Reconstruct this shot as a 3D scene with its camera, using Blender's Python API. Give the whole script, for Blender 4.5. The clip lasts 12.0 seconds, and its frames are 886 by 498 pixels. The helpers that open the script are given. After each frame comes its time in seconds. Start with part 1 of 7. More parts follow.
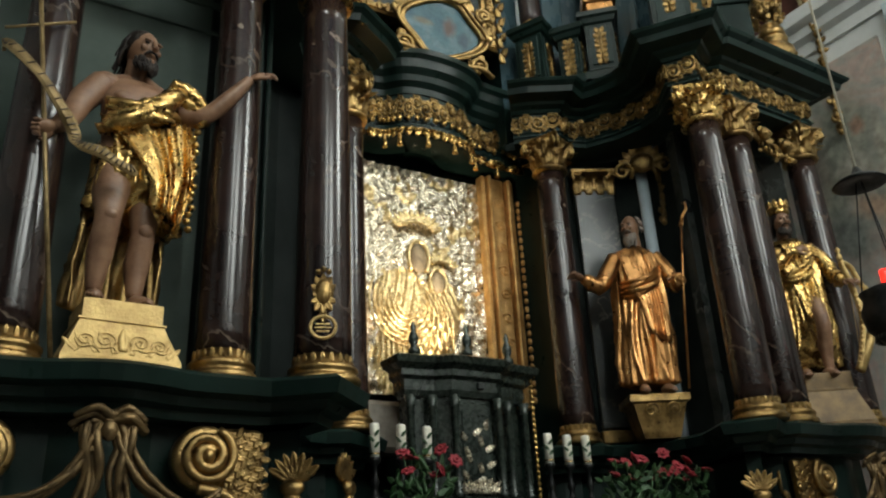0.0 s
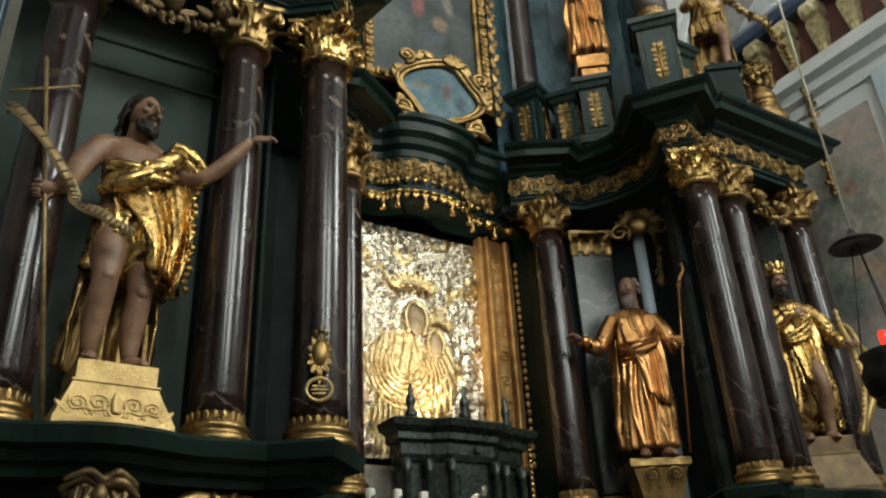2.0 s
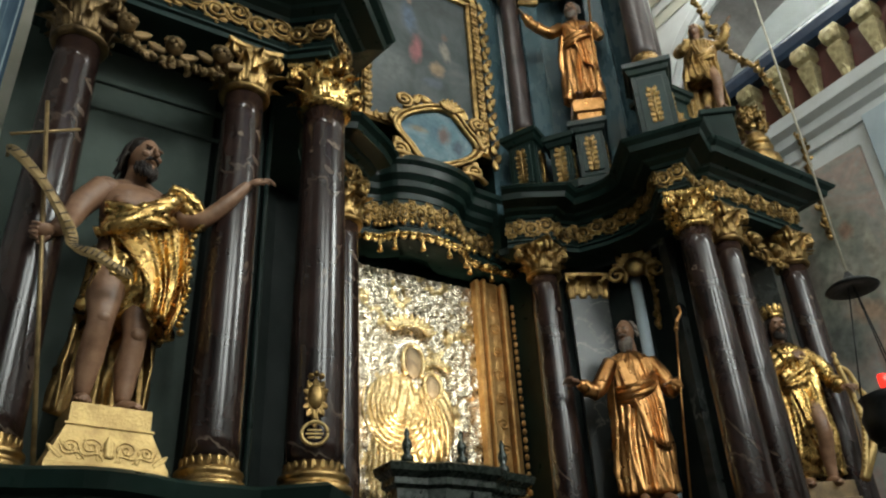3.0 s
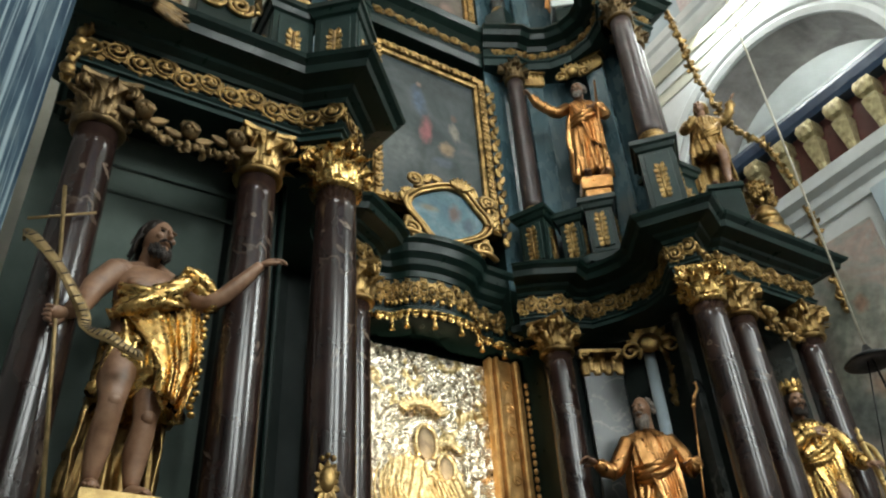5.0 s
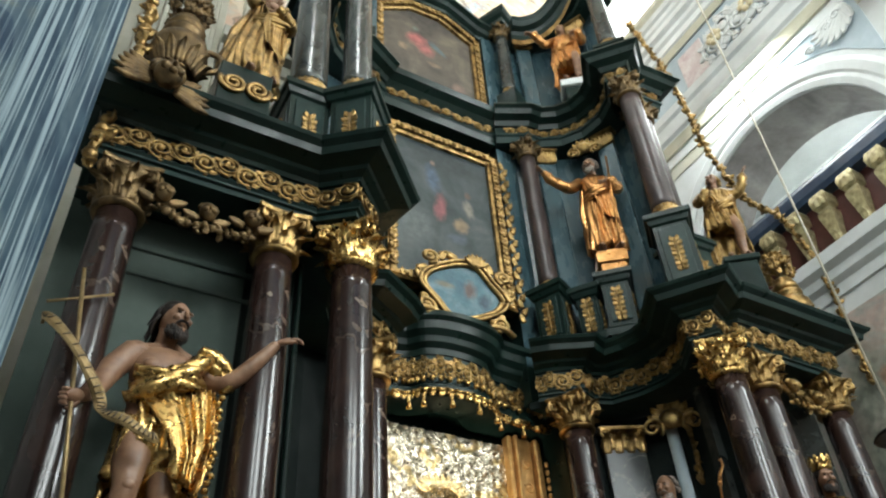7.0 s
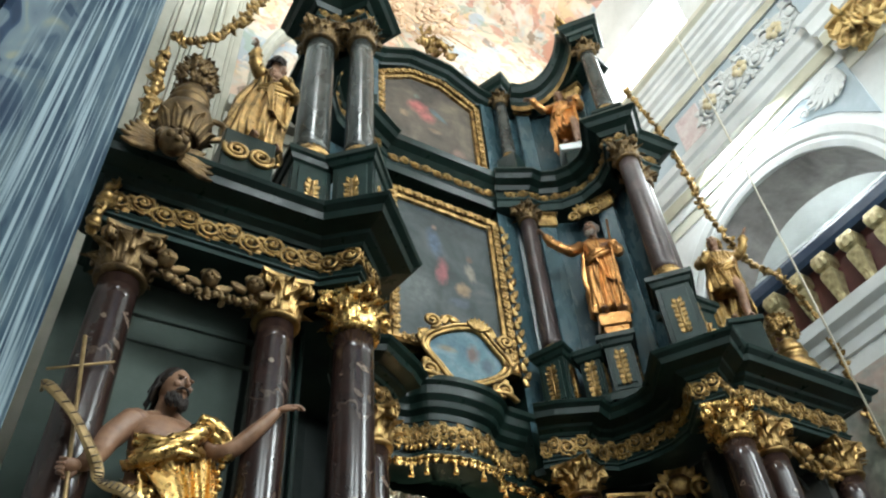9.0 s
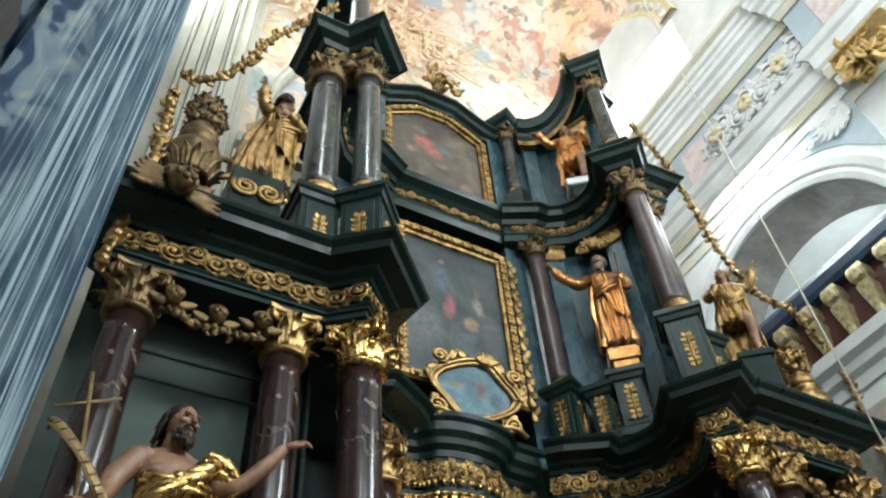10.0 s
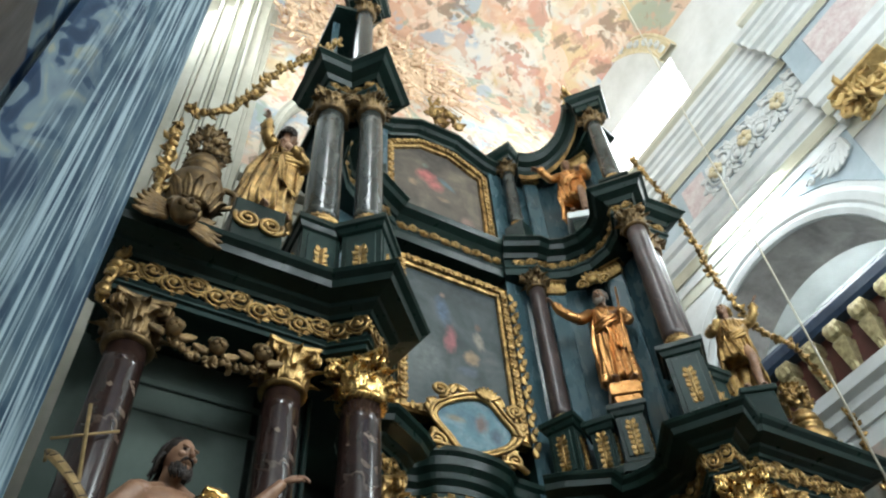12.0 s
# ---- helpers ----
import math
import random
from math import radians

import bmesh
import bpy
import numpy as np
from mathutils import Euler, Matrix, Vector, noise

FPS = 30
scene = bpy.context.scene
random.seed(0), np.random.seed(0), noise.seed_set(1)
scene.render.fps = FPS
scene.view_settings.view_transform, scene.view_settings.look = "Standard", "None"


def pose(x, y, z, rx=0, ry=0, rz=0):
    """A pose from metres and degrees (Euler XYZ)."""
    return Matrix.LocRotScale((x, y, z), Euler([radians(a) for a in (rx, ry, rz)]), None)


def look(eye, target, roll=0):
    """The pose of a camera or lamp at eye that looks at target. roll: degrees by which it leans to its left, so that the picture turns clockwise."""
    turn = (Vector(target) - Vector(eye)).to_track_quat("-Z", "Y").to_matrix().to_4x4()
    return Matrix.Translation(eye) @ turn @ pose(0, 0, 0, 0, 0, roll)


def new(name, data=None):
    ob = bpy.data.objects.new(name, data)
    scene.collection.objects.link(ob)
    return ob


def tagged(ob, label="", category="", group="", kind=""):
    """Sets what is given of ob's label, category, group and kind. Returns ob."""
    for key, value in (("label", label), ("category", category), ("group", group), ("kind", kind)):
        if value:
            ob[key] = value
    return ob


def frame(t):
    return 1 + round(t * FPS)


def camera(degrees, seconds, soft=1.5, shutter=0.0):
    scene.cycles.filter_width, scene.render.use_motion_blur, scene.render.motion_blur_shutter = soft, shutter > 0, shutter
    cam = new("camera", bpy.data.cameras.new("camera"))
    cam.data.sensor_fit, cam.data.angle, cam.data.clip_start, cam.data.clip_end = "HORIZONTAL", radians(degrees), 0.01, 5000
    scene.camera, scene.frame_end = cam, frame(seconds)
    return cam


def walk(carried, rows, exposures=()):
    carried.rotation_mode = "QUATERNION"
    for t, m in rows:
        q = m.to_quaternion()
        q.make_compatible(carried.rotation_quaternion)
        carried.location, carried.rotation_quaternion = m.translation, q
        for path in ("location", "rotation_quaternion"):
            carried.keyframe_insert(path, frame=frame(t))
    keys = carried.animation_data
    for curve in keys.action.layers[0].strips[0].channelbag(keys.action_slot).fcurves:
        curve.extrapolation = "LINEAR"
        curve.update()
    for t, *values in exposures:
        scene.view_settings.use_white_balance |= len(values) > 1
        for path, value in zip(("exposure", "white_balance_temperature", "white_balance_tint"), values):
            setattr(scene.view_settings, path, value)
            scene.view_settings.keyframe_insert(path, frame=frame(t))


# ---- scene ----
cam = camera(57.4, 12.0, soft=2.2)
EYE = (-4.37, 0.0, 1.6)
# seconds, yaw, pitch, roll: the camera stands still and tilts up
TURN = [(0.0, -31.21, 22.56, 2.75),
        (0.5, -30.90, 23.23, 2.57),
        (1.0, -31.02, 24.74, 2.47),
        (1.5, -31.03, 25.85, 2.69),
        (2.0, -31.40, 26.88, 2.76),
        (2.5, -31.68, 28.51, 2.77),
        (3.0, -31.60, 29.87, 2.82),
        (5.0, -30.51, 35.42, 3.01),
        (5.5, -30.34, 36.78, 3.05),
        (6.0, -29.83, 37.92, 2.95),
        (6.5, -29.67, 39.43, 2.94),
        (7.0, -29.08, 40.91, 3.05),
        (9.0, -28.67, 45.46, 3.29),
        (9.5, -28.08, 46.62, 3.34),
        (10.0, -28.07, 47.94, 3.13),
        (10.5, -28.00, 48.94, 2.95),
        (11.0, -28.07, 49.71, 2.95),
        (11.5, -28.24, 49.93, 2.89),
        (12.0, -28.27, 50.28, 2.86)]
walk(cam, [(t, pose(*EYE, 90 + p, r, y)) for t, y, p, r in TURN], exposures=[(0.0, 0.16, 7150, 10), (3.0, 0.24, 7100, 10), (6.0, 0.57, 6850, 10), (9.0, 0.78, 6600, 10), (12.0, 0.65, 6450, 10)])

# ---- light ----
world = bpy.data.worlds.new("sky")
scene.world = world
world.use_nodes = True
sky = world.node_tree.nodes.new("ShaderNodeTexSky")
sky.sky_type, sky.sun_disc = "NISHITA", False
sky.sun_elevation, sky.sun_rotation = radians(40), radians(120)
world.node_tree.nodes["Background"].inputs["Strength"].default_value = 0.12
world.node_tree.links.new(sky.outputs[0], world.node_tree.nodes["Background"].inputs["Color"])


def area(name, eye, target, w, h, power, colour=(1, 1, 1)):
    d = bpy.data.lights.new(name, "AREA")
    d.shape, d.size, d.size_y, d.energy, d.color = "RECTANGLE", w, h, power, colour
    ob = new(name, d)
    ob.matrix_world = look(eye, target)
    return ob


DAY = (0.86, 0.97, 1.0)
area("window_light", (5.15, -2.9, 10.2), (0, -2.0, 7.5), 2.4, 4.0, 640, DAY)
area("window_light", (-5.15, -7.0, 10.2), (2.5, 5.0, 5.0), 2.4, 4.0, 420, DAY)
area("window_light", (0.0, -11.8, 12.0), (0, 0, 9.0), 4.0, 5.0, 760, DAY)
# next two: unseen clerestory pair over the nave, added to brighten the upper altar
area("window_light", (5.1, -1.5, 17.95), (0, 6, 11.0), 2.2, 1.6, 330, DAY)
area("window_light", (-5.1, -1.5, 17.95), (1.5, 6, 9.0), 2.2, 1.6, 360, DAY)
area("window_light", (5.45, 6.4, 17.95), (0, 6.2, 17.2), 3.2, 1.6, 195, DAY)
area("window_light", (-5.12, 6.4, 17.95), (0, 5.5, 15.0), 3.2, 1.6, 150, DAY)
spot = bpy.data.lights.new("icon_spot", "SPOT")
spot.energy, spot.spot_size, spot.spot_blend, spot.color, spot.shadow_soft_size = 250, radians(80), 0.9, (1.0, 0.90, 0.72), 0.06
new("icon_spot", spot).matrix_world = look((-0.30, 6.36, 3.80), (0.0, 7.4, 4.7))

# ---- materials ----


def nodes_of(name):
    m = bpy.data.materials.new(name)
    m.use_nodes = True
    t = m.node_tree
    return m, t, t.nodes["Principled BSDF"]


def put(t, kind, **values):
    n = t.nodes.new(kind)
    for key, v in values.items():
        n.inputs[key].default_value = v
    return n


def coords(t, stretch=(1, 1, 1)):
    c = t.nodes.new("ShaderNodeTexCoord")
    mp = put(t, "ShaderNodeMapping", Scale=stretch)
    t.links.new(c.outputs["Object"], mp.inputs[0])
    return mp.outputs[0]


def ramp(t, fac, stops):
    r = t.nodes.new("ShaderNodeValToRGB")
    e = r.color_ramp.elements
    while len(e) < len(stops):
        e.new(0.5)
    for el, (p, c) in zip(e, stops):
        el.position, el.color = p, (*c, 1)
    t.links.new(fac, r.inputs[0])
    return r.outputs[0]


def bumped(t, b, co, scale, strength, distance=0.01):
    n = put(t, "ShaderNodeTexNoise", Scale=scale, Detail=6.0)
    t.links.new(co, n.inputs["Vector"])
    bp = put(t, "ShaderNodeBump", Strength=strength, Distance=distance)
    t.links.new(n.outputs[0], bp.inputs["Height"])
    t.links.new(bp.outputs[0], b.inputs["Normal"])


def surface(name, c1, c2, scale=3.0, rough=(0.4, 0.6), metal=0.0, bump=0.2, bscale=60.0, stretch=(1, 1, 1), coat=0.0, lo=0.35, hi=0.65):
    m, t, b = nodes_of(name)
    co = coords(t, stretch)
    n = put(t, "ShaderNodeTexNoise", Scale=scale, Detail=8.0, Roughness=0.62)
    t.links.new(co, n.inputs["Vector"])
    t.links.new(ramp(t, n.outputs[0], [(lo, c1), (hi, c2)]), b.inputs["Base Color"])
    n2 = put(t, "ShaderNodeTexNoise", Scale=scale * 4.3, Detail=5.0)
    t.links.new(co, n2.inputs["Vector"])
    mr = put(t, "ShaderNodeMapRange")
    mr.inputs[1].default_value, mr.inputs[2].default_value = 0.3, 0.7
    mr.inputs[3].default_value, mr.inputs[4].default_value = rough
    t.links.new(n2.outputs[0], mr.inputs[0])
    t.links.new(mr.outputs[0], b.inputs["Roughness"])
    b.inputs["Metallic"].default_value = metal
    b.inputs["Coat Weight"].default_value = coat
    b.inputs["Coat Roughness"].default_value = 0.12
    b.inputs["Specular IOR Level"].default_value = 0.5 if max(c2) > 0.04 else 0.32
    if bump:
        bumped(t, b, co, bscale, bump)
    return m


def marble(name, dark, light, vein, scale=1.6, width=0.012, rough=0.14, stretch=(1, 1, 1), amount=1.0):
    """Clouded stone with thin pale veins."""
    m, t, b = nodes_of(name)
    co = coords(t, stretch)
    n = put(t, "ShaderNodeTexNoise", Scale=scale * 2.4, Detail=9.0, Roughness=0.65, Distortion=0.6)
    t.links.new(co, n.inputs["Vector"])
    base = ramp(t, n.outputs[0], [(0.34, dark), (0.68, light)])
    v = put(t, "ShaderNodeTexNoise", Scale=scale, Detail=5.0, Roughness=0.55, Distortion=1.4 if width > 0.02 else 0.45)
    t.links.new(co, v.inputs["Vector"])
    mask = ramp(t, v.outputs[0], [(0.5 - 3 * width, (0, 0, 0)), (0.5, (amount,) * 3), (0.5 + width, (0, 0, 0))])
    if width < 0.02:
        some = put(t, "ShaderNodeTexNoise", Scale=scale * 1.7, Detail=2.0)
        t.links.new(co, some.inputs["Vector"])
        cut = t.nodes.new("ShaderNodeMath")
        cut.operation = "MULTIPLY"
        t.links.new(mask, cut.inputs[0])
        t.links.new(ramp(t, some.outputs[0], [(0.46, (0, 0, 0)), (0.60, (1, 1, 1))]), cut.inputs[1])
        mask = cut.outputs[0]
    mx = t.nodes.new("ShaderNodeMix")
    mx.data_type = "RGBA"
    t.links.new(mask, mx.inputs[0])
    t.links.new(base, mx.inputs[6])
    mx.inputs[7].default_value = (*vein, 1)
    t.links.new(mx.outputs[2], b.inputs["Base Color"])
    b.inputs["Roughness"].default_value = rough
    bumped(t, b, co, 9.0, 0.007, 0.02)
    return m


def painted(name, stops, scale, distortion=1.2, rough=0.6, seedshift=0.0, stretch=(1, 1, 1), bump=0.05):
    """A fresco or canvas: soft patches of several colours."""
    m, t, b = nodes_of(name)
    co = coords(t, stretch)
    n = put(t, "ShaderNodeTexNoise", Scale=scale, Detail=5.0, Roughness=0.55, Distortion=distortion)
    n.noise_dimensions = "4D"
    n.inputs["W"].default_value = seedshift
    t.links.new(co, n.inputs["Vector"])
    base = ramp(t, n.outputs[0], stops)
    n2 = put(t, "ShaderNodeTexNoise", Scale=scale * 6, Detail=6.0, Roughness=0.7)
    t.links.new(co, n2.inputs["Vector"])
    mx = t.nodes.new("ShaderNodeMix")
    mx.data_type, mx.blend_type = "RGBA", "OVERLAY"
    mx.inputs[0].default_value = 0.45
    t.links.new(base, mx.inputs[6])
    t.links.new(n2.outputs[0], mx.inputs[7])
    t.links.new(mx.outputs[2], b.inputs["Base Color"])
    b.inputs["Roughness"].default_value = rough
    bumped(t, b, co, scale * 20, bump)
    return m


def figured(m, blobs, axis="y", warp=0.35):
    """Paints soft-edged patches over a canvas or wall: (u, z, width, height, lean, colour)."""
    t = m.node_tree
    b = t.nodes["Principled BSDF"]
    col = b.inputs["Base Color"].links[0].from_socket
    c = t.nodes.new("ShaderNodeTexCoord").outputs["Object"]
    for k, (u, z, w, h, lean, paint) in enumerate(blobs):
        mp = t.nodes.new("ShaderNodeMapping")
        mp.vector_type = "TEXTURE"
        mp.inputs["Location"].default_value = (u, 0, z) if axis == "y" else (0, u, z)
        mp.inputs["Rotation"].default_value = (0, -radians(lean), 0) if axis == "y" else (radians(lean), 0, 0)
        mp.inputs["Scale"].default_value = (w, 1e4, h) if axis == "y" else (1e4, w, h)
        t.links.new(c, mp.inputs[0])
        n = put(t, "ShaderNodeTexNoise", Scale=1.7, Detail=4.0, Roughness=0.6)
        n.noise_dimensions = "4D"
        n.inputs["W"].default_value = 3.7 * k + u
        t.links.new(mp.outputs[0], n.inputs["Vector"])
        ln = put(t, "ShaderNodeVectorMath")
        ln.operation = "LENGTH"
        t.links.new(mp.outputs[0], ln.inputs[0])
        ma = t.nodes.new("ShaderNodeMath")
        ma.operation = "MULTIPLY_ADD"
        ma.inputs[1].default_value = warp * 3
        t.links.new(n.outputs[0], ma.inputs[0])
        t.links.new(ln.outputs["Value"], ma.inputs[2])
        mx = t.nodes.new("ShaderNodeMix")
        mx.data_type = "RGBA"
        edge = t.nodes.new("ShaderNodeMath")
        edge.operation = "MULTIPLY_ADD"
        edge.inputs[1].default_value, edge.inputs[2].default_value = 0.8, -0.8 * (0.35 + 1.5 * warp)
        t.links.new(ma.outputs[0], edge.inputs[0])
        mask = ramp(t, edge.outputs[0], [(0.0, (1, 1, 1)), (0.5, (0, 0, 0))])
        t.links.new(mask, mx.inputs[0])
        shade = put(t, "ShaderNodeTexNoise", Scale=9.0, Detail=4.0)
        t.links.new(c, shade.inputs["Vector"])
        t.links.new(ramp(t, shade.outputs[0], [(0.35, tuple(v * 0.55 for v in paint)), (0.65, paint)]), mx.inputs[7])
        t.links.new(col, mx.inputs[6])
        col = mx.outputs[2]
    t.links.new(col, b.inputs["Base Color"])
    return m


def fresco(name):
    """A painted heaven: soft peach and blue clouds, broken by small warm and grey strokes of figures."""
    m, t, b = nodes_of(name)
    co = coords(t)

    def layer(scale, w, distortion, detail=5.0):
        n = put(t, "ShaderNodeTexNoise", Scale=scale, Detail=detail, Roughness=0.62, Distortion=distortion)
        n.noise_dimensions = "4D"
        n.inputs["W"].default_value = w
        t.links.new(co, n.inputs["Vector"])
        return n.outputs[0]

    col = ramp(t, layer(0.45, 0.0, 1.0), [(0.34, (0.34, 0.43, 0.52)), (0.43, (0.54, 0.56, 0.54)), (0.50, (0.66, 0.55, 0.42)), (0.58, (0.62, 0.43, 0.31)), (0.70, (0.46, 0.45, 0.41))])
    for scale, w, lo, hi, amount, c in ((0.42, 3.0, 0.50, 0.55, 0.8, (0.62, 0.36, 0.24)), (0.5, 7.0, 0.53, 0.57, 0.8, (0.60, 0.45, 0.25)), (0.45, 13.0, 0.51, 0.56, 0.85, (0.68, 0.64, 0.58)), (0.55, 31.0, 0.55, 0.59, 0.8, (0.34, 0.43, 0.52)), (0.7, 11.0, 0.57, 0.60, 0.75, (0.30, 0.37, 0.30)), (0.9, 37.0, 0.54, 0.57, 0.85, (0.70, 0.52, 0.40)), (1.1, 41.0, 0.57, 0.60, 0.8, (0.52, 0.25, 0.18)), (1.3, 47.0, 0.59, 0.62, 0.8, (0.24, 0.17, 0.12)), (1.6, 53.0, 0.57, 0.60, 0.75, (0.74, 0.64, 0.52)), (2.2, 61.0, 0.58, 0.62, 0.7, (0.56, 0.34, 0.24)), (3.4, 59.0, 0.59, 0.64, 0.5, (0.34, 0.23, 0.16))):
        mx = t.nodes.new("ShaderNodeMix")
        mx.data_type = "RGBA"
        t.links.new(ramp(t, layer(scale, w, 0.7, 3.0), [(lo, (0, 0, 0)), (hi, (amount,) * 3)]), mx.inputs[0])
        t.links.new(col, mx.inputs[6])
        mx.inputs[7].default_value = (*c, 1)
        col = mx.outputs[2]
    t.links.new(col, b.inputs["Base Color"])
    b.inputs["Roughness"].default_value = 0.7
    bumped(t, b, co, 12.0, 0.05)
    return m


BLACK = surface("black_green_lacquer", (0.0045, 0.012, 0.0095), (0.0105, 0.0245, 0.020), 2.0, (0.26, 0.44), bump=0.08, bscale=25)
BLACK.node_tree.nodes["Principled BSDF"].inputs["Specular IOR Level"].default_value = 0.2
GREEN = surface("dark_green_lacquer", (0.007, 0.0185, 0.0155), (0.0155, 0.034, 0.030), 2.5, (0.3, 0.5), bump=0.08, bscale=25)
GREEN.node_tree.nodes["Principled BSDF"].inputs["Specular IOR Level"].default_value = 0.22
PURPLE = marble("purple_marble", (0.009, 0.0055, 0.005), (0.038, 0.020, 0.016), (0.32, 0.24, 0.18), 0.8, 0.0034, 0.19, amount=0.6)
PURPLE.node_tree.nodes["Principled BSDF"].inputs["Specular IOR Level"].default_value = 0.42
DULLPURPLE = marble("dull_purple_marble", (0.026, 0.018, 0.017), (0.078, 0.054, 0.050), (0.3, 0.24, 0.2), 0.9, 0.005, 0.36, amount=0.4)
GREYGREEN = marble("grey_green_marble", (0.016, 0.020, 0.019), (0.052, 0.057, 0.052), (0.2, 0.21, 0.19), 0.9, 0.006, 0.24, amount=0.5)
GREYPANEL = marble("grey_panel_marble", (0.010, 0.013, 0.012), (0.026, 0.031, 0.029), (0.3, 0.27, 0.22), 2.0, 0.008, 0.3, amount=0.6)
# upper niche lacquer, made paler and bluer to hold the reflected window light
UPPERNICHE = surface("blue_lit_lacquer", (0.030, 0.062, 0.072), (0.066, 0.112, 0.128), 1.6, (0.18, 0.35), bump=0.06, bscale=20, stretch=(1, 1, 0.3))
NICHE = surface("grey_green_plaster", (0.046, 0.066, 0.055), (0.083, 0.106, 0.091), 1.2, (0.6, 0.8), bump=0.1, bscale=30)
GOLD = surface("gilding", (0.31, 0.185, 0.062), (0.70, 0.455, 0.165), 5.0, (0.17, 0.38), 1.0, bump=0.25, bscale=45)
TAN = surface("tan_paint", (0.09, 0.053, 0.020), (0.24, 0.148, 0.058), 6.0, (0.4, 0.6), 0.2, bump=0.3, bscale=50)
OLDGOLD = surface("worn_gilding", (0.12, 0.075, 0.030), (0.49, 0.315, 0.125), 7.0, (0.26, 0.5), 1.0, bump=0.4, bscale=60)
# gilding tinted orange, so warm light on the figures sits in the colour
WARMGOLD = surface("warm_lit_gilding", (0.34, 0.155, 0.052), (0.72, 0.375, 0.145), 5.0, (0.24, 0.46), 1.0, bump=0.25, bscale=45)
FRAMEGOLD = surface("frame_gilding", (0.46, 0.25, 0.085), (0.74, 0.45, 0.18), 6.0, (0.38, 0.58), 0.75, bump=0.3, bscale=40)
PALEGOLD = surface("pale_gilding", (0.42, 0.28, 0.11), (0.66, 0.47, 0.20), 8.0, (0.38, 0.6), 0.7, bump=0.5, bscale=50)
SILVER = surface("silver_relief", (0.34, 0.28, 0.19), (0.92, 0.83, 0.66), 16.0, (0.18, 0.36), 0.97, bump=1.0, bscale=38)
GILTSILVER = surface("gilt_silver", (0.40, 0.28, 0.12), (0.84, 0.65, 0.35), 16.0, (0.22, 0.42), 0.95, bump=0.8, bscale=38)
SKIN = surface("painted_flesh", (0.155, 0.075, 0.040), (0.30, 0.165, 0.098), 6.0, (0.35, 0.55), bump=0.15, bscale=40)
HAIR = surface("dark_brown_hair", (0.007, 0.0045, 0.0035), (0.026, 0.016, 0.011), 20.0, (0.45, 0.65), bump=0.9, bscale=60, stretch=(1, 1, 0.3))
GREYHAIR = surface("grey_hair", (0.10, 0.08, 0.065), (0.24, 0.2, 0.165), 20.0, (0.45, 0.65), bump=0.9, bscale=60)
WHITE = surface("white_stucco", (0.56, 0.575, 0.56), (0.70, 0.715, 0.71), 1.2, (0.55, 0.8), bump=0.12, bscale=20)
OLIVE = surface("pale_olive_paint", (0.50, 0.49, 0.40), (0.60, 0.59, 0.50), 1.5, (0.6, 0.8), bump=0.1, bscale=20)
LILAC = surface("pale_grey_paint", (0.33, 0.40, 0.44), (0.44, 0.51, 0.55), 1.5, (0.6, 0.8), bump=0.1, bscale=20)
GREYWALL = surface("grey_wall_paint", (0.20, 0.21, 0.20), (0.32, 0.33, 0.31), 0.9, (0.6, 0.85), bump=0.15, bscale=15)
DARKARCH = painted("mottled_grey_fresco", [(0.3, (0.15, 0.135, 0.13)), (0.5, (0.28, 0.255, 0.24)), (0.7, (0.40, 0.37, 0.345))], 0.9)
BLUERAIL = surface("dark_blue_rail", (0.016, 0.03, 0.06), (0.035, 0.06, 0.10), 3.0, (0.3, 0.5))
REDPANEL = surface("dark_red_panel", (0.07, 0.018, 0.018), (0.12, 0.035, 0.03), 3.0, (0.35, 0.55))
STONE = surface("floor_stone", (0.11, 0.10, 0.085), (0.18, 0.165, 0.14), 1.5, (0.25, 0.45), bump=0.1)
WAX = surface("white_wax", (0.72, 0.68, 0.58), (0.80, 0.77, 0.68), 6.0, (0.4, 0.55), bump=0.1)
LEAF = surface("green_leaf", (0.012, 0.04, 0.012), (0.03, 0.09, 0.025), 8.0, (0.4, 0.6))
RED = surface("red_petal", (0.20, 0.008, 0.016), (0.36, 0.024, 0.04), 10.0, (0.4, 0.6))
IRON = surface("blackened_metal", (0.008, 0.009, 0.009), (0.03, 0.03, 0.03), 6.0, (0.3, 0.5), 0.7)
PINK = painted("pink_panel", [(0.35, (0.52, 0.40, 0.40)), (0.6, (0.62, 0.56, 0.54))], 3.0)
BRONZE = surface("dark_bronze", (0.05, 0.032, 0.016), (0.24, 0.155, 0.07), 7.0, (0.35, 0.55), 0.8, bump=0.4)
TABER = surface("dark_silvered_wood", (0.007, 0.012, 0.009), (0.034, 0.045, 0.037), 5.0, (0.18, 0.38), 0.25, bump=0.3, bscale=30)
LINEN = surface("pale_stone", (0.20, 0.17, 0.14), (0.34, 0.30, 0.25), 5.0, (0.6, 0.8), bump=0.5)
CORD = surface("pale_cord", (0.40, 0.36, 0.28), (0.55, 0.50, 0.40), 9.0, (0.5, 0.7))
BLUEFIELD = painted("blue_field", [(0.3, (0.03, 0.08, 0.11)), (0.5, (0.07, 0.15, 0.18)), (0.68, (0.15, 0.22, 0.24))], 3.0)
figured(BLUEFIELD, [(0.08, 0.52, 0.10, 0.17, 0, (0.16, 0.11, 0.09)), (0.26, 0.40, 0.10, 0.16, 10, (0.06, 0.10, 0.13)), (-0.22, 0.5, 0.14, 0.06, 0, (0.20, 0.18, 0.13))])
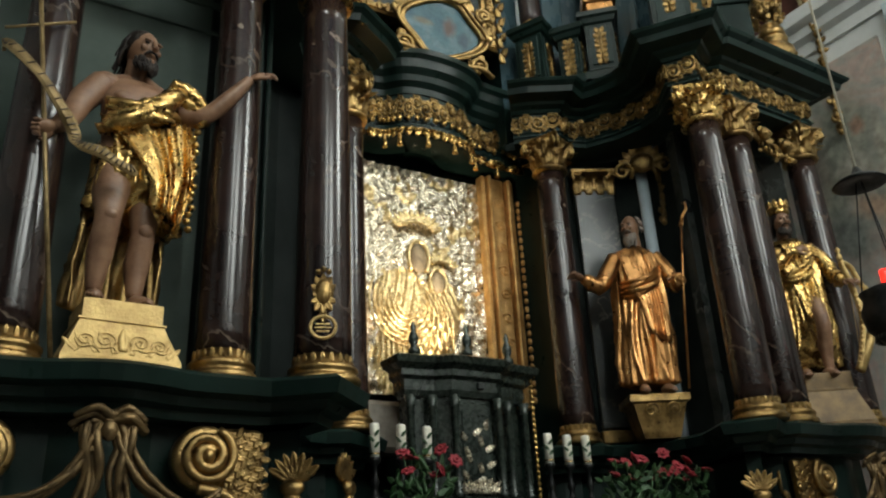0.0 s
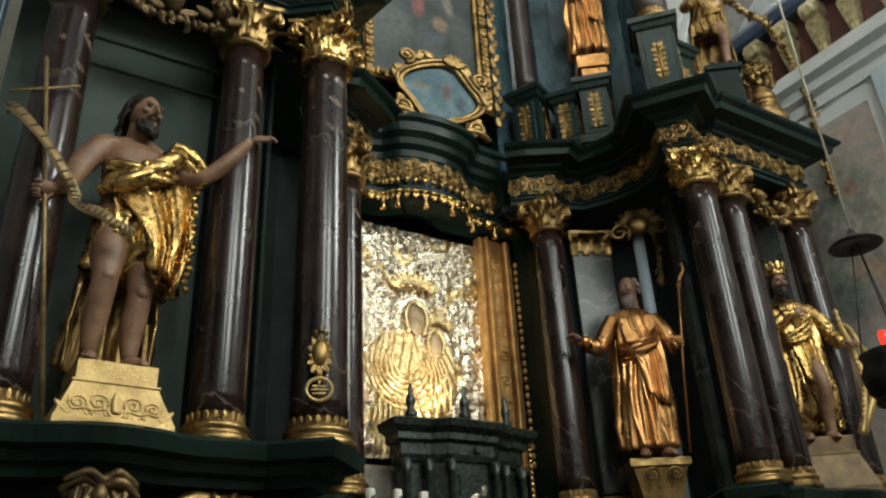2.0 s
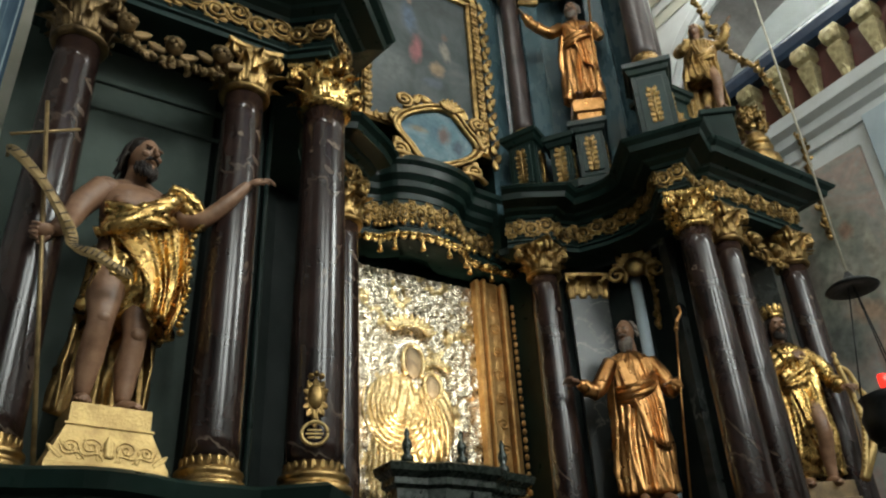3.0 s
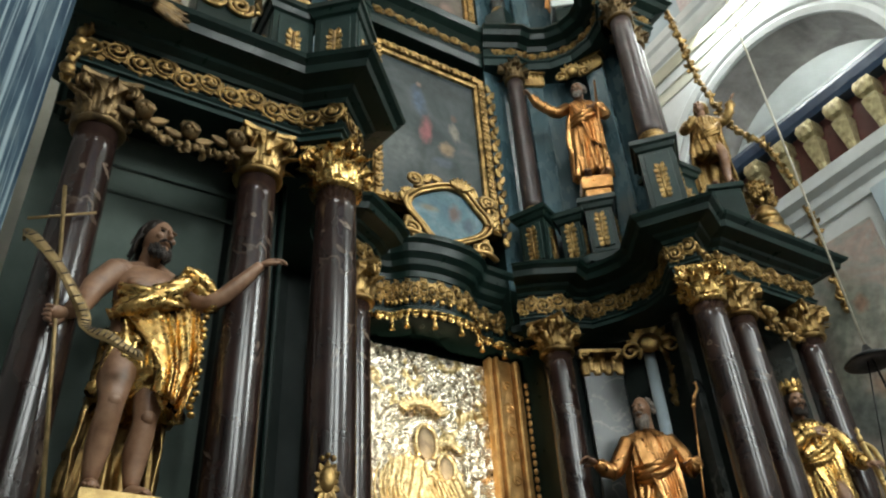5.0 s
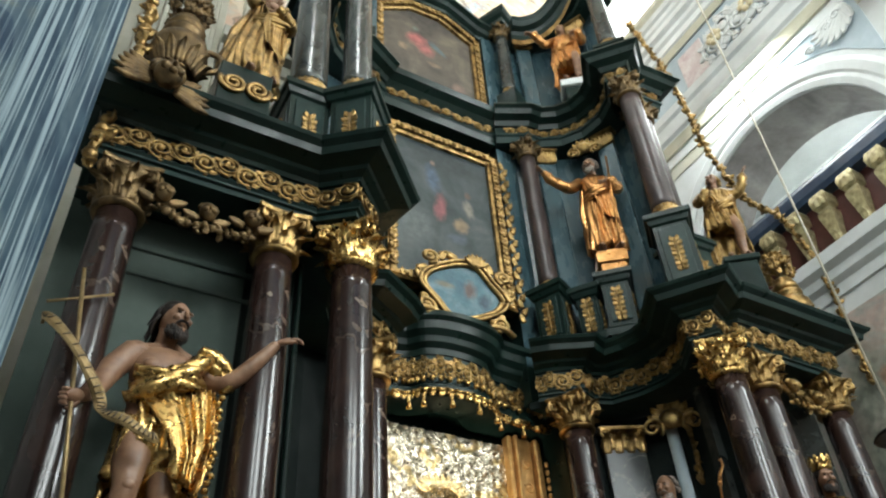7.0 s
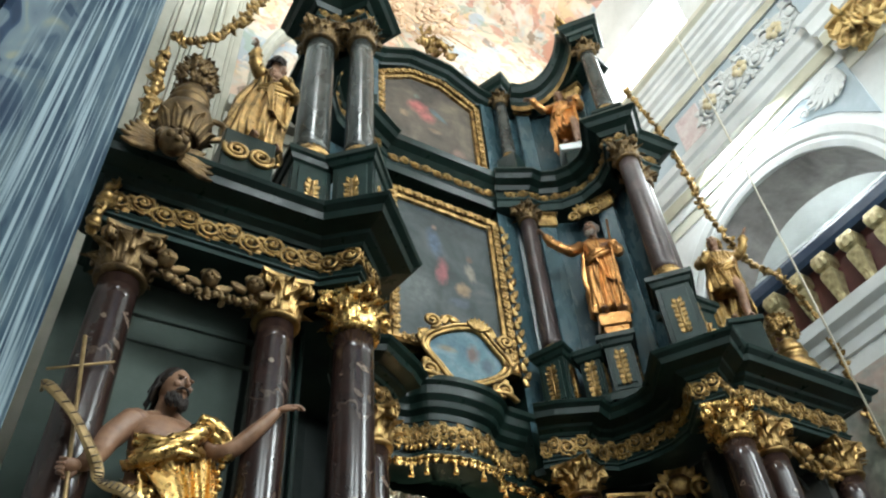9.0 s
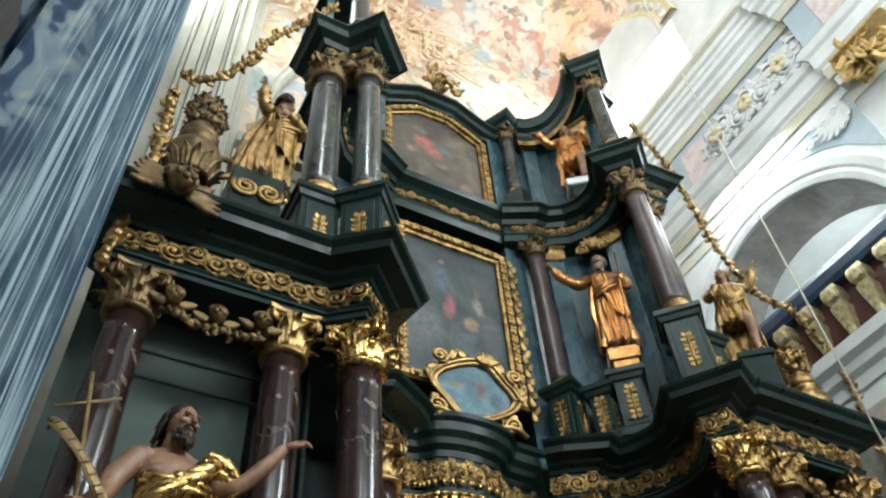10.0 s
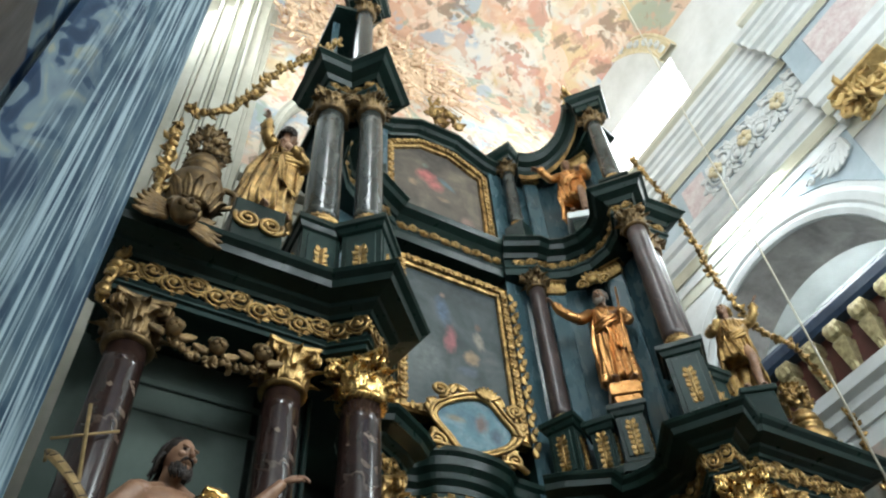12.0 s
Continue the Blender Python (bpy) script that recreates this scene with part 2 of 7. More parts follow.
CANVAS_A = painted("storm_canvas", [(0.30, (0.007, 0.013, 0.013)), (0.45, (0.017, 0.029, 0.029)), (0.58, (0.042, 0.053, 0.052)), (0.7, (0.075, 0.076, 0.07))], 1.3)
figured(CANVAS_A, [(-0.5, 9.0, 0.5, 0.5, 0, (0.085, 0.10, 0.095)), (0.1, 10.4, 0.9, 0.3, 0, (0.02, 0.03, 0.03)), (-0.16, 10.0, 0.14, 0.34, 8, (0.05, 0.085, 0.13)), (-0.14, 10.32, 0.06, 0.07, 0, (0.20, 0.13, 0.09)), (-0.05, 9.45, 0.13, 0.34, -6, (0.24, 0.07, 0.07)), (0.42, 9.88, 0.07, 0.09, 0, (0.10, 0.06, 0.04)), (0.41, 9.60, 0.11, 0.22, 12, (0.22, 0.19, 0.15)), (0.26, 9.22, 0.17, 0.16, 30, (0.26, 0.17, 0.09)), (0.20, 8.95, 0.22, 0.12, 10, (0.06, 0.08, 0.10))])
CANVAS_B = painted("brown_canvas", [(0.30, (0.032, 0.028, 0.023)), (0.5, (0.085, 0.068, 0.05)), (0.7, (0.15, 0.12, 0.085))], 1.4, seedshift=3.0)
figured(CANVAS_B, [(0.0, 14.2, 0.9, 0.3, 0, (0.06, 0.05, 0.04)), (-0.22, 13.55, 0.26, 0.22, 20, (0.42, 0.12, 0.11)), (-0.05, 13.35, 0.22, 0.2, -30, (0.38, 0.12, 0.11)), (-0.22, 13.85, 0.09, 0.09, 0, (0.13, 0.15, 0.13)), (0.2, 13.5, 0.28, 0.09, -40, (0.09, 0.13, 0.15)), (-0.5, 13.2, 0.12, 0.12, 0, (0.26, 0.17, 0.11)), (0.1, 13.0, 0.16, 0.1, 0, (0.22, 0.15, 0.10)), (0.55, 12.6, 0.16, 0.18, 0, (0.24, 0.15, 0.12))])
FLESHP = painted("ochre_paint", [(0.35, (0.09, 0.065, 0.040)), (0.65, (0.21, 0.165, 0.10))], 5.0)
FRESCO = fresco("vault_fresco")
WALLFRESCO = painted("wall_fresco", [(0.3, (0.16, 0.17, 0.16)), (0.45, (0.32, 0.31, 0.28)), (0.55, (0.40, 0.30, 0.26)), (0.66, (0.36, 0.36, 0.34))], 1.3, 1.6, seedshift=5.0)
figured(WALLFRESCO, [(5.2, 6.4, 0.9, 1.6, 0, (0.24, 0.25, 0.20)), (5.05, 6.1, 0.30, 0.62, 12, (0.42, 0.38, 0.32)), (4.85, 6.85, 0.14, 0.17, 0, (0.34, 0.20, 0.14)), (5.3, 5.4, 0.38, 0.6, -15, (0.17, 0.18, 0.16)), (4.75, 5.0, 0.24, 0.7, 8, (0.36, 0.16, 0.12)), (4.9, 5.7, 0.38, 0.2, 25, (0.45, 0.30, 0.21)), (5.5, 6.5, 0.25, 0.5, -20, (0.19, 0.17, 0.14)), (4.6, 6.2, 0.12, 0.9, 0, (0.40, 0.37, 0.30))], "x")


def pier_paint(name):
    """Painted marbling: upright pale streaks on blue, and a zone of rounded blue blotches towards one corner."""
    m, t, b = nodes_of(name)
    co = coords(t)
    dot = put(t, "ShaderNodeVectorMath")
    dot.operation = "DOT_PRODUCT"
    dot.inputs[1].default_value = (0.79, 0.61, 0)
    t.links.new(co, dot.inputs[0])
    sep = t.nodes.new("ShaderNodeSeparateXYZ")
    t.links.new(co, sep.inputs[0])

    def field(su, sz, w, scale, detail, distortion):
        com = t.nodes.new("ShaderNodeCombineXYZ")
        for out, k, slot in ((dot.outputs["Value"], su, "X"), (sep.outputs["Z"], sz, "Y")):
            mul = t.nodes.new("ShaderNodeMath")
            mul.operation = "MULTIPLY"
            mul.inputs[1].default_value = k
            t.links.new(out, mul.inputs[0])
            t.links.new(mul.outputs[0], com.inputs[slot])
        com.inputs["Z"].default_value = w
        n = put(t, "ShaderNodeTexNoise", Scale=scale, Detail=detail, Roughness=0.5, Distortion=distortion)
        t.links.new(com.outputs[0], n.inputs["Vector"])
        return n.outputs[0]

    def over(mask, low, high):
        mx = t.nodes.new("ShaderNodeMix")
        mx.data_type = "RGBA"
        t.links.new(mask, mx.inputs[0])
        for s, v in ((6, low), (7, high)):
            if isinstance(v, tuple):
                mx.inputs[s].default_value = (*v, 1)
            else:
                t.links.new(v, mx.inputs[s])
        return mx.outputs[2]

    blue = ramp(t, field(9, 2.2, 0, 1.0, 4, 0.6), [(0.36, (0.009, 0.028, 0.052)), (0.52, (0.026, 0.056, 0.080)), (0.66, (0.06, 0.093, 0.11))])
    streaks = over(ramp(t, field(38, 0.5, 3, 1.0, 3, 0.5), [(0.49, (0, 0, 0)), (0.54, (0.55, 0.55, 0.55)), (0.60, (0.97, 0.97, 0.97))]), blue, (0.235, 0.30, 0.33))
    blot = ramp(t, field(4.6, 2.2, 7, 1.0, 1.5, 1.2), [(0.42, (0.007, 0.022, 0.050)), (0.50, (0.015, 0.038, 0.072)), (0.53, (0.09, 0.125, 0.15)), (0.60, (0.11, 0.15, 0.17)), (0.66, (0.19, 0.20, 0.155))])
    edge = t.nodes.new("ShaderNodeMath")
    edge.operation = "MULTIPLY_ADD"
    edge.inputs[1].default_value = 0.35
    t.links.new(field(4, 2, 11, 1.0, 3, 0.5), edge.inputs[0])
    t.links.new(dot.outputs["Value"], edge.inputs[2])
    sh = t.nodes.new("ShaderNodeMath")
    sh.operation = "ADD"
    sh.inputs[1].default_value = 2.59
    t.links.new(edge.outputs[0], sh.inputs[0])
    mask = ramp(t, sh.outputs[0], [(0.42, (0, 0, 0)), (0.60, (1, 1, 1))])
    t.links.new(over(mask, blot, streaks), b.inputs["Base Color"])
    b.inputs["Roughness"].default_value = 0.6
    b.inputs["Specular IOR Level"].default_value = 0.12
    bumped(t, b, co, 14.0, 0.06, 0.02)
    return m


BLUEMARBLE = pier_paint("blue_marbling")
# near-black recess surface: the shade behind the columns is in its colour
NICHEDARK = surface("shaded_niche", (0.006, 0.009, 0.008), (0.014, 0.018, 0.017), 2.0, (0.5, 0.7), bump=0.08, bscale=25)
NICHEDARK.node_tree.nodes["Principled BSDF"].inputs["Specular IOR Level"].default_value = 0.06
NICHE.node_tree.nodes["Principled BSDF"].inputs["Specular IOR Level"].default_value = 0.2
CREAM = surface("cream_stucco", (0.36, 0.345, 0.275), (0.48, 0.46, 0.385), 1.2, (0.55, 0.8), bump=0.12, bscale=20)
OLIVESTRIP = surface("olive_strip_paint", (0.42, 0.40, 0.30), (0.53, 0.51, 0.40), 1.5, (0.6, 0.8), bump=0.1, bscale=20)
YELLOWF = surface("yellow_stucco", (0.56, 0.46, 0.27), (0.70, 0.61, 0.42), 6.0, (0.6, 0.8), bump=0.3, bscale=20)

m_red, t_red, b_red = nodes_of("red_lamp_glass")
b_red.inputs["Base Color"].default_value = (0.6, 0.01, 0.01, 1)
b_red.inputs["Emission Color"].default_value = (1, 0.03, 0.02, 1)
b_red.inputs["Emission Strength"].default_value = 1.6
b_red.inputs["Roughness"].default_value = 0.15
m_pane, t_pane, b_pane = nodes_of("bright_window_pane")
b_pane.inputs["Emission Color"].default_value = (0.9, 0.96, 1, 1)
b_pane.inputs["Emission Strength"].default_value = 1.5
b_pane.inputs["Roughness"].default_value = 0.1

# ---- mesh building ----


class Shape:
    """Collects vertices and faces for one mesh."""

    def __init__(self):
        self.v, self.f, self.m, self.s = [], [], [], []

    def add(self, verts, faces, mat=0, smooth=True, at=None):
        k = len(self.v)
        self.v += [tuple(at @ Vector(p)) for p in verts] if at else [tuple(p) for p in verts]
        self.f += [tuple(i + k for i in q) for q in faces]
        self.m += [mat] * len(faces)
        self.s += [smooth] * len(faces)
        return self

    def join(self, other, at=None):
        k = len(self.v)
        self.v += [tuple(at @ Vector(p)) for p in other.v] if at else other.v
        self.f += [tuple(i + k for i in q) for q in other.f]
        self.m += other.m
        self.s += other.s
        return self

    def grid(self, rows, mat=0, smooth=True, closed=False, at=None, cap=False):
        n, r = len(rows[0]), len(rows)
        faces = []
        for i in range(r - 1):
            for j in range(n if closed else n - 1):
                a, b = i * n + j, i * n + (j + 1) % n
                faces.append((a, b, b + n, a + n))
        if cap:
            faces += [tuple(reversed(range(n))), tuple(range((r - 1) * n, r * n))]
        return self.add([p for row in rows for p in row], faces, mat, smooth, at)

    def lathe(self, profile, n=32, mat=0, at=None, smooth=True, squash=1.0):
        rows = [[(r * math.cos(2 * math.pi * j / n), squash * r * math.sin(2 * math.pi * j / n), z) for j in range(n)] for r, z in profile]
        return self.grid(rows, mat, smooth, True, at, cap=True)

    def ball(self, c, r, mat=0, n=12, at=None):
        r = (r, r, r) if isinstance(r, (int, float)) else r
        rows = []
        for i in range(n // 2 + 1):
            a = math.pi * i / (n // 2) * 0.998 + 0.003
            rows.append([(c[0] + r[0] * math.sin(a) * math.cos(2 * math.pi * j / n), c[1] + r[1] * math.sin(a) * math.sin(2 * math.pi * j / n), c[2] - r[2] * math.cos(a)) for j in range(n)])
        return self.grid(rows, mat, True, True, at)

    def box(self, c, s, mat=0, at=None, bevel=0.012):
        x, y, z = s[0] / 2, s[1] / 2, s[2] / 2
        b = min(bevel, x * 0.5, y * 0.5, z * 0.5)
        rows = []
        for zz, o in ((-z, b), (-z + b, 0), (z - b, 0), (z, b)):
            X, Y = x - o, y - o
            rows.append([(c[0] + p, c[1] + q, c[2] + zz) for p, q in ((X, -Y + b), (X, Y - b), (X - b, Y), (-X + b, Y), (-X, Y - b), (-X, -Y + b), (-X + b, -Y), (X - b, -Y))])
        return self.grid(rows, mat, False, True, at, cap=True)

    def tube(self, pts, radius, n=8, mat=0, at=None, flat=1.0):
        """A tube along pts; radius is a number or a list, flat squeezes it."""
        pts = [Vector(p) for p in pts]
        rows, up = [], None
        for i, p in enumerate(pts):
            d = (pts[min(i + 1, len(pts) - 1)] - pts[max(i - 1, 0)]).normalized()
            if up is None:
                up = d.orthogonal().normalized()
            up = (up - d * up.dot(d)).normalized()
            side = d.cross(up)
            r = radius if isinstance(radius, (int, float)) else radius[min(i, len(radius) - 1)]
            rows.append([p + up * r * math.cos(2 * math.pi * j / n) * flat + side * r * math.sin(2 * math.pi * j / n) for j in range(n)])
        return self.grid(rows, mat, True, True, at, cap=True)

    def run(self, path, profile, mat=0, closed=False, smooth=False):
        """A moulding: profile of (outward, z) swept along a level path of (x, y); outward is to the right of the way."""
        n = len(path)
        rows = []
        for i, p in enumerate(path):
            p = Vector(p)
            a = (p - Vector(path[i - 1])).normalized() if i or closed else None
            b = (Vector(path[(i + 1) % n]) - p).normalized() if i < n - 1 or closed else None
            a, b = a or b, b or a
            na, nb = Vector((a.y, -a.x)), Vector((b.y, -b.x))
            k = (na + nb) / max(0.35, 1 + na.dot(nb))
            rows.append([(p.x + k.x * o, p.y + k.y * o, z) for o, z in profile])
        if closed:
            rows.append(rows[0])
        self.grid(rows, mat, smooth)
        if not closed and len(profile) > 2:
            m = len(profile)
            self.add(rows[0], [tuple(range(m))], mat, False)
            self.add(rows[-1], [tuple(reversed(range(m)))], mat, False)
        return self

    def mesh(self, name, mats):
        me = bpy.data.meshes.new(name)
        me.from_pydata(self.v, [], self.f)
        for mt in mats if isinstance(mats, (list, tuple)) else [mats]:
            me.materials.append(mt)
        me.polygons.foreach_set("material_index", self.m)
        me.polygons.foreach_set("use_smooth", self.s)
        me.update()
        return me


def thing(name, label, category, at=None, group="", kind=""):
    ob = new(name)
    ob.empty_display_size = 0.1
    if at is not None:
        ob.matrix_world = at
    return tagged(ob, label, category, group, kind)


def part(name, shape, mats, parent=None, label="", at=None):
    ob = new(name, shape if isinstance(shape, bpy.types.Mesh) else shape.mesh(name, mats))
    if parent:
        ob.parent = parent
    if at is not None:
        ob.matrix_basis = at
    return tagged(ob, label)


def setting(name, shape, mats, label, category):
    return tagged(part(name, shape, mats), label, category, kind="structure")


def smooth_path(pts, n=6):
    """Catmull-Rom through pts."""
    pts = [Vector(p) for p in pts]
    out = []
    for i in range(len(pts) - 1):
        a, b, c, d = pts[max(i - 1, 0)], pts[i], pts[i + 1], pts[min(i + 2, len(pts) - 1)]
        for k in range(n):
            t = k / n
            out.append(0.5 * (2 * b + (c - a) * t + (2 * a - 5 * b + 4 * c - d) * t * t + (3 * b - a - 3 * c + d) * t ** 3))
    return out + [pts[-1]]


def mirror(path):
    return [(-x, y) for x, y in reversed(path)]

# ---- the church round the altar ----
WX, BACK, FRONT, SPRING, CROWN = 5.2, 8.4, -12.0, 16.6, 22.0
setting("floor", Shape().box((0, -1.8, -0.15), (13.5, 21.0, 0.3)), STONE, "worn grey stone church floor", "floor")
ARCH_Y, ARCH_Z, ARCH_R = 5.0, 9.95, 2.0


def side_wall(s, holes):
    """A side wall at x = s * WX with an arched gallery opening and rectangular window holes (y0, y1, z0, z1)."""
    sh = Shape()
    ys = sorted({FRONT, BACK, *[v for h in holes for v in h[:2]]})
    zs = sorted({0.0, SPRING + 3.4, *[v for h in holes for v in h[2:]]})
    for a, b in zip(ys, ys[1:]):
        for c, d in zip(zs, zs[1:]):
            if not any(h[0] <= a and b <= h[1] and h[2] <= c and d <= h[3] for h in holes):
                sh.box((s * (WX + 0.3), (a + b) / 2, (c + d) / 2), (0.6, b - a, d - c), 0, bevel=0.0005)
    if s > 0:
        y0, y1, z0, z1 = holes[0]
        arc = [(ARCH_Y + ARCH_R * math.cos(math.pi * i / 32), ARCH_Z + ARCH_R * math.sin(math.pi * i / 32)) for i in range(33)]
        for x in (WX, WX + 0.6):
            up = [[(x, y, z) for y, z in arc], [(x, y, z1) for y, z in arc]]
            sh.grid(up, 0, False)
    return sh


gallery = (ARCH_Y - ARCH_R, ARCH_Y + ARCH_R, 8.8, ARCH_Z + ARCH_R)
setting("wall_east", side_wall(1, [gallery, (-4.1, -1.7, 8.2, 12.2), (4.7, 8.1, 17.1, 18.8), (-2.6, -0.4, 17.1, 18.8)]), WHITE, "white stucco side wall with an arched gallery opening", "wall")
setting("wall_west", side_wall(-1, [(-8.2, -5.8, 8.2, 12.2), (4.7, 8.1, 17.1, 18.8), (-2.6, -0.4, 17.1, 18.8)]), WHITE, "white stucco side wall", "wall")
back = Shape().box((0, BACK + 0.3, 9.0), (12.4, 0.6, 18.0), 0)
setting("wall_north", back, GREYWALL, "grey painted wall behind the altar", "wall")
south = Shape()
for c, s in (((-4.1, 9.0), (4.2, 18.0)), ((4.1, 9.0), (4.2, 18.0)), ((0, 4.7), (4.0, 9.4)), ((0, 16.4), (4.0, 3.2))):
    south.box((c[0], FRONT - 0.3, c[1]), (s[0], 0.6, s[1]), bevel=0.001)
setting("wall_south", south, WHITE, "white stucco entrance wall", "wall")
# the last two windows are unseen, added to house the extra clerestory lamps
for x, y, z, w, h, turn in ((WX + 0.4, -2.9, 10.2, 2.4, 4.0, 90), (-WX - 0.4, -7.0, 10.2, 2.4, 4.0, 90), (0, FRONT - 0.4, 12.1, 4.0, 5.4, 0), (WX + 0.4, 6.4, 17.95, 3.4, 1.7, 90), (-WX - 0.4, 6.4, 17.95, 3.4, 1.7, 90), (WX + 0.4, -1.5, 17.95, 2.2, 1.7, 90), (-WX - 0.4, -1.5, 17.95, 2.2, 1.7, 90)):
    win = thing("window_1", "tall bright church window with thin glazing bars", "window", pose(x, y, z, 0, 0, turn), kind="structure")
    part("pane", Shape().box((0, 0, 0), (w, 0.02, h), bevel=0.001), m_pane, win)
    fr = Shape()
    for i in range(4):
        fr.box((-w / 2 + w * i / 3, -0.03 if turn == 0 else 0.03 * (-1 if x > 0 else 1), 0), (0.05, 0.05, h))
    for i in range(5):
        fr.box((0, 0, -h / 2 + h * i / 4), (w, 0.045, 0.04))
    part("window_frame", fr, WHITE, win)

# barrel vault with fresco, and the fresco on the end wall above the cornice
vault = Shape()
for o in (0.0, 0.5):
    vault.grid([[((WX + 0.6 + o) * math.cos(math.pi * i / 40), y, SPRING + 1.2 + (CROWN - SPRING - 1.2 + o) * math.sin(math.pi * i / 40)) for i in range(41)] for y in (FRONT - 0.6, -6, 0, 4, BACK + 0.6)], 0)
setting("ceiling", vault, FRESCO, "church vault painted with pastel fresco clouds", "ceiling")
lun = Shape()
lun.grid([[(x, BACK - 0.06 + 0.05 * math.cos(x * 0.6), z) for x in np.linspace(-5.2, 5.2, 21)] for z in np.linspace(11.2, 21.9, 12)], 0)
setting("backdrop", lun, FRESCO, "end wall covered with pastel fresco", "fresco")

# mouldings of the side walls
E_PATH = [(WX, BACK), (WX, 2.62), (WX - 0.2, 2.62), (WX - 0.2, FRONT)]          # outward is towards the nave
W_PATH = [(-WX, FRONT), (-WX, BACK)]


def wall_bands(path, tag):
    r = [(-0.05, 12.05), (0.0, 12.6), (0.05, 12.62), (0.05, 12.85), (0.10, 12.88), (0.10, 13.15), (0.16, 13.2), (0.16, 13.5), (0.22, 13.56), (0.24, 13.72), (-0.05, 13.72)]
    setting("trim_architrave_" + tag, Shape().run(path, [(-0.05, 12.72)] + r[2:]), WHITE, "white stepped stucco architrave", "moulding")
    setting("trim_frieze_" + tag, Shape().run(path, [(-0.05, 13.724), (0.1, 13.724), (0.1, 14.95), (-0.05, 14.95)]), LILAC, "pale grey frieze band on the church wall", "frieze")
    c = [(-0.05, 14.96), (0.14, 14.96), (0.16, 15.1), (0.22, 15.14), (0.22, 15.3), (0.28, 15.36), (0.29, 15.46), (0.38, 15.52), (0.38, 15.66), (0.42, 15.70), (0.42, 15.82), (0.48, 15.86), (0.50, 15.98), (-0.05, 16.1)]
    setting("trim_cornice_" + tag, Shape().run(path, c), WHITE, "white projecting stucco cornice", "cornice")
    setting("trim_soffit_" + tag, Shape().run(path, [(0.15, 14.955), (0.15, 14.93), (0.19, 15.10), (0.17, 15.13)]), OLIVESTRIP, "olive painted strip under the cornice", "moulding")
    setting("trim_fillet_" + tag, Shape().run(path, [(0.06, 12.84), (0.104, 12.84), (0.104, 12.87), (0.11, 12.905), (0.11, 13.10), (0.06, 13.10)]), OLIVESTRIP, "olive painted strip of the architrave", "moulding")
    d = [(-0.05, 16.12), (0.18, 16.12), (0.20, 16.45), (0.30, 16.5), (0.30, 16.62), (-0.05, 16.7)]
    setting("trim_attic_" + tag, Shape().run(path, d), OLIVE, "pale olive attic band over the cornice", "moulding")


wall_bands(E_PATH, "east")
wall_bands(W_PATH, "west")
# stucco scrolls of the frieze
def spiral(turns=1.6, r0=0.012, r1=0.09, n=26, start=0.0, sense=1):
    return [(sense * (r0 + (r1 - r0) * i / n) * math.cos(start + turns * 2 * math.pi * i / n), 0, (r0 + (r1 - r0) * i / n) * math.sin(start + turns * 2 * math.pi * i / n)) for i in range(n + 1)]


def leaf(sh, at, length, width, curl=0.5, mat=0, lobes=4):
    """A lobed acanthus leaf that rises along z, faces -y and curls over at its tip."""
    rows = []
    for i in range(9):
        t = i / 8
        w = width * (math.sin(math.pi * min(1, 0.22 + 0.78 * t)) ** 0.8) * (0.80 + 0.20 * abs(math.sin(lobes * math.pi * t))) + 0.002
        a = curl * 3.0 * t ** 2.4
        y = -length * 0.42 * curl * (1 - math.cos(a)) - 0.03 * length * t
        z = length * (t - 0.36 * max(0, t - 0.6) * curl * 3.0)
        rows.append([(w * u, y - 0.16 * w * (1 - 2.2 * abs(u)) + 0.10 * w * math.cos(u * 12), z) for u in (-0.5, -0.3, -0.12, 0, 0.12, 0.3, 0.5)])
    thick = [[(x, y + 0.012 + 0.05 * width, z) for x, y, z in reversed(r)] for r in rows]
    sh.grid([a + b for a, b in zip(rows, thick)], mat, True, True, at, cap=True)


def scroll_unit(length, h, thick=0.016):
    """One length of running scrollwork in the xz plane, facing -y: two opposed spirals on a waving stem, with leaves."""
    sh = Shape()
    stem = [(x, -0.012, 0.30 * h * math.sin(2 * math.pi * x / length)) for x in np.linspace(0, length, 22)]
    sh.tube(stem, thick * 0.8, 6)
    for k in range(9):
        x = length * (k + 0.5) / 9
        leaf(sh, pose(x, -0.005, 0.34 * h * math.sin(2 * math.pi * x / length + 2.2), 0, 47 * k, 0), 0.26 * h, 0.15 * h, 0.4)
    for cx, s in ((0.25, 1), (0.75, -1)):
        sp = spiral(1.7, 0.1 * h, 0.40 * h, 26, 0.5, s)
        sh.tube([(cx * length + x, -0.02 - 0.02 * (1 - i / 26), -0.12 * h * s + z * s) for i, (x, y, z) in enumerate(sp)], [thick * (1.15 - 0.5 * i / 26) for i in range(27)], 6)
        sh.ball((cx * length, -0.035, -0.12 * h * s), (0.12 * h, 0.03, 0.12 * h), n=8)
        for a in (0, 45, 90, 135, 180, 225, 270, 315):
            leaf(sh, Matrix.Translation((cx * length + 0.26 * h * math.cos(radians(a)), -0.01, -0.12 * h * s + 0.26 * h * math.sin(radians(a)))) @ pose(0, 0, 0, 0, -a + 60, 0), 0.30 * h, 0.2 * h, 0.4)
    return sh


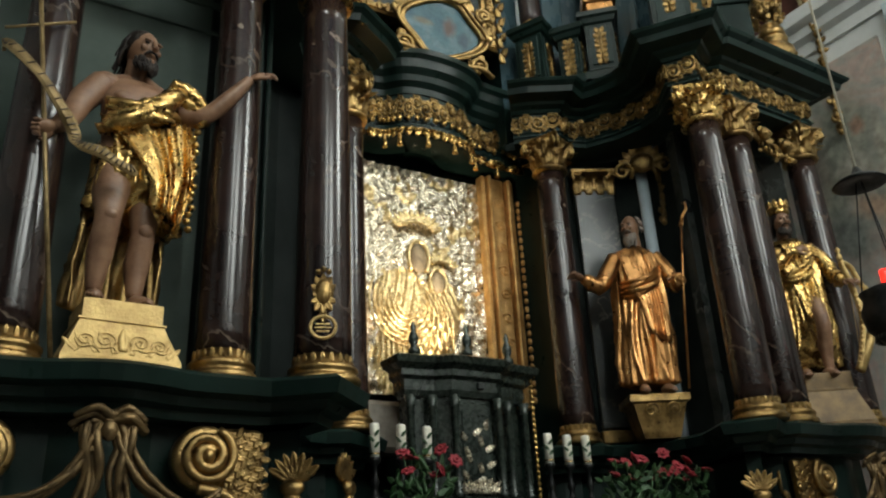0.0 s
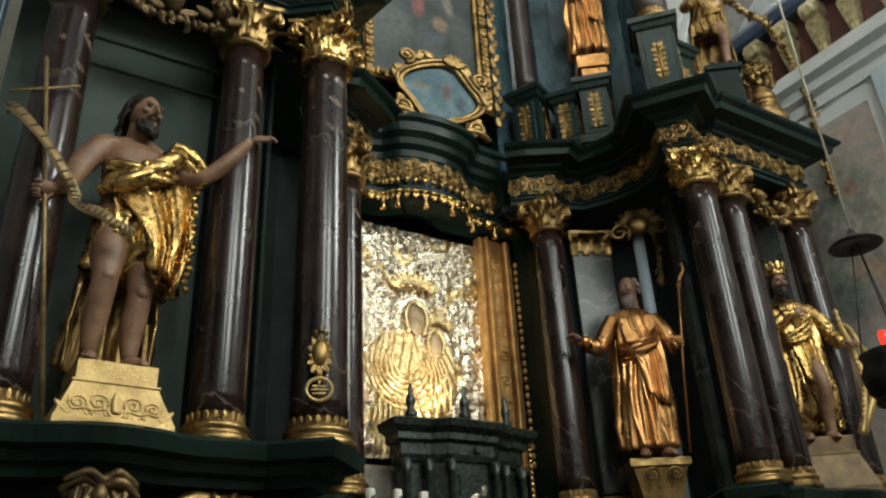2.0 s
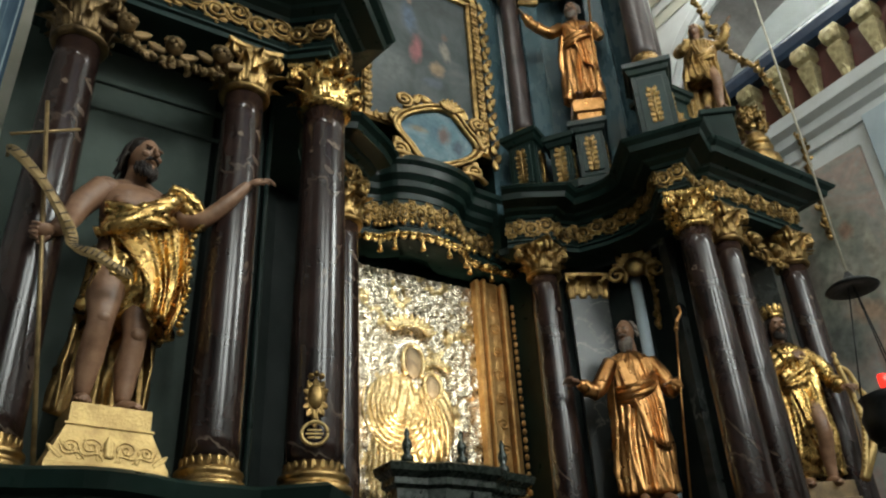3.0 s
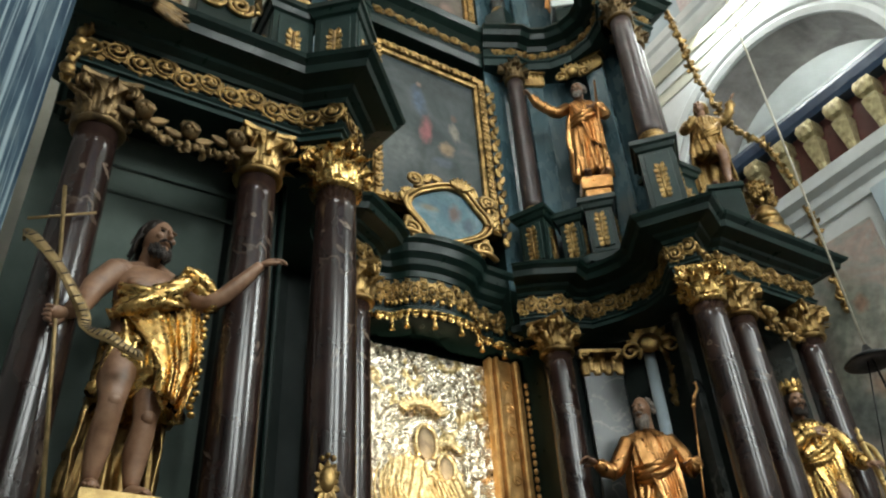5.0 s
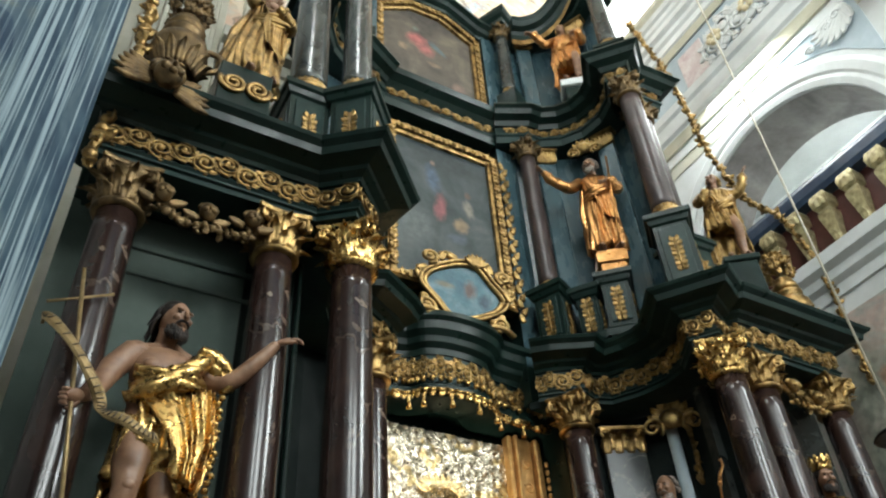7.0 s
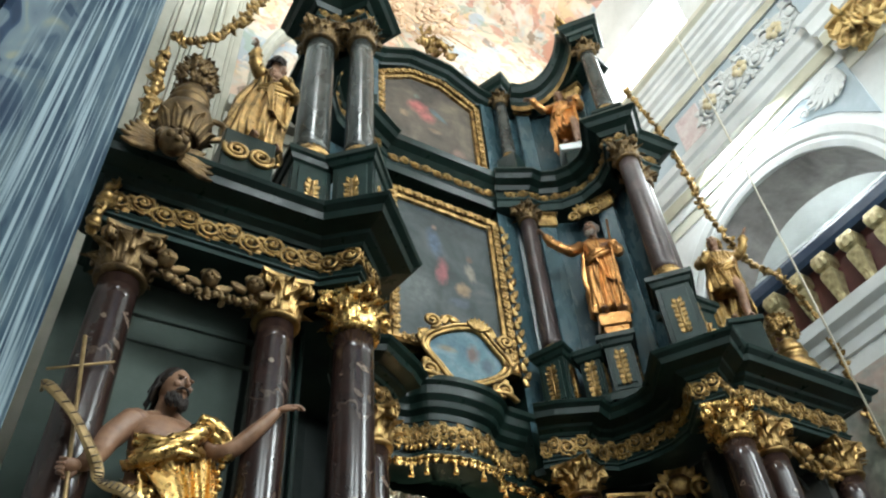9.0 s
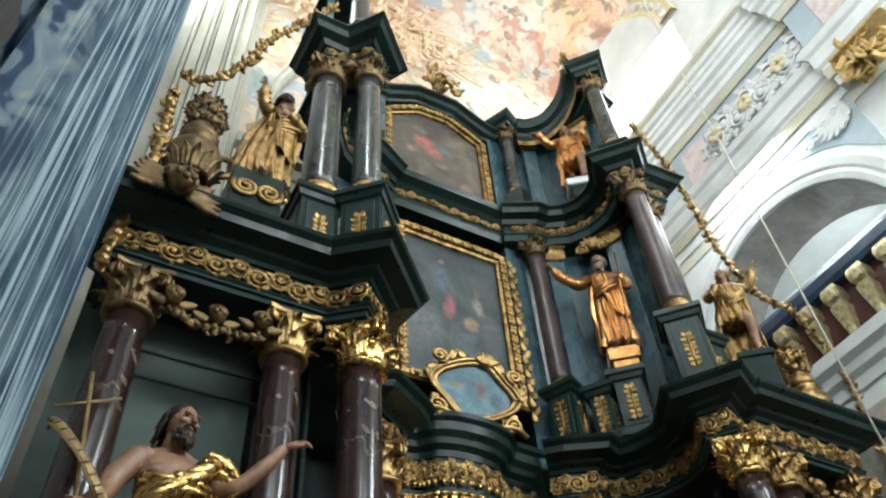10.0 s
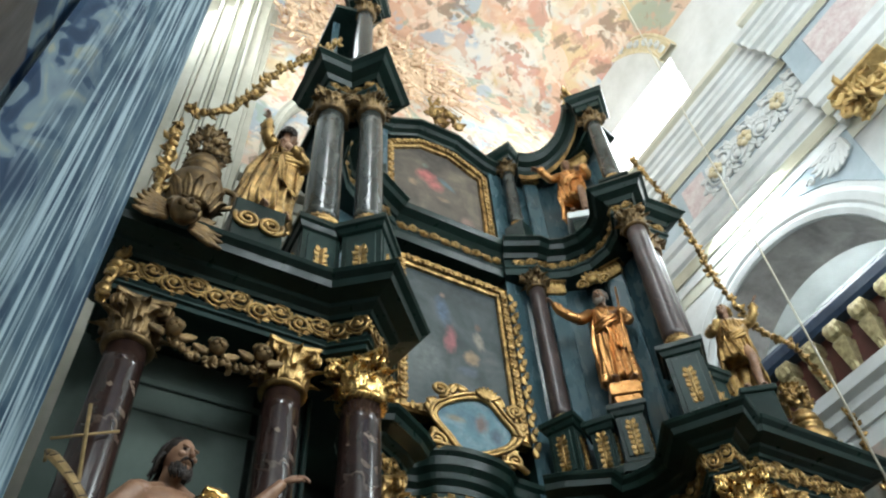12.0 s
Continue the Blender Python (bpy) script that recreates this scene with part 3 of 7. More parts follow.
def along(path, unit, length, z, out=0.0, sh=None):
    """Sets units of that length end to end on every straight piece of a level path, facing outward."""
    sh = sh or Shape()
    for a, b in zip(path, path[1:]):
        a, b = Vector(a), Vector(b)
        d = b - a
        n = max(1, round(d.length / length))
        e = d.normalized()
        ang = math.atan2(e.y, e.x)
        for i in range(n):
            p = a + d * (i / n) + Vector((e.y, -e.x)) * out
            sh.join(unit, Matrix.Translation((p.x, p.y, z)) @ Matrix.Rotation(ang, 4, "Z") @ Matrix.Diagonal((d.length / n / length, 1, 1, 1)))
    return sh


stucco = scroll_unit(0.62, 0.86, 0.03)
setting("trim_scrolls_east", along([(WX, 5.2), (WX, 2.72)], stucco, 0.62, 14.3, 0.13), WHITE, "white stucco scrolls on the grey frieze", "stucco")
roses = Shape()
for y in (4.97, 4.15, 3.27):
    for a in range(6):
        roses.ball((WX - 0.2, y + 0.11 * math.cos(a), 14.3 + 0.11 * math.sin(a)), (0.05, 0.075, 0.075))
setting("trim_roses_east", roses, YELLOWF, "pale yellow stucco flowers on the frieze", "stucco")
setting("trim_panel_east", Shape().box((WX - 0.11, 5.6, 14.3), (0.05, 0.62, 0.9)).box((WX - 0.31, 1.6, 14.3), (0.05, 1.3, 0.9)), PINK, "rose painted panel in the frieze", "panel")

# gallery: archivolt, dark soffit, bright room behind, ledge and balustrade
arc = lambda r, n=36: [(ARCH_Y + r * math.cos(math.pi * i / n), ARCH_Z + r * math.sin(math.pi * i / n)) for i in range(n + 1)]
volt = Shape()
prof = [(0.0, 0.0), (0.06, 0.0), (0.09, 0.10), (0.06, 0.18), (0.10, 0.22), (0.12, 0.36), (0.05, 0.46), (0.0, 0.46)]
volt.grid([[(WX - o, ARCH_Y + (ARCH_R + d) * math.cos(a), ARCH_Z + (ARCH_R + d) * math.sin(a)) for o, d in prof] for a in np.linspace(0, math.pi, 40)], 0, False)
setting("trim_archivolt", volt, WHITE, "white moulded arch round the gallery opening", "moulding")
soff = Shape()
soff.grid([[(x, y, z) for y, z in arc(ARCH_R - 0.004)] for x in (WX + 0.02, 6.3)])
setting("gallery_soffit", soff, DARKARCH, "mottled grey painted soffit of the gallery arch", "arch")
room = Shape()
room.box((8.9, ARCH_Y, 10.6), (0.2, 9.0, 6.0), bevel=0.001).box((7.4, ARCH_Y, 8.72), (3.2, 9.0, 0.14), bevel=0.001).box((7.4, ARCH_Y, 13.7), (3.2, 9.0, 0.2), bevel=0.001)
room.box((7.4, ARCH_Y + 4.5, 10.6), (3.2, 0.2, 6.0), bevel=0.001).box((7.4, ARCH_Y - 4.5, 10.6), (3.2, 0.2, 6.0), bevel=0.001)
setting("gallery_walls", room, WHITE, "bright whitewashed gallery room", "wall")
area("gallery_light", (6.9, 4.9, 13.5), (7.6, 4.9, 10.5), 1.6, 5.0, 520, DAY)
ledge_e = [(-0.05, 8.2), (0.05, 8.2), (0.07, 8.36), (0.16, 8.42), (0.18, 8.54), (0.30, 8.6), (0.32, 8.78), (-0.05, 8.80)]
setting("trim_ledge", Shape().run([(WX, BACK), (WX, -2.0)], ledge_e), WHITE, "white moulded ledge below the balustrade", "cornice")
bal = thing("balustrade", "gallery balustrade with gilded balusters before dark red panels", "balustrade", Matrix())
part("rail", Shape().run([(WX, 7.4), (WX, 0.6)], [(-0.15, 9.84), (0.1, 9.84), (0.14, 9.92), (0.14, 10.08), (0.1, 10.18), (-0.15, 10.2)]), BLUERAIL, bal, "dark blue moulded rail")
part("back_panel", Shape().box((WX + 0.12, 4.0, 9.32), (0.06, 6.8, 1.04)), REDPANEL, bal, "dark red panel")
bl = Shape()
rows = []
DULLGOLD = surface("olive_gilding", (0.24, 0.20, 0.10), (0.56, 0.48, 0.27), 9.0, (0.35, 0.55), 0.5, bump=0.8, bscale=40)
for zz, w, dp in ((0, 0.10, 0.07), (0.06, 0.11, 0.08), (0.08, 0.08, 0.05), (0.18, 0.09, 0.06), (0.55, 0.16, 0.10), (0.68, 0.18, 0.11), (0.74, 0.13, 0.08), (0.80, 0.20, 0.13), (0.94, 0.22, 0.14), (1.03, 0.17, 0.12)):
    w *= 0.68
    rows.append([(-dp, -w, zz), (dp, -w, zz), (dp, w, zz), (-dp, w, zz)])
bl.grid(rows, 0, False, True, cap=True)
for i in range(3):
    leaf(bl, Matrix.Translation((-0.06, 0, 0.12 + 0.22 * i)) @ pose(0, 0, 0, 0, 0, -90), 0.26, 0.16 + 0.04 * i, 0.35)
leaf(bl, Matrix.Translation((-0.12, 0, 0.78)) @ pose(0, 0, 0, 0, 0, -90), 0.22, 0.3, 0.2)
blm = bl.mesh("baluster", DULLGOLD)
for i in range(11):
    part("baluster", blm, DULLGOLD, bal, at=pose(WX - 0.02, 6.6 - 0.50 * i, 8.8))

# unseen dark sheets added on the lower walls to cut bounce and column reflections
DARKSCREEN = surface("unseen_dark_screen", (0.018, 0.012, 0.008), (0.045, 0.03, 0.02), 2.0, (0.35, 0.55), stretch=(1, 1, 0.2))
setting("dark_screen_west", Shape().box((-WX + 0.04, -4.8, 2.6), (0.08, 14.4, 5.2)), DARKSCREEN, "unseen dark screen added on the lower wall", "panelling")
setting("dark_screen_east", Shape().box((WX - 0.04, -5.0, 2.6), (0.08, 14.0, 5.2)), DARKSCREEN, "unseen dark screen added on the lower wall", "panelling")
setting("dark_screen_south", Shape().box((0, FRONT + 0.04, 3.2), (10.3, 0.08, 6.4)), DARKSCREEN, "unseen dark screen added on the lower wall", "panelling")
# painted lower wall strip and pale wall beside the altar on the gallery side
setting("wall_panel_east", Shape().box((WX - 0.03, 5.35, 4.6), (0.05, 2.1, 6.6), bevel=0.004), WALLFRESCO, "side wall with a faded figure fresco", "fresco")
setting("trim_pilaster_east", Shape().box((WX - 0.08, 3.85, 4.1), (0.16, 0.5, 8.2)), LILAC, "pale grey wall pilaster", "pilaster")

# blue veined pier near the camera and the fluted white pilaster behind the altar
pier = Shape()
rows = []
for z in np.linspace(0, 13, 14):
    rows.append([(-4.485, 3.02, z), (-4.50, 2.985, z), (-4.53, 2.96, z), (-5.09, 2.54, z), (-5.12, 2.535, z), (-5.13, 2.56, z), (-5.165, 2.64, z), (-5.165, 1.2, z), (-5.4, 1.2, z), (-5.4, 3.5, z), (-4.6, 3.5, z)])
pier.grid(rows, 0, False, True, cap=True)
setting("pier", pier, BLUEMARBLE, "church pier painted with blue and white marbling", "pier")
pil = Shape()
xs, step = [], 0
for i, (a, b, d) in enumerate(((-4.75, -4.50, 0.25), (-4.49, -4.42, 0.42), (-4.41, -4.22, 0.34), (-4.21, -4.14, 0.50), (-4.13, -4.07, 0.44), (-4.06, -3.86, 0.58), (-3.85, -3.78, 0.50), (-3.77, -3.70, 0.62), (-3.69, -3.48, 0.52), (-3.47, -3.40, 0.42), (-3.39, -3.26, 0.30))):
    pil.box(((a + b) / 2, BACK - d / 2, 9.75), (b - a, d, 19.5))
setting("trim_pilaster_back", pil, CREAM, "cream clustered pilaster with stepped mouldings", "pilaster")
arch2 = Shape()
arch2.grid([[(-1.3 + (1.45 + r) * math.cos(a), y, 14.2 + (2.70 + r) * math.sin(a)) for r, y in ((0.0, BACK - 0.02), (0.0, BACK - 0.25), (0.06, BACK - 0.32), (0.14, BACK - 0.28), (0.20, BACK - 0.3), (0.24, BACK - 0.02))] for a in np.linspace(0, math.pi, 40)], 0, False)
arch2.box((-2.86, BACK - 0.16, 13.4), (0.22, 0.28, 1.6))
for i in range(5):
    arch2.box((-2.2, BACK - 0.3, 11.2 + 0.36 * i), (2.2, 0.36 + 0.09 * i - 0.12 * (i % 2), 0.27))
setting("trim_arch_back", arch2, CREAM, "cream arched moulding and cornice steps on the end wall", "moulding")
# arched ornamental band on the vault over the upper window
band = Shape()
rows = []
for a in np.linspace(0.0, math.pi, 30):
    rows.append([(WX - 0.34 * math.sin(a) - o, 6.85 + (1.95 + d) * math.cos(a), 18.84 + (1.58 + d * 0.8) * math.sin(a)) for o, d in ((-0.3, 0.0), (0.16, 0.0), (0.2, 0.06), (0.17, 0.08), (0.17, 0.40), (0.2, 0.42), (0.2, 0.48), (-0.3, 0.5))])
band.grid(rows, 0, False)
setting("trim_window_head", Shape().grid([[(WX - 0.02 - 0.30 * (z - 18.84), 6.85 + 1.96 * math.cos(a), z) for z in (18.84, 18.84 + 1.59 * math.sin(a))] for a in np.linspace(0, math.pi, 24)], 0, False), WHITE, "white stucco field over the upper window", "stucco")
setting("trim_window_band", band, YELLOWF, "yellow ornamental band round the upper window", "moulding")
curls = Shape()
for i, a in enumerate(np.linspace(0.1, math.pi - 0.1, 23)):
    sp = spiral(1.4, 0.02, 0.12, 16, a, 1 if i % 2 else -1)
    curls.tube([(WX - 0.19 - 0.34 * math.sin(a), 6.85 + 2.19 * math.cos(a) + x, 18.84 + 1.77 * math.sin(a) + z) for x, y, z in sp], 0.022, 5)
setting("trim_window_curls", curls, WHITE, "white stucco curls on the ornamental band", "stucco")

# ---- the high altar ----
# plan of one half, from the middle outwards: inner column, concave bay, corner column set askew, outer bay
C_IN, C3, C2, C1 = (1.32, 6.53), (2.22, 5.0), (2.88, 5.12), (4.15, 5.12)
C3_E, C2_E, C1_E = (2.13, 4.90), (2.70, 4.96), (3.88, 4.97)      # the gallery side stands a little further forward
LEDGE, ARCHI, FR0, FR1, CORN = 2.86, 6.46, 6.56, 6.82, 7.12

# front lines of the entablature, both from west to east
R_PLAN = [(0.96, 6.70), (1.12, 6.56), (1.42, 6.38), (1.60, 6.45), (1.82, 6.38), (2.00, 6.08), (2.11, 5.75), (2.10, 5.45), (1.84, 5.02), (2.02, 4.76), (2.38, 4.94), (2.48, 4.82), (4.05, 4.82), (4.05, 5.6)]
L_PLAN = [(-4.45, 5.6), (-4.45, 4.92), (-2.605, 4.92), (-2.31, 4.69), (-2.01, 4.995), (-2.10, 5.45), (-2.11, 5.75), (-2.00, 6.08), (-1.82, 6.38), (-1.60, 6.45), (-1.42, 6.38), (-1.12, 6.56), (-0.96, 6.70)]
# the sweep turns outward to the right of the way, so both halves run from west to east


def sweep(profile, path, mats, name, parent, label="", mat=0):
    return part(name, Shape().run(path, profile, mat), mats, parent, label)


altar = thing("high_altar", "tall black and green lacquered baroque altar with gilding", "altar", Matrix())
for path in (L_PLAN, R_PLAN):
    sweep([(-0.45, ARCHI), (-0.02, ARCHI), (-0.02, ARCHI + 0.05), (0.01, ARCHI + 0.06), (0.01, FR0 - 0.02), (0.035, FR0), (-0.45, FR0)], path, GREEN, "architrave", altar)
    sweep([(-0.45, FR0 + 0.003), (0.0, FR0 + 0.003), (0.0, FR1), (-0.45, FR1)], path, BLACK, "frieze", altar)
    sweep([(-0.45, FR1 + 0.003), (0.03, FR1 + 0.003), (0.05, FR1 + 0.04), (0.12, FR1 + 0.07), (0.14, FR1 + 0.10), (0.30, FR1 + 0.13), (0.32, FR1 + 0.20), (0.38, FR1 + 0.235), (0.40, CORN - 0.03), (0.36, CORN), (-0.45, CORN)], path, BLACK, "cornice", altar, "black stepped cornice")
unit = scroll_unit(0.34, 0.25, 0.014)
for path in (L_PLAN, R_PLAN):
    part("scrollwork", along(path[:-1] if path is R_PLAN else path[1:], unit, 0.34, (FR0 + FR1) / 2, 0.01), OLDGOLD, altar, "gilded openwork scrolls on the frieze")

# ledge that carries the columns
for path in (L_PLAN, R_PLAN):
    low = list(path)
    k = next(i for i in range(len(low) - 1) if abs(abs(low[i][0]) - abs(low[i + 1][0])) > 1.5)
    sg = 1 if low[k][0] > 0 else -1
    mid = [(3.05, 4.92), (3.18, 4.90), (3.32, 4.84), (3.45, 4.80), (3.55, 4.79), (3.65, 4.80), (3.78, 4.84), (3.92, 4.90), (4.05, 4.92)]
    mid = [(x - 0.14, y - 0.10) for x, y in mid] if sg > 0 else mirror(mid)
    low = low[:k + 1] + mid + low[k + 1:]
    path = low
    sweep([(-0.9, LEDGE - 0.26), (-0.12, LEDGE - 0.26), (-0.10, LEDGE - 0.21), (-0.03, LEDGE - 0.19), (0.0, LEDGE - 0.14), (0.09, LEDGE - 0.12), (0.12, LEDGE - 0.03), (0.08, LEDGE), (-0.9, LEDGE)], path, BLACK, "ledge", altar, "black moulded ledge")
    sweep([(-0.9, 0.0), (-0.22, 0.0), (-0.22, 0.3), (-0.3, 0.34), (-0.3, LEDGE - 0.264), (-0.9, LEDGE - 0.264)], path, BLACK, "pedestal", altar)

# back walls of the storeys
def wall_run(path, z0, z1, mats, name, label=""):
    sh = Shape()
    sh.run(path, [(-0.12, z0), (0, z0), (0, z1), (-0.12, z1)])
    part(name, sh, mats, altar, label)


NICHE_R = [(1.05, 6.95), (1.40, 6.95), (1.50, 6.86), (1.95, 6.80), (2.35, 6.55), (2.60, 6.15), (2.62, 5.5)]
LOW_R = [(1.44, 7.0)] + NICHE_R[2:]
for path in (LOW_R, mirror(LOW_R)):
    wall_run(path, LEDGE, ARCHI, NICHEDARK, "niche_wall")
for path in (NICHE_R, mirror(NICHE_R)):
    wall_run(path, CORN, 11.2, UPPERNICHE, "upper_niche_wall")
    wall_run(path, 11.7, 14.4, UPPERNICHE, "top_niche_wall")
for s in (1, -1):
    outer = [(2.5, 5.62), (4.5, 5.62)]
    outer = outer if s > 0 else [(-4.5, 5.62), (-2.98, 5.62)]
    wall_run(outer, LEDGE, ARCHI + 0.1, NICHE if s < 0 else GREYGREEN, "bay_panel", "grey panel behind the statue")
# the panel goes on here, coloured dark for the shade between the columns
wall_run([(-2.975, 5.62), (-2.5, 5.62)], LEDGE, ARCHI + 0.1, NICHEDARK, "shaded_backing", "panel strip darkened for the shade between the columns")
wall_run([(-1.5, 7.55), (1.5, 7.55)], 0, 14.4, BLACK, "centre_wall")
for x, z0, z1 in ((1.44, 0, 6.6), (1.05, 6.62, 14.2)):
    wall_run([(-x, 6.95), (-x + 0.01, 7.6)], z0, z1, BLACK, "reveal")
    wall_run([(x - 0.01, 7.6), (x, 6.95)], z0, z1, BLACK, "reveal")
for k in range(4):
    part("backing_flute", Shape().box((-2.72 + 0.075 * k, 5.56, (LEDGE + ARCHI) / 2), (0.045, 0.07, ARCHI - LEDGE), bevel=0.014), BLACK, altar)
# frame lines on the panel behind the baptist
trimf = Shape()
trimf.box((-3.52, 5.605, 5.92), (1.25, 0.026, 0.04)).box((-3.52, 5.605, 6.20), (1.25, 0.03, 0.06))
part("panel_moulding", trimf, NICHE, altar)


def capital(r, h):
    """A gilded leaf capital for a shaft of radius r, from z = 0 to h."""
    sh = Shape()
    sh.lathe([(r * 1.02, 0), (r * 1.14, 0.01), (r * 1.18, 0.03), (r * 1.12, 0.05), (r, 0.06), (r * 0.98, 0.10), (r * 1.0, h * 0.55), (r * 1.2, h * 0.8), (r * 1.32, h * 0.86)], 24)
    for row, (z, L, w, n, off) in enumerate(((0.05, h * 0.40, r * 0.66, 9, 0), (0.07, h * 0.66, r * 0.62, 9, 20), (0.20, h * 0.56, r * 0.5, 9, 5))):
        for i in range(n):
            leaf(sh, pose(0, 0, z, 0, 0, i * 360 / n + off) @ pose(0, -r * 1.0, 0, 8, 0, 0), L, w, 0.75)
    for i in range(4):
        a = pose(0, 0, h * 0.74, 0, 0, 45 + 90 * i)
        sp = spiral(1.6, 0.012, r * 0.42, 22, 0.3)
        for sd in (-1, 1):
            sh.tube([(sd * r * 0.16, -r * 1.42 + x * 0.8, z) for x, y, z in sp], [0.03 - 0.012 * k / 22 for k in range(23)], 6, at=a)
        sh.ball((0, -r * 1.42, 0), (r * 0.22, r * 0.16, r * 0.16), at=a, n=8)
        sh.ball((0, -r * 1.18, h * 0.13), (r * 0.24, r * 0.16, r * 0.22), at=pose(0, 0, h * 0.74, 0, 0, 90 * i), n=8)
    out = []
    for i in range(4):
        for u in (-0.8, -0.4, 0, 0.4, 0.8):
            dep = 1.12 + 0.3 * u * u
            p = Matrix.Rotation(math.pi / 2 * i, 4, "Z") @ Vector((u * r * 1.55, -r * dep, 0))
            out.append((p.x, p.y))
    sh.grid([[(x * k, y * k, z) for x, y in out] for k, z in ((0.92, h * 0.88), (1.0, h * 0.90), (1.04, h * 0.96), (1.0, h))], 0, False, True, cap=True)
    return sh


def shaft(r, h):
    return Shape().lathe([(r, 0)] + [(r * (1 - 0.13 * t ** 1.6), h * t) for t in np.linspace(0.04, 1, 14)], 40)


def column_base(r):
    sh = Shape().lathe([(r * 1.27, 0), (r * 1.31, 0.015), (r * 1.31, 0.04), (r * 1.24, 0.055), (r * 1.16, 0.06), (r * 1.14, 0.085), (r * 1.20, 0.095), (r * 1.20, 0.115), (r * 1.12, 0.13), (r * 1.03, 0.14), (r * 0.96, 0.21)], 36)
    for i in range(20):
        leaf(sh, pose(0, 0, 0.14, 0, 0, i * 18) @ pose(0, -r * 1.01, 0), 0.07, r * 0.22, 0.15)
    return sh


def make_column(name, x, y, z0, z1, r, caph, stone, label, group, turn=0.0, gilt=None, cache={}):
    gilt = gilt or OLDGOLD
    ob = thing(name, label, "column", pose(x, y, z0, 0, 0, turn), group)
    key = (round(z1 - z0, 2), r, caph)
    if key not in cache:
        cache[key] = (column_base(r).mesh("base", OLDGOLD), shaft(r, z1 - z0 - 0.2 - caph), capital(r * 0.98, caph))
    b, s, c = cache[key]
    part("base", b, None, ob, "gilded moulded base")
    part("shaft", s, stone, ob, at=pose(0, 0, 0.2))
    part("capital", c, gilt, ob, "gilded leaf capital", at=pose(0, 0, z1 - z0 - caph))
    return ob


# capital gilding follows the light: brightest at the corner, bronze for the shaded west end
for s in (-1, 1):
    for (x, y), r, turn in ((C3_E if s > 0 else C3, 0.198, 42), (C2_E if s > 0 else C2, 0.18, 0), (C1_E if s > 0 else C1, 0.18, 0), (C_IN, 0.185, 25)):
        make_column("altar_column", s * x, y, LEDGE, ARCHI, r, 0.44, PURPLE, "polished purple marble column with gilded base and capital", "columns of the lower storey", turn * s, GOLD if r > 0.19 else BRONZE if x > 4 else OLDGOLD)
# upper storeys
T2B, T2A, T2C = 8.40, 11.20, 11.82
for s in (-1, 1):
    for (x, y), r, turn in (((2.10, 5.0) if s > 0 else (2.21, 5.02), 0.165, 40), ((2.60, 5.30) if s > 0 else (2.67, 5.27), 0.165 if s > 0 else 0.205, 10), ((1.42, 6.68), 0.14, 25)):
        make_column("upper_column", s * x, y, T2B if x > 2 else 8.14, T2A, r, 0.36, GREYGREEN if s < 0 and x > 2 else DULLPURPLE, "dark marble column of the upper storey", "columns of the upper storey", turn * s, BRONZE)
    for (x, y), r in (((2.3, 5.22), 0.15), ((1.36, 6.75), 0.12)):
        make_column("top_column", s * x, y, 12.4, 14.6 if x > 2 else 14.4, r, 0.3, GREYGREEN, "small grey marble column of the top storey", "columns of the top storey", 0.0, BRONZE)
# pedestals under the upper columns, with gilded drops
drop = Shape()
drop.tube([(0, -0.005, 0.33), (0, -0.005, -0.14)], 0.016, 6)
for i in range(10):
    for q in (-1, 1):
        leaf(drop, pose(q * 0.012, 0, 0.30 - 0.05 * i, 0, q * (30 + 45 * (i % 3)), 0), 0.095 - 0.002 * i, 0.075, 0.55)
dropm = drop.mesh("gilded_drop", OLDGOLD)


def pedestal(x, y, z0, z1, w, turn, base=0.06):
    ob = thing("column_pedestal", "dark green pedestal with a gilded leaf drop", "pedestal", pose(x, y, z0, 0, 0, turn), "pedestals of the upper storey")
    h = z1 - z0
    q = w / 2
    sh = Shape().run([(-q, -q), (q, -q), (q, q), (-q, q)], [(base, 0), (base, 0.10), (0.03, 0.14), (0, 0.16), (0, h - 0.17), (0.03, h - 0.15), (0.05, h - 0.09), (0.08, h - 0.07), (0.08, h)], 0, True)
    sh.add([(-q - .08, -q - .08, h), (q + .08, -q - .08, h), (q + .08, q + .08, h), (-q - .08, q + .08, h)], [(0, 1, 2, 3)], 0, False)
    part("body", sh, BLACK, ob)
    fr = Shape()
    for sgn in (0, 90, -90):
        a = pose(0, 0, 0, 0, 0, sgn)
        fr.box((0, -q - 0.006, h / 2), (w * 0.74, 0.02, h - 0.44), at=a)
    part("panel", fr, GREEN, ob)
    for sgn in (0, 90, -90):
        part("drop", dropm, None, ob, "gilded leaf drop", at=pose(0, 0, 0, 0, 0, sgn) @ pose(0, -q - 0.02, h / 2 - 0.12))


for s in (-1, 1):
    pedestal(s * (2.12 if s > 0 else 2.19), 5.04, CORN, T2B, 0.42, 42 * s)
    pedestal(s * (2.62 if s > 0 else 2.69), 5.30, CORN, T2B, 0.42, 0)
    pedestal(s * 1.36, 6.60, CORN, 8.14, 0.36, 25 * s)
    pedestal(s * 1.64, 6.24, CORN, 7.98, 0.26, 36 * s)
    pedestal(s * 1.90, 5.98, CORN, 8.10, 0.34, 46 * s)
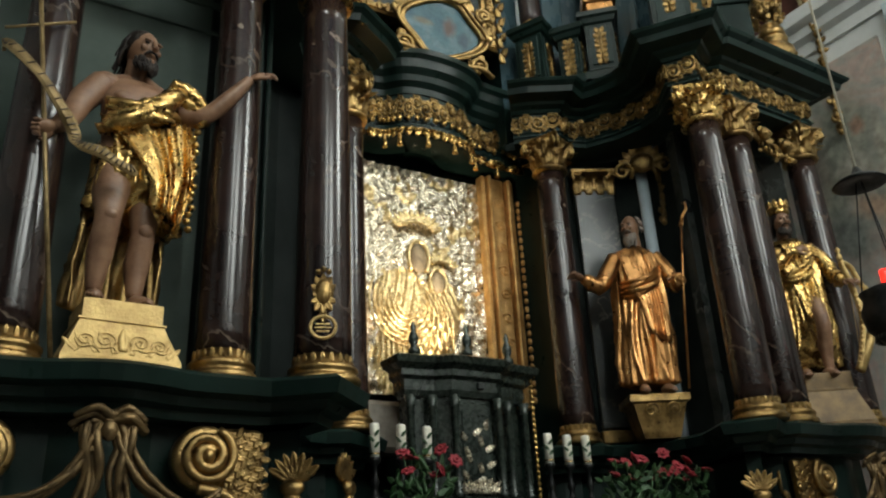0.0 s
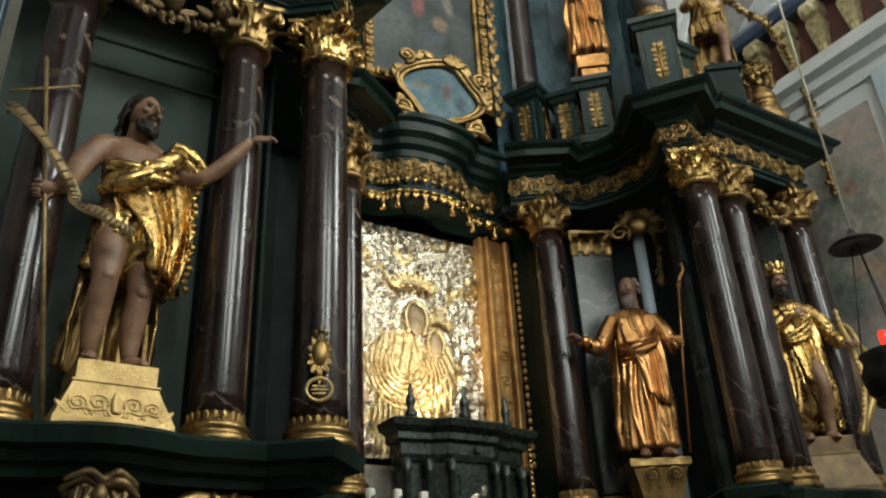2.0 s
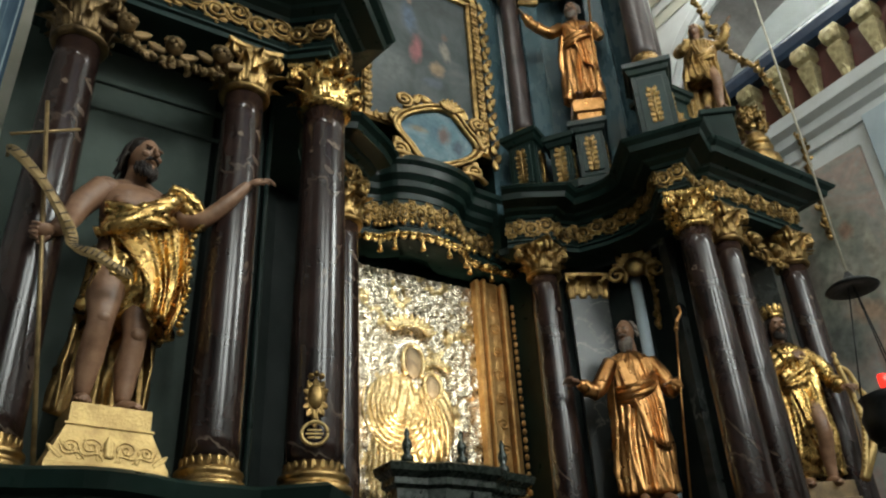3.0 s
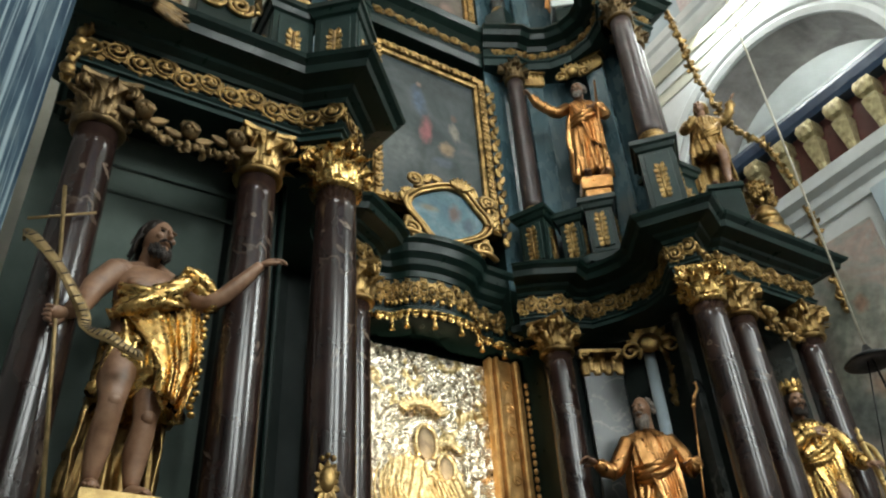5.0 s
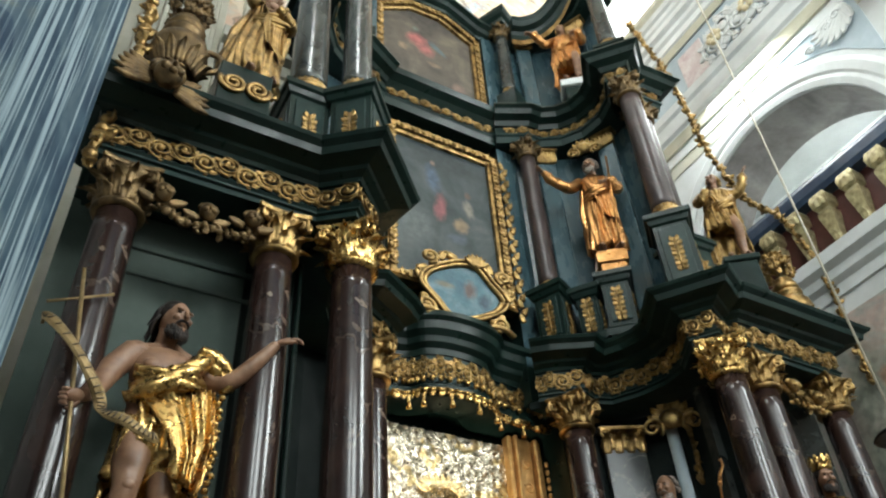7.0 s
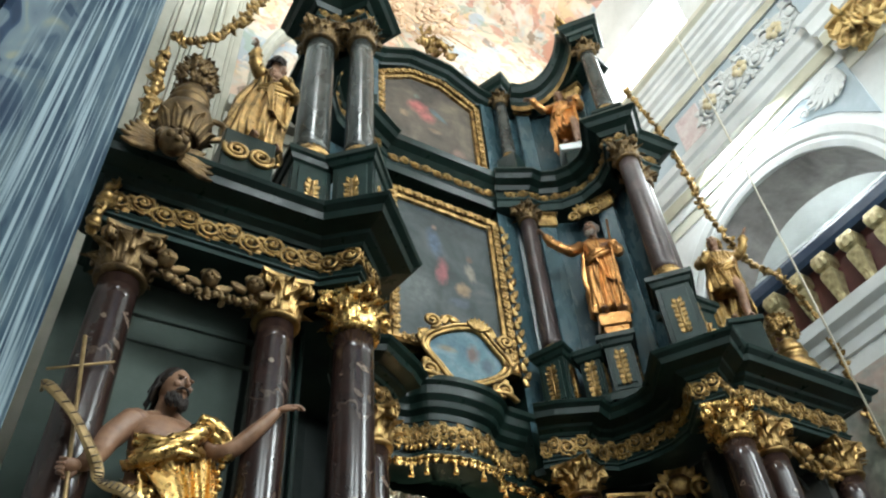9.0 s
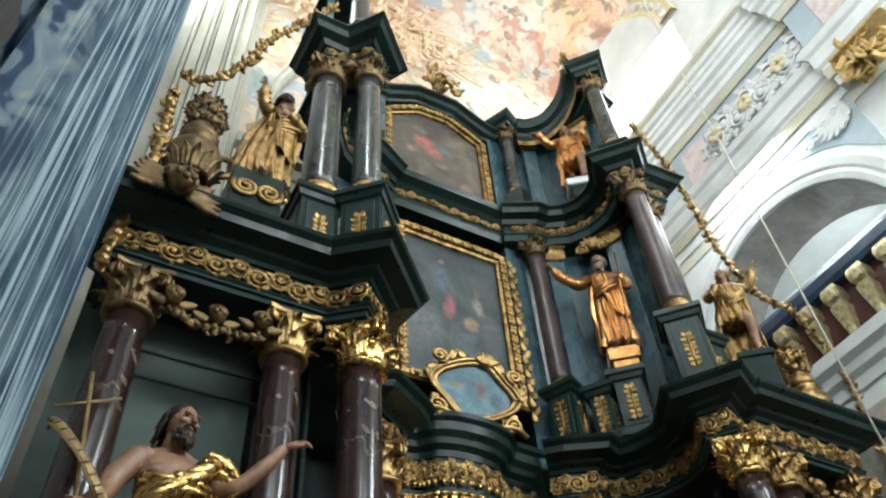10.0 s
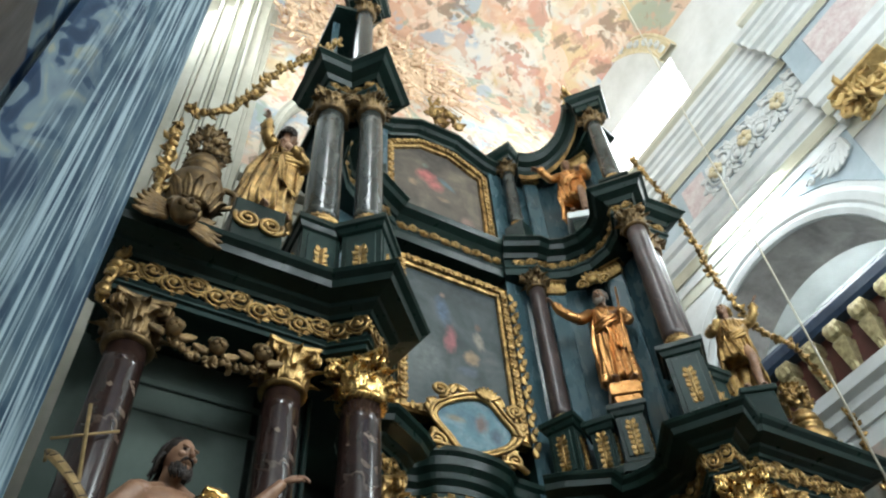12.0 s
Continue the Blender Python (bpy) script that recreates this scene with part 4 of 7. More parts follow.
# middle entablature
M_R = [(0.98, 6.82), (1.10, 6.76), (1.46, 6.58), (1.66, 6.58), (1.95, 6.40), (2.15, 6.12), (2.22, 5.75), (2.14, 5.42), (1.92, 5.17), (2.13, 4.93), (2.42, 5.17), (2.95, 5.14), (2.97, 5.75)]
M_L = [(-2.82, 5.75), (-2.80, 5.12), (-2.47, 5.12), (-2.25, 4.85), (-1.97, 5.12), (-2.14, 5.42), (-2.22, 5.75), (-2.15, 6.12), (-1.95, 6.40), (-1.66, 6.58), (-1.46, 6.58), (-1.10, 6.76), (-0.98, 6.82)]
for path in (M_R, M_L):
    sweep([(-0.35, T2A), (-0.02, T2A), (0.0, T2A + 0.12), (0.03, T2A + 0.14), (0.03, T2A + 0.18), (-0.35, T2A + 0.18)], path, GREEN, "upper_architrave", altar)
    sweep([(-0.35, T2A + 0.183), (0.0, T2A + 0.183), (0.0, T2A + 0.34), (-0.35, T2A + 0.34)], path, BLACK, "upper_frieze", altar)
    sweep([(-0.35, T2A + 0.343), (0.04, T2A + 0.343), (0.08, T2A + 0.42), (0.2, T2A + 0.46), (0.24, T2A + 0.54), (0.30, T2A + 0.58), (0.28, T2C + 0.02), (-0.35, T2C + 0.02)], path, BLACK, "upper_cornice", altar)
    part("upper_scrollwork", along(path[1:-1], scroll_unit(0.40, 0.16, 0.012), 0.40, T2A + 0.26, 0.01), OLDGOLD, altar, "gilded scrolls")
C_TOP = [(-1.0, 6.90), (1.0, 6.90)]
sweep([(-0.6, T2A), (0.0, T2A), (0.02, T2A + 0.14), (0.05, T2A + 0.18), (0.02, T2A + 0.34), (0.12, T2A + 0.44), (0.24, T2A + 0.5), (0.26, T2C), (-0.6, T2C)], C_TOP, BLACK, "centre_cornice", altar)
part("upper_scrollwork", along([(-0.95, 6.86), (0.95, 6.86)], scroll_unit(0.38, 0.16, 0.012), 0.38, T2A + 0.26, 0.015), OLDGOLD, altar)
# top entablature: rises from the middle to the corner columns in a sweep
def top_path(s):
    pts = [(1.50, 6.62, 14.16), (1.72, 6.52, 14.14), (1.98, 6.30, 14.22), (2.16, 6.0, 14.42), (2.22, 5.70, 14.66), (2.16, 5.45, 14.78), (2.06, 5.30, 14.80)]
    return [(s * x, y, z) for x, y, z in pts]


for s in (-1, 1):
    pth = smooth_path(top_path(s), 4)
    sh, gl = Shape(), Shape()
    rows = []
    for i, p in enumerate(pth):
        d = (pth[min(i + 1, len(pth) - 1)] - pth[max(i - 1, 0)])
        n = Vector((d.y, -d.x, 0)).normalized() * s
        rows.append([p + n * o + Vector((0, 0, z)) for o, z in ((-0.3, -0.12), (0.0, -0.12), (0.02, 0.02), (0.06, 0.08), (0.16, 0.12), (0.22, 0.2), (0.24, 0.3), (-0.3, 0.32))])
    sh.grid(rows, 0, False, True, cap=True)
    part("top_cornice", sh, BLACK, altar)
    band = [[r[1] + (r[1] - r[0]).normalized() * 0.02 + Vector((0, 0, dz)) for r in rows] for dz in (-0.14, 0.0)]
    gl.grid([list(q) for q in zip(*band)], 0, False)
    part("top_band", gl, OLDGOLD, altar)
for s in (-1, 1):
    corner = pose(2.3 * s, 5.22, 0, 0, 0, 40 * s)
    part("top_block", Shape().run([(-0.22, -0.22), (0.22, -0.22), (0.22, 0.22), (-0.22, 0.22)], [(-0.2, 14.60), (0.0, 14.60), (0.0, 14.74), (0.03, 14.76), (0.05, 14.84), (0.12, 14.90), (0.14, 15.02), (0.10, 15.06), (-0.2, 15.10)], 0, True), BLACK, altar, at=corner)
    part("plinth_block", Shape().run([(-0.2, -0.2), (0.2, -0.2), (0.2, 0.2), (-0.2, 0.2)], [(0.04, T2C - 0.2), (0.04, T2C + 0.1), (0.0, T2C + 0.14), (0.0, 12.3), (0.05, 12.34), (0.05, 12.40), (-0.18, 12.40)], 0, True), BLACK, altar, at=corner)
    inner = pose(1.36 * s, 6.75, 0, 0, 0, 25 * s)
    part("plinth_block", Shape().box((0, 0, (T2C + 12.4) / 2), (0.36, 0.36, 12.4 - T2C + 0.1)), BLACK, altar, at=inner)
    part("top_block", Shape().run([(-0.16, -0.16), (0.16, -0.16), (0.16, 0.16), (-0.16, 0.16)], [(-0.14, 14.40), (0.0, 14.40), (0.0, 14.52), (0.06, 14.58), (0.10, 14.66), (0.10, 14.74), (-0.14, 14.76)], 0, True), BLACK, altar, at=inner)

# ---- carved figures ----
rng = random.Random(7)


def ridge(a):
    return 1 - 2 * abs(math.sin(a)) ** 0.7


def robe(sh, secs, mat=0, folds=9, seed=0.0, n=84, twist=0.0, steps=7, hem=None, cross=0.0, arc=(0, 1)):
    """A draped body. secs: (z, cx, cy, rx, ry, fold depth) from the top down; hem(angle) lifts the lower edge; cross slants the folds."""
    pts = smooth_path([s[:3] for s in secs], steps)
    rad = smooth_path([s[3:6] for s in secs], steps)
    top, bot = secs[0][0], secs[-1][0]
    rows = []
    for (z, cx, cy), (rx, ry, dep) in zip(pts, rad):
        row = []
        for j in range(n):
            t = arc[0] + (arc[1] - arc[0]) * j / (n if arc == (0, 1) else n - 1)
            a = 2 * math.pi * t
            lift = hem(a) if hem else 0.0
            zz = top + (z - top) * (1 - lift)
            w = 0.35 * noise.noise((2.2 * math.cos(a), 2.2 * math.sin(a), 2.0 * zz + seed))
            f = ridge(folds / 2 * a + seed + twist * zz + 3.0 * w) * 0.6 + 0.4 * ridge(folds * 0.81 * a + 1.7 * seed - twist * zz * 1.6 + 4 * w)
            f += cross * ridge(11.0 * zz + 2.2 * math.cos(a + seed) + 3 * w)
            k = dep * f
            row.append((cx + (rx + k) * math.cos(a), cy + (ry + k) * math.sin(a), zz + 0.3 * k))
        rows.append(row)
    full = arc == (0, 1)
    if not full:
        inner = [[(x + (cx0 - x) * 0.06, y + (cy0 - y) * 0.06, z) for x, y, z in reversed(r)] for r, (z0, cx0, cy0) in zip(rows, pts)]
        rows = [a + b for a, b in zip(rows, inner)]
    sh.grid(rows, mat, True, True, cap=True)


def limb(sh, pts, radii, mat=0, n=12, flat=1.0, at=None):
    p = smooth_path(pts, 6)
    m = len(p)
    r = [np.interp(i / (m - 1), np.linspace(0, 1, len(radii)), radii) for i in range(m)]
    sh.tube(p, [float(x) for x in r], n, mat, at, flat)


def hand(sh, at, mat=1, size=1.0, spread=0.25, grip=0.0):
    """A hand that points along +x with its palm down."""
    at = at @ Matrix.Scale(size, 4)
    sh.ball((0.045, 0, 0), (0.055, 0.04, 0.018), mat, 10, at)
    for i in range(4):
        y = -0.030 + 0.02 * i
        a = spread * (i - 1.5) * 0.5
        L = (0.068, 0.078, 0.074, 0.058)[i]
        limb(sh, [(0.085, y, 0), (0.085 + L * 0.55 * math.cos(a), y + L * 0.55 * math.sin(a), -0.008 - 0.02 * grip), (0.085 + L * (1 - grip * 0.6) * math.cos(a), y + L * math.sin(a), -0.02 - 0.06 * grip)], [0.0115, 0.0105, 0.008], mat, 7, at=at)
    limb(sh, [(0.02, -0.03, 0), (0.055, -0.06, -0.005), (0.085, -0.068, -0.012)], [0.014, 0.012, 0.009], mat, 7, at=at)


def head(sh, at, hair=2, skin=1, beard=0.0, size=1.0, long=True, bald=False):
    """A head at its own origin (chin height about -0.12), looking along -y."""
    at = at @ Matrix.Scale(size, 4)
    rows = []
    for i in range(13):
        a = math.pi * i / 12
        z = -0.135 * math.cos(a)
        jaw = 0.80 + 0.20 * min(1, max(0, (z + 0.12) / 0.12))
        w = math.sin(a) * 0.999 + 0.001
        rows.append([(0.082 * w * jaw * math.cos(2 * math.pi * j / 18), 0.102 * w * (0.94 if math.sin(2 * math.pi * j / 18) < 0 else 1.02) * math.sin(2 * math.pi * j / 18) - 0.012 * (1 - jaw), z) for j in range(18)])
    sh.grid(rows, skin, True, True, at)
    limb(sh, [(0, -0.098, 0.035), (0, -0.118, 0.0), (0, -0.128, -0.022), (0, -0.108, -0.032)], [0.010, 0.012, 0.017, 0.010], skin, 8, at=at)
    for s in (-1, 1):
        sh.ball((s * 0.034, -0.090, 0.040), (0.026, 0.014, 0.010), skin, 8, at)
        sh.ball((s * 0.034, -0.088, 0.022), (0.015, 0.010, 0.008), hair, 8, at)
        sh.ball((s * 0.042, -0.080, -0.015), (0.026, 0.018, 0.022), skin, 8, at)
    sh.ball((0, -0.098, -0.055), (0.024, 0.012, 0.009), skin, 8, at)
    sh.ball((0, -0.088, -0.098), (0.030, 0.022, 0.024), skin, 8, at)
    limb(sh, [(0, 0.02, -0.07), (0, 0.035, -0.16), (0, 0.06, -0.30)], [0.060, 0.058, 0.060], skin, 12, at=at)
    if not bald:
        sh.ball((0, 0.030, 0.042), (0.096, 0.104, 0.116), hair, 16, at)
    r = random.Random(3)
    for i in range(150):
        a, u = r.uniform(-0.15, 1.15) * math.pi, r.uniform(-0.2, 1.0)
        if bald and u > 0.62:
            continue
        p = Vector((0.086 * math.cos(a) * math.cos(u * 1.5), 0.02 + 0.095 * abs(math.sin(a)) * math.cos(u * 1.5) - 0.01, 0.03 + 0.115 * math.sin(u * 1.5)))
        L = (0.16 if long else 0.05) * r.uniform(0.6, 1.2)
        o = Vector((p.x, p.y, 0)).normalized() * 0.02
        limb(sh, [p, p + o + Vector((r.uniform(-.01, .01), 0.01, -L * 0.45)), p + o * 1.3 + Vector((r.uniform(-.02, .02), 0.018, -L))], [0.011, 0.012, 0.004], hair, 5, at=at)
    if beard:
        for i in range(60):
            a = r.uniform(-1.15, 1.15)
            z = r.uniform(-0.105, -0.065) if abs(a) > 0.5 else r.uniform(-0.115, -0.075)
            p = Vector((0.070 * math.sin(a), -0.088 * math.cos(a), z))
            L = beard * r.uniform(0.7, 1.1)
            limb(sh, [p, p + Vector((p.x * 0.1, -0.018, -L * 0.5)), p + Vector((-p.x * 0.3, -0.012, -L))], [0.010, 0.010, 0.003], hair, 5, at=at)
        for s in (-1, 1):
            limb(sh, [(0, -0.108, -0.040), (s * 0.022, -0.106, -0.046), (s * 0.042, -0.094, -0.066)], [0.008, 0.010, 0.005], hair, 6, at=at)


def foot(sh, x, y, turn, mat=1, z=0.0):
    at = pose(x, y, z, 0, 0, turn)
    limb(sh, [(0, 0.05, 0.05), (0, -0.02, 0.055), (0, -0.10, 0.030), (0, -0.16, 0.022)], [0.046, 0.052, 0.044, 0.024], mat, 10, at=at)
    for i in range(5):
        limb(sh, [(-0.036 + 0.018 * i, -0.12, 0.018), (-0.038 + 0.019 * i, -0.185 + 0.010 * i, 0.014)], [0.014 - 0.0012 * i, 0.010], mat, 6, at=at)


def bundle(sh, pts, width, k, radius, mat=0, seed=1):
    """Gathered cloth: several thick ridges side by side along one curve."""
    r = random.Random(seed)
    p = smooth_path(pts, 5)
    for i in range(k):
        o = Vector(((i - (k - 1) / 2) / k * width[0], (i - (k - 1) / 2) / k * width[1] - 0.02 * (i % 2), (i - (k - 1) / 2) / k * width[2]))
        ph = r.uniform(0, 6)
        q = [v + o + Vector((0.012 * math.sin(ph + 5 * t / len(p)), -0.012 * math.sin(2 * ph + 7 * t / len(p)), 0.010 * math.cos(ph + 6 * t / len(p)))) for t, v in enumerate(p)]
        sh.tube(q, [radius * (0.75 + 0.5 * math.sin(math.pi * (t + 1) / (len(q) + 1))) * r.uniform(0.85, 1.15) for t in range(len(q))], 8, mat)


def cloth(sh, a, b, folds, depth, mat=0, n=40, seed=0.0):
    """A hanging cloth between two guide curves, folded across."""
    a, b = smooth_path(a, 6), smooth_path(b, 6)
    rows, back = [], []
    for i, (p, q) in enumerate(zip(a, b)):
        t = i / (len(a) - 1)
        d = (q - p)
        nrm = Vector((d.z, 0, -d.x)).cross(d)
        nrm = Vector((0, -1, 0)) if nrm.length < 1e-6 else Vector((0.25 * d.z, -1, -0.1)).normalized()
        row = [p + d * (j / n) + nrm * depth * (0.35 + 0.65 * t) * ridge(folds * math.pi * (j / n + 0.10 * math.sin(5.1 * j / n + seed * 2) + 0.05 * math.sin(4 * t + 7 * j / n)) + seed + 0.9 * math.sin(2.3 * t + seed)) * (0.55 + 0.45 * math.sin(9 * j / n + seed + 2 * t)) + Vector((0, 0, 0.02 * t * math.sin(folds * 2 * math.pi * j / n))) for j in range(n + 1)]
        rows.append(row + [v + Vector((0, 0.014, 0)) for v in reversed(row)])
    sh.grid(rows, mat, True, True, cap=True)


def statue(name, sh, mats, label, at, category="statue"):
    ob = new(name, sh.mesh(name, mats))
    ob.matrix_world = at
    return tagged(ob, label, category)


def baptist():
    sh = Shape()
    # torso, legs, arms
    robe(sh, [(1.66, 0.0, 0.03, 0.06, 0.06, 0), (1.63, 0.0, 0.02, 0.17, 0.09, 0), (1.54, -0.01, 0.0, 0.215, 0.125, 0), (1.42, -0.02, -0.01, 0.205, 0.135, 0.002), (1.28, -0.03, 0.0, 0.175, 0.12, 0), (1.15, -0.03, 0.0, 0.165, 0.115, 0), (1.0, -0.02, 0.0, 0.185, 0.13, 0)], 1, n=40)
    for s in (-1, 1):
        sh.ball((-0.015 + s * 0.085, -0.085, 1.455), (0.085, 0.05, 0.06), 1, 14)
        sh.ball((-0.02 + s * 0.045, -0.105, 1.25), (0.045, 0.03, 0.05), 1, 12)
        sh.ball((-0.02 + s * 0.045, -0.098, 1.15), (0.042, 0.03, 0.05), 1, 12)
        sh.ball((-0.01 + s * 0.20, 0.0, 1.585), (0.085, 0.08, 0.075), 1, 14)
    limb(sh, [(-0.08, 0.0, 1.0), (-0.12, -0.06, 0.75), (-0.13, -0.10, 0.55), (-0.13, -0.02, 0.33), (-0.13, 0.02, 0.10)], [0.115, 0.105, 0.072, 0.075, 0.04], 1, 16)
    limb(sh, [(0.08, 0.0, 1.0), (0.10, -0.01, 0.75), (0.10, -0.02, 0.52), (0.10, 0.03, 0.33), (0.10, 0.03, 0.10)], [0.115, 0.105, 0.070, 0.076, 0.04], 1, 16)
    sh.ball((-0.13, -0.145, 0.56), (0.045, 0.035, 0.05), 1)
    sh.ball((0.10, -0.075, 0.53), (0.045, 0.035, 0.05), 1)
    foot(sh, -0.13, 0.0, -12)
    foot(sh, 0.10, 0.0, 14)
    limb(sh, [(-0.22, 0.0, 1.58), (-0.33, 0.0, 1.40), (-0.38, -0.04, 1.25), (-0.43, -0.10, 1.14), (-0.48, -0.14, 1.06)], [0.088, 0.082, 0.066, 0.060, 0.040], 1, 14)
    hand(sh, pose(-0.48, -0.14, 1.06, 60, 20, 190), 1, 1.15, 0.2, 0.9)
    limb(sh, [(0.19, 0.0, 1.58), (0.30, -0.06, 1.47), (0.39, -0.14, 1.48), (0.50, -0.22, 1.62), (0.61, -0.29, 1.79)], [0.080, 0.072, 0.060, 0.054, 0.034], 1, 14)
    hand(sh, pose(0.61, -0.29, 1.79, 40, -38, -18), 1, 1.2, 0.6, 0.5)
    head(sh, pose(-0.02, -0.03, 1.90, 6, 0, 16), 2, 1, 0.075, 1.14)
    for s in (-1, 1):
        limb(sh, [(s * 0.20, 0.02, 1.60), (s * 0.10, 0.03, 1.645), (s * 0.02, 0.04, 1.72)], [0.06, 0.062, 0.045], 1, 12)
    # cloak: girdle, skirt with one knee bare, long fall at the back and side
    robe(sh, [(1.36, 0.0, -0.005, 0.195, 0.15, 0.015), (1.24, -0.01, -0.01, 0.21, 0.165, 0.03), (1.10, -0.01, -0.01, 0.215, 0.17, 0.034), (0.98, 0.0, 0.0, 0.225, 0.18, 0.03)], 0, 5, 2.0, 80, 9.0, 7, None, 0.8)
    robe(sh, [(1.06, 0.0, 0.0, 0.215, 0.17, 0.02), (0.9, 0.01, 0.0, 0.235, 0.19, 0.04), (0.75, 0.02, 0.01, 0.26, 0.20, 0.05), (0.56, 0.03, 0.02, 0.28, 0.21, 0.055)], 0, 11, 0.6, 96, 1.5, 7, lambda a: 0.62 * max(0, math.cos(a - 4.25)) ** 2)
    robe(sh, [(1.05, 0.02, 0.06, 0.21, 0.14, 0.02), (0.7, 0.02, 0.09, 0.24, 0.15, 0.04), (0.35, 0.01, 0.10, 0.26, 0.15, 0.05), (0.02, 0.0, 0.11, 0.28, 0.15, 0.05)], 3, 9, 3.3, 60, 0.8, 6, None, 0, (-0.04, 0.54))
    bundle(sh, [(-0.20, -0.10, 1.22), (-0.05, -0.17, 1.30), (0.10, -0.15, 1.44), (0.20, -0.05, 1.60), (0.18, 0.06, 1.62)], (0.10, 0.0, 0.17), 6, 0.044, 0, 2)
    bundle(sh, [(0.14, -0.12, 1.62), (0.24, -0.10, 1.60), (0.33, -0.10, 1.52), (0.38, -0.12, 1.44)], (0.02, -0.05, 0.12), 5, 0.04, 0, 6)
    bundle(sh, [(-0.21, -0.08, 1.36), (-0.06, -0.16, 1.33), (0.10, -0.17, 1.33), (0.21, -0.09, 1.38)], (0.0, -0.01, 0.11), 5, 0.026, 0, 4)
    cloth(sh, [(0.10, -0.16, 1.44), (0.14, -0.20, 1.1), (0.16, -0.22, 0.8), (0.14, -0.22, 0.60)], [(0.33, -0.03, 1.52), (0.36, -0.06, 1.2), (0.36, -0.08, 0.95), (0.27, -0.10, 0.54)], 6, 0.075, 0, 80, 0.4)
    cloth(sh, [(-0.16, -0.14, 1.16), (-0.05, -0.21, 1.0), (0.05, -0.23, 0.80), (0.06, -0.22, 0.66)], [(0.20, -0.17, 1.32), (0.24, -0.2, 1.05), (0.22, -0.23, 0.85), (0.20, -0.22, 0.60)], 4, 0.06, 0, 60, 1.2)
    for i in range(16):
        sh.ball((0.355 + 0.012 * math.sin(i * 2.2) - 0.004 * max(0, i - 11), -0.075, 1.42 - 0.054 * i), (0.026, 0.03, 0.024), 0, 8)
    # reed cross with a winding scroll
    a, b = Vector((-0.343, -0.157, -0.40)), Vector((-0.667, -0.11, 2.02))
    sh.tube([a, (a + b) / 2, b], 0.013, 8, 4)
    c = a + (b - a) * 0.90
    sh.tube([c + Vector((-0.18, 0.0, -0.11)), c, c + Vector((0.18, 0, 0.11))], 0.010, 8, 4)
    ctr = smooth_path([(-0.80, -0.02, 1.60), (-0.76, -0.08, 1.58), (-0.61, -0.20, 1.35), (-0.47, -0.22, 1.14), (-0.40, -0.20, 1.03), (-0.385, -0.22, 0.95), (-0.35, -0.28, 0.90), (-0.27, -0.33, 0.86), (-0.19, -0.35, 0.81), (-0.11, -0.34, 0.79), (-0.07, -0.30, 0.82)], 6)
    rows = []
    for i, p in enumerate(ctr):
        d = (ctr[min(i + 1, len(ctr) - 1)] - ctr[max(i - 1, 0)]).normalized()
        s = Vector((d.z, 0.25 * math.sin(i * 0.35), -d.x)).normalized() * 0.036
        rows.append([p - s, p - s * 0.5 + Vector((0, -0.012, 0)), p + s * 0.5 + Vector((0, -0.012, 0)), p + s, p + s + Vector((0, 0.008, 0)), p - s + Vector((0, 0.008, 0))])
    sh.grid(rows, 4, False, True, cap=True)
    for i in range(2, len(ctr) - 4, 2):
        p = ctr[i]
        d = (ctr[i + 1] - ctr[i - 1]).normalized()
        s = Vector((d.z, 0, -d.x)).normalized() * (0.026 if i % 4 else 0.020)
        sh.tube([p - s + Vector((0, -0.016, 0)), p + s + Vector((0, -0.016, 0))], 0.0045, 5, 5)
    return sh


SCROLL = surface("dull_gilding", (0.16, 0.105, 0.045), (0.36, 0.25, 0.115), 9.0, (0.4, 0.6), 0.6, bump=0.3)
BROWN = surface("dark_lettering", (0.03, 0.02, 0.012), (0.06, 0.04, 0.025), 9.0)
J_AT = pose(-3.56, 5.12, 3.28, 0, 0, 8) @ Matrix.Diagonal((1.10, 1.08, 1.0, 1))
statue("baptist_statue", baptist(), [GOLD, SKIN, HAIR, OLDGOLD, SCROLL, BROWN], "carved bearded saint with gilded cloak, pointing and holding a reed cross", J_AT)


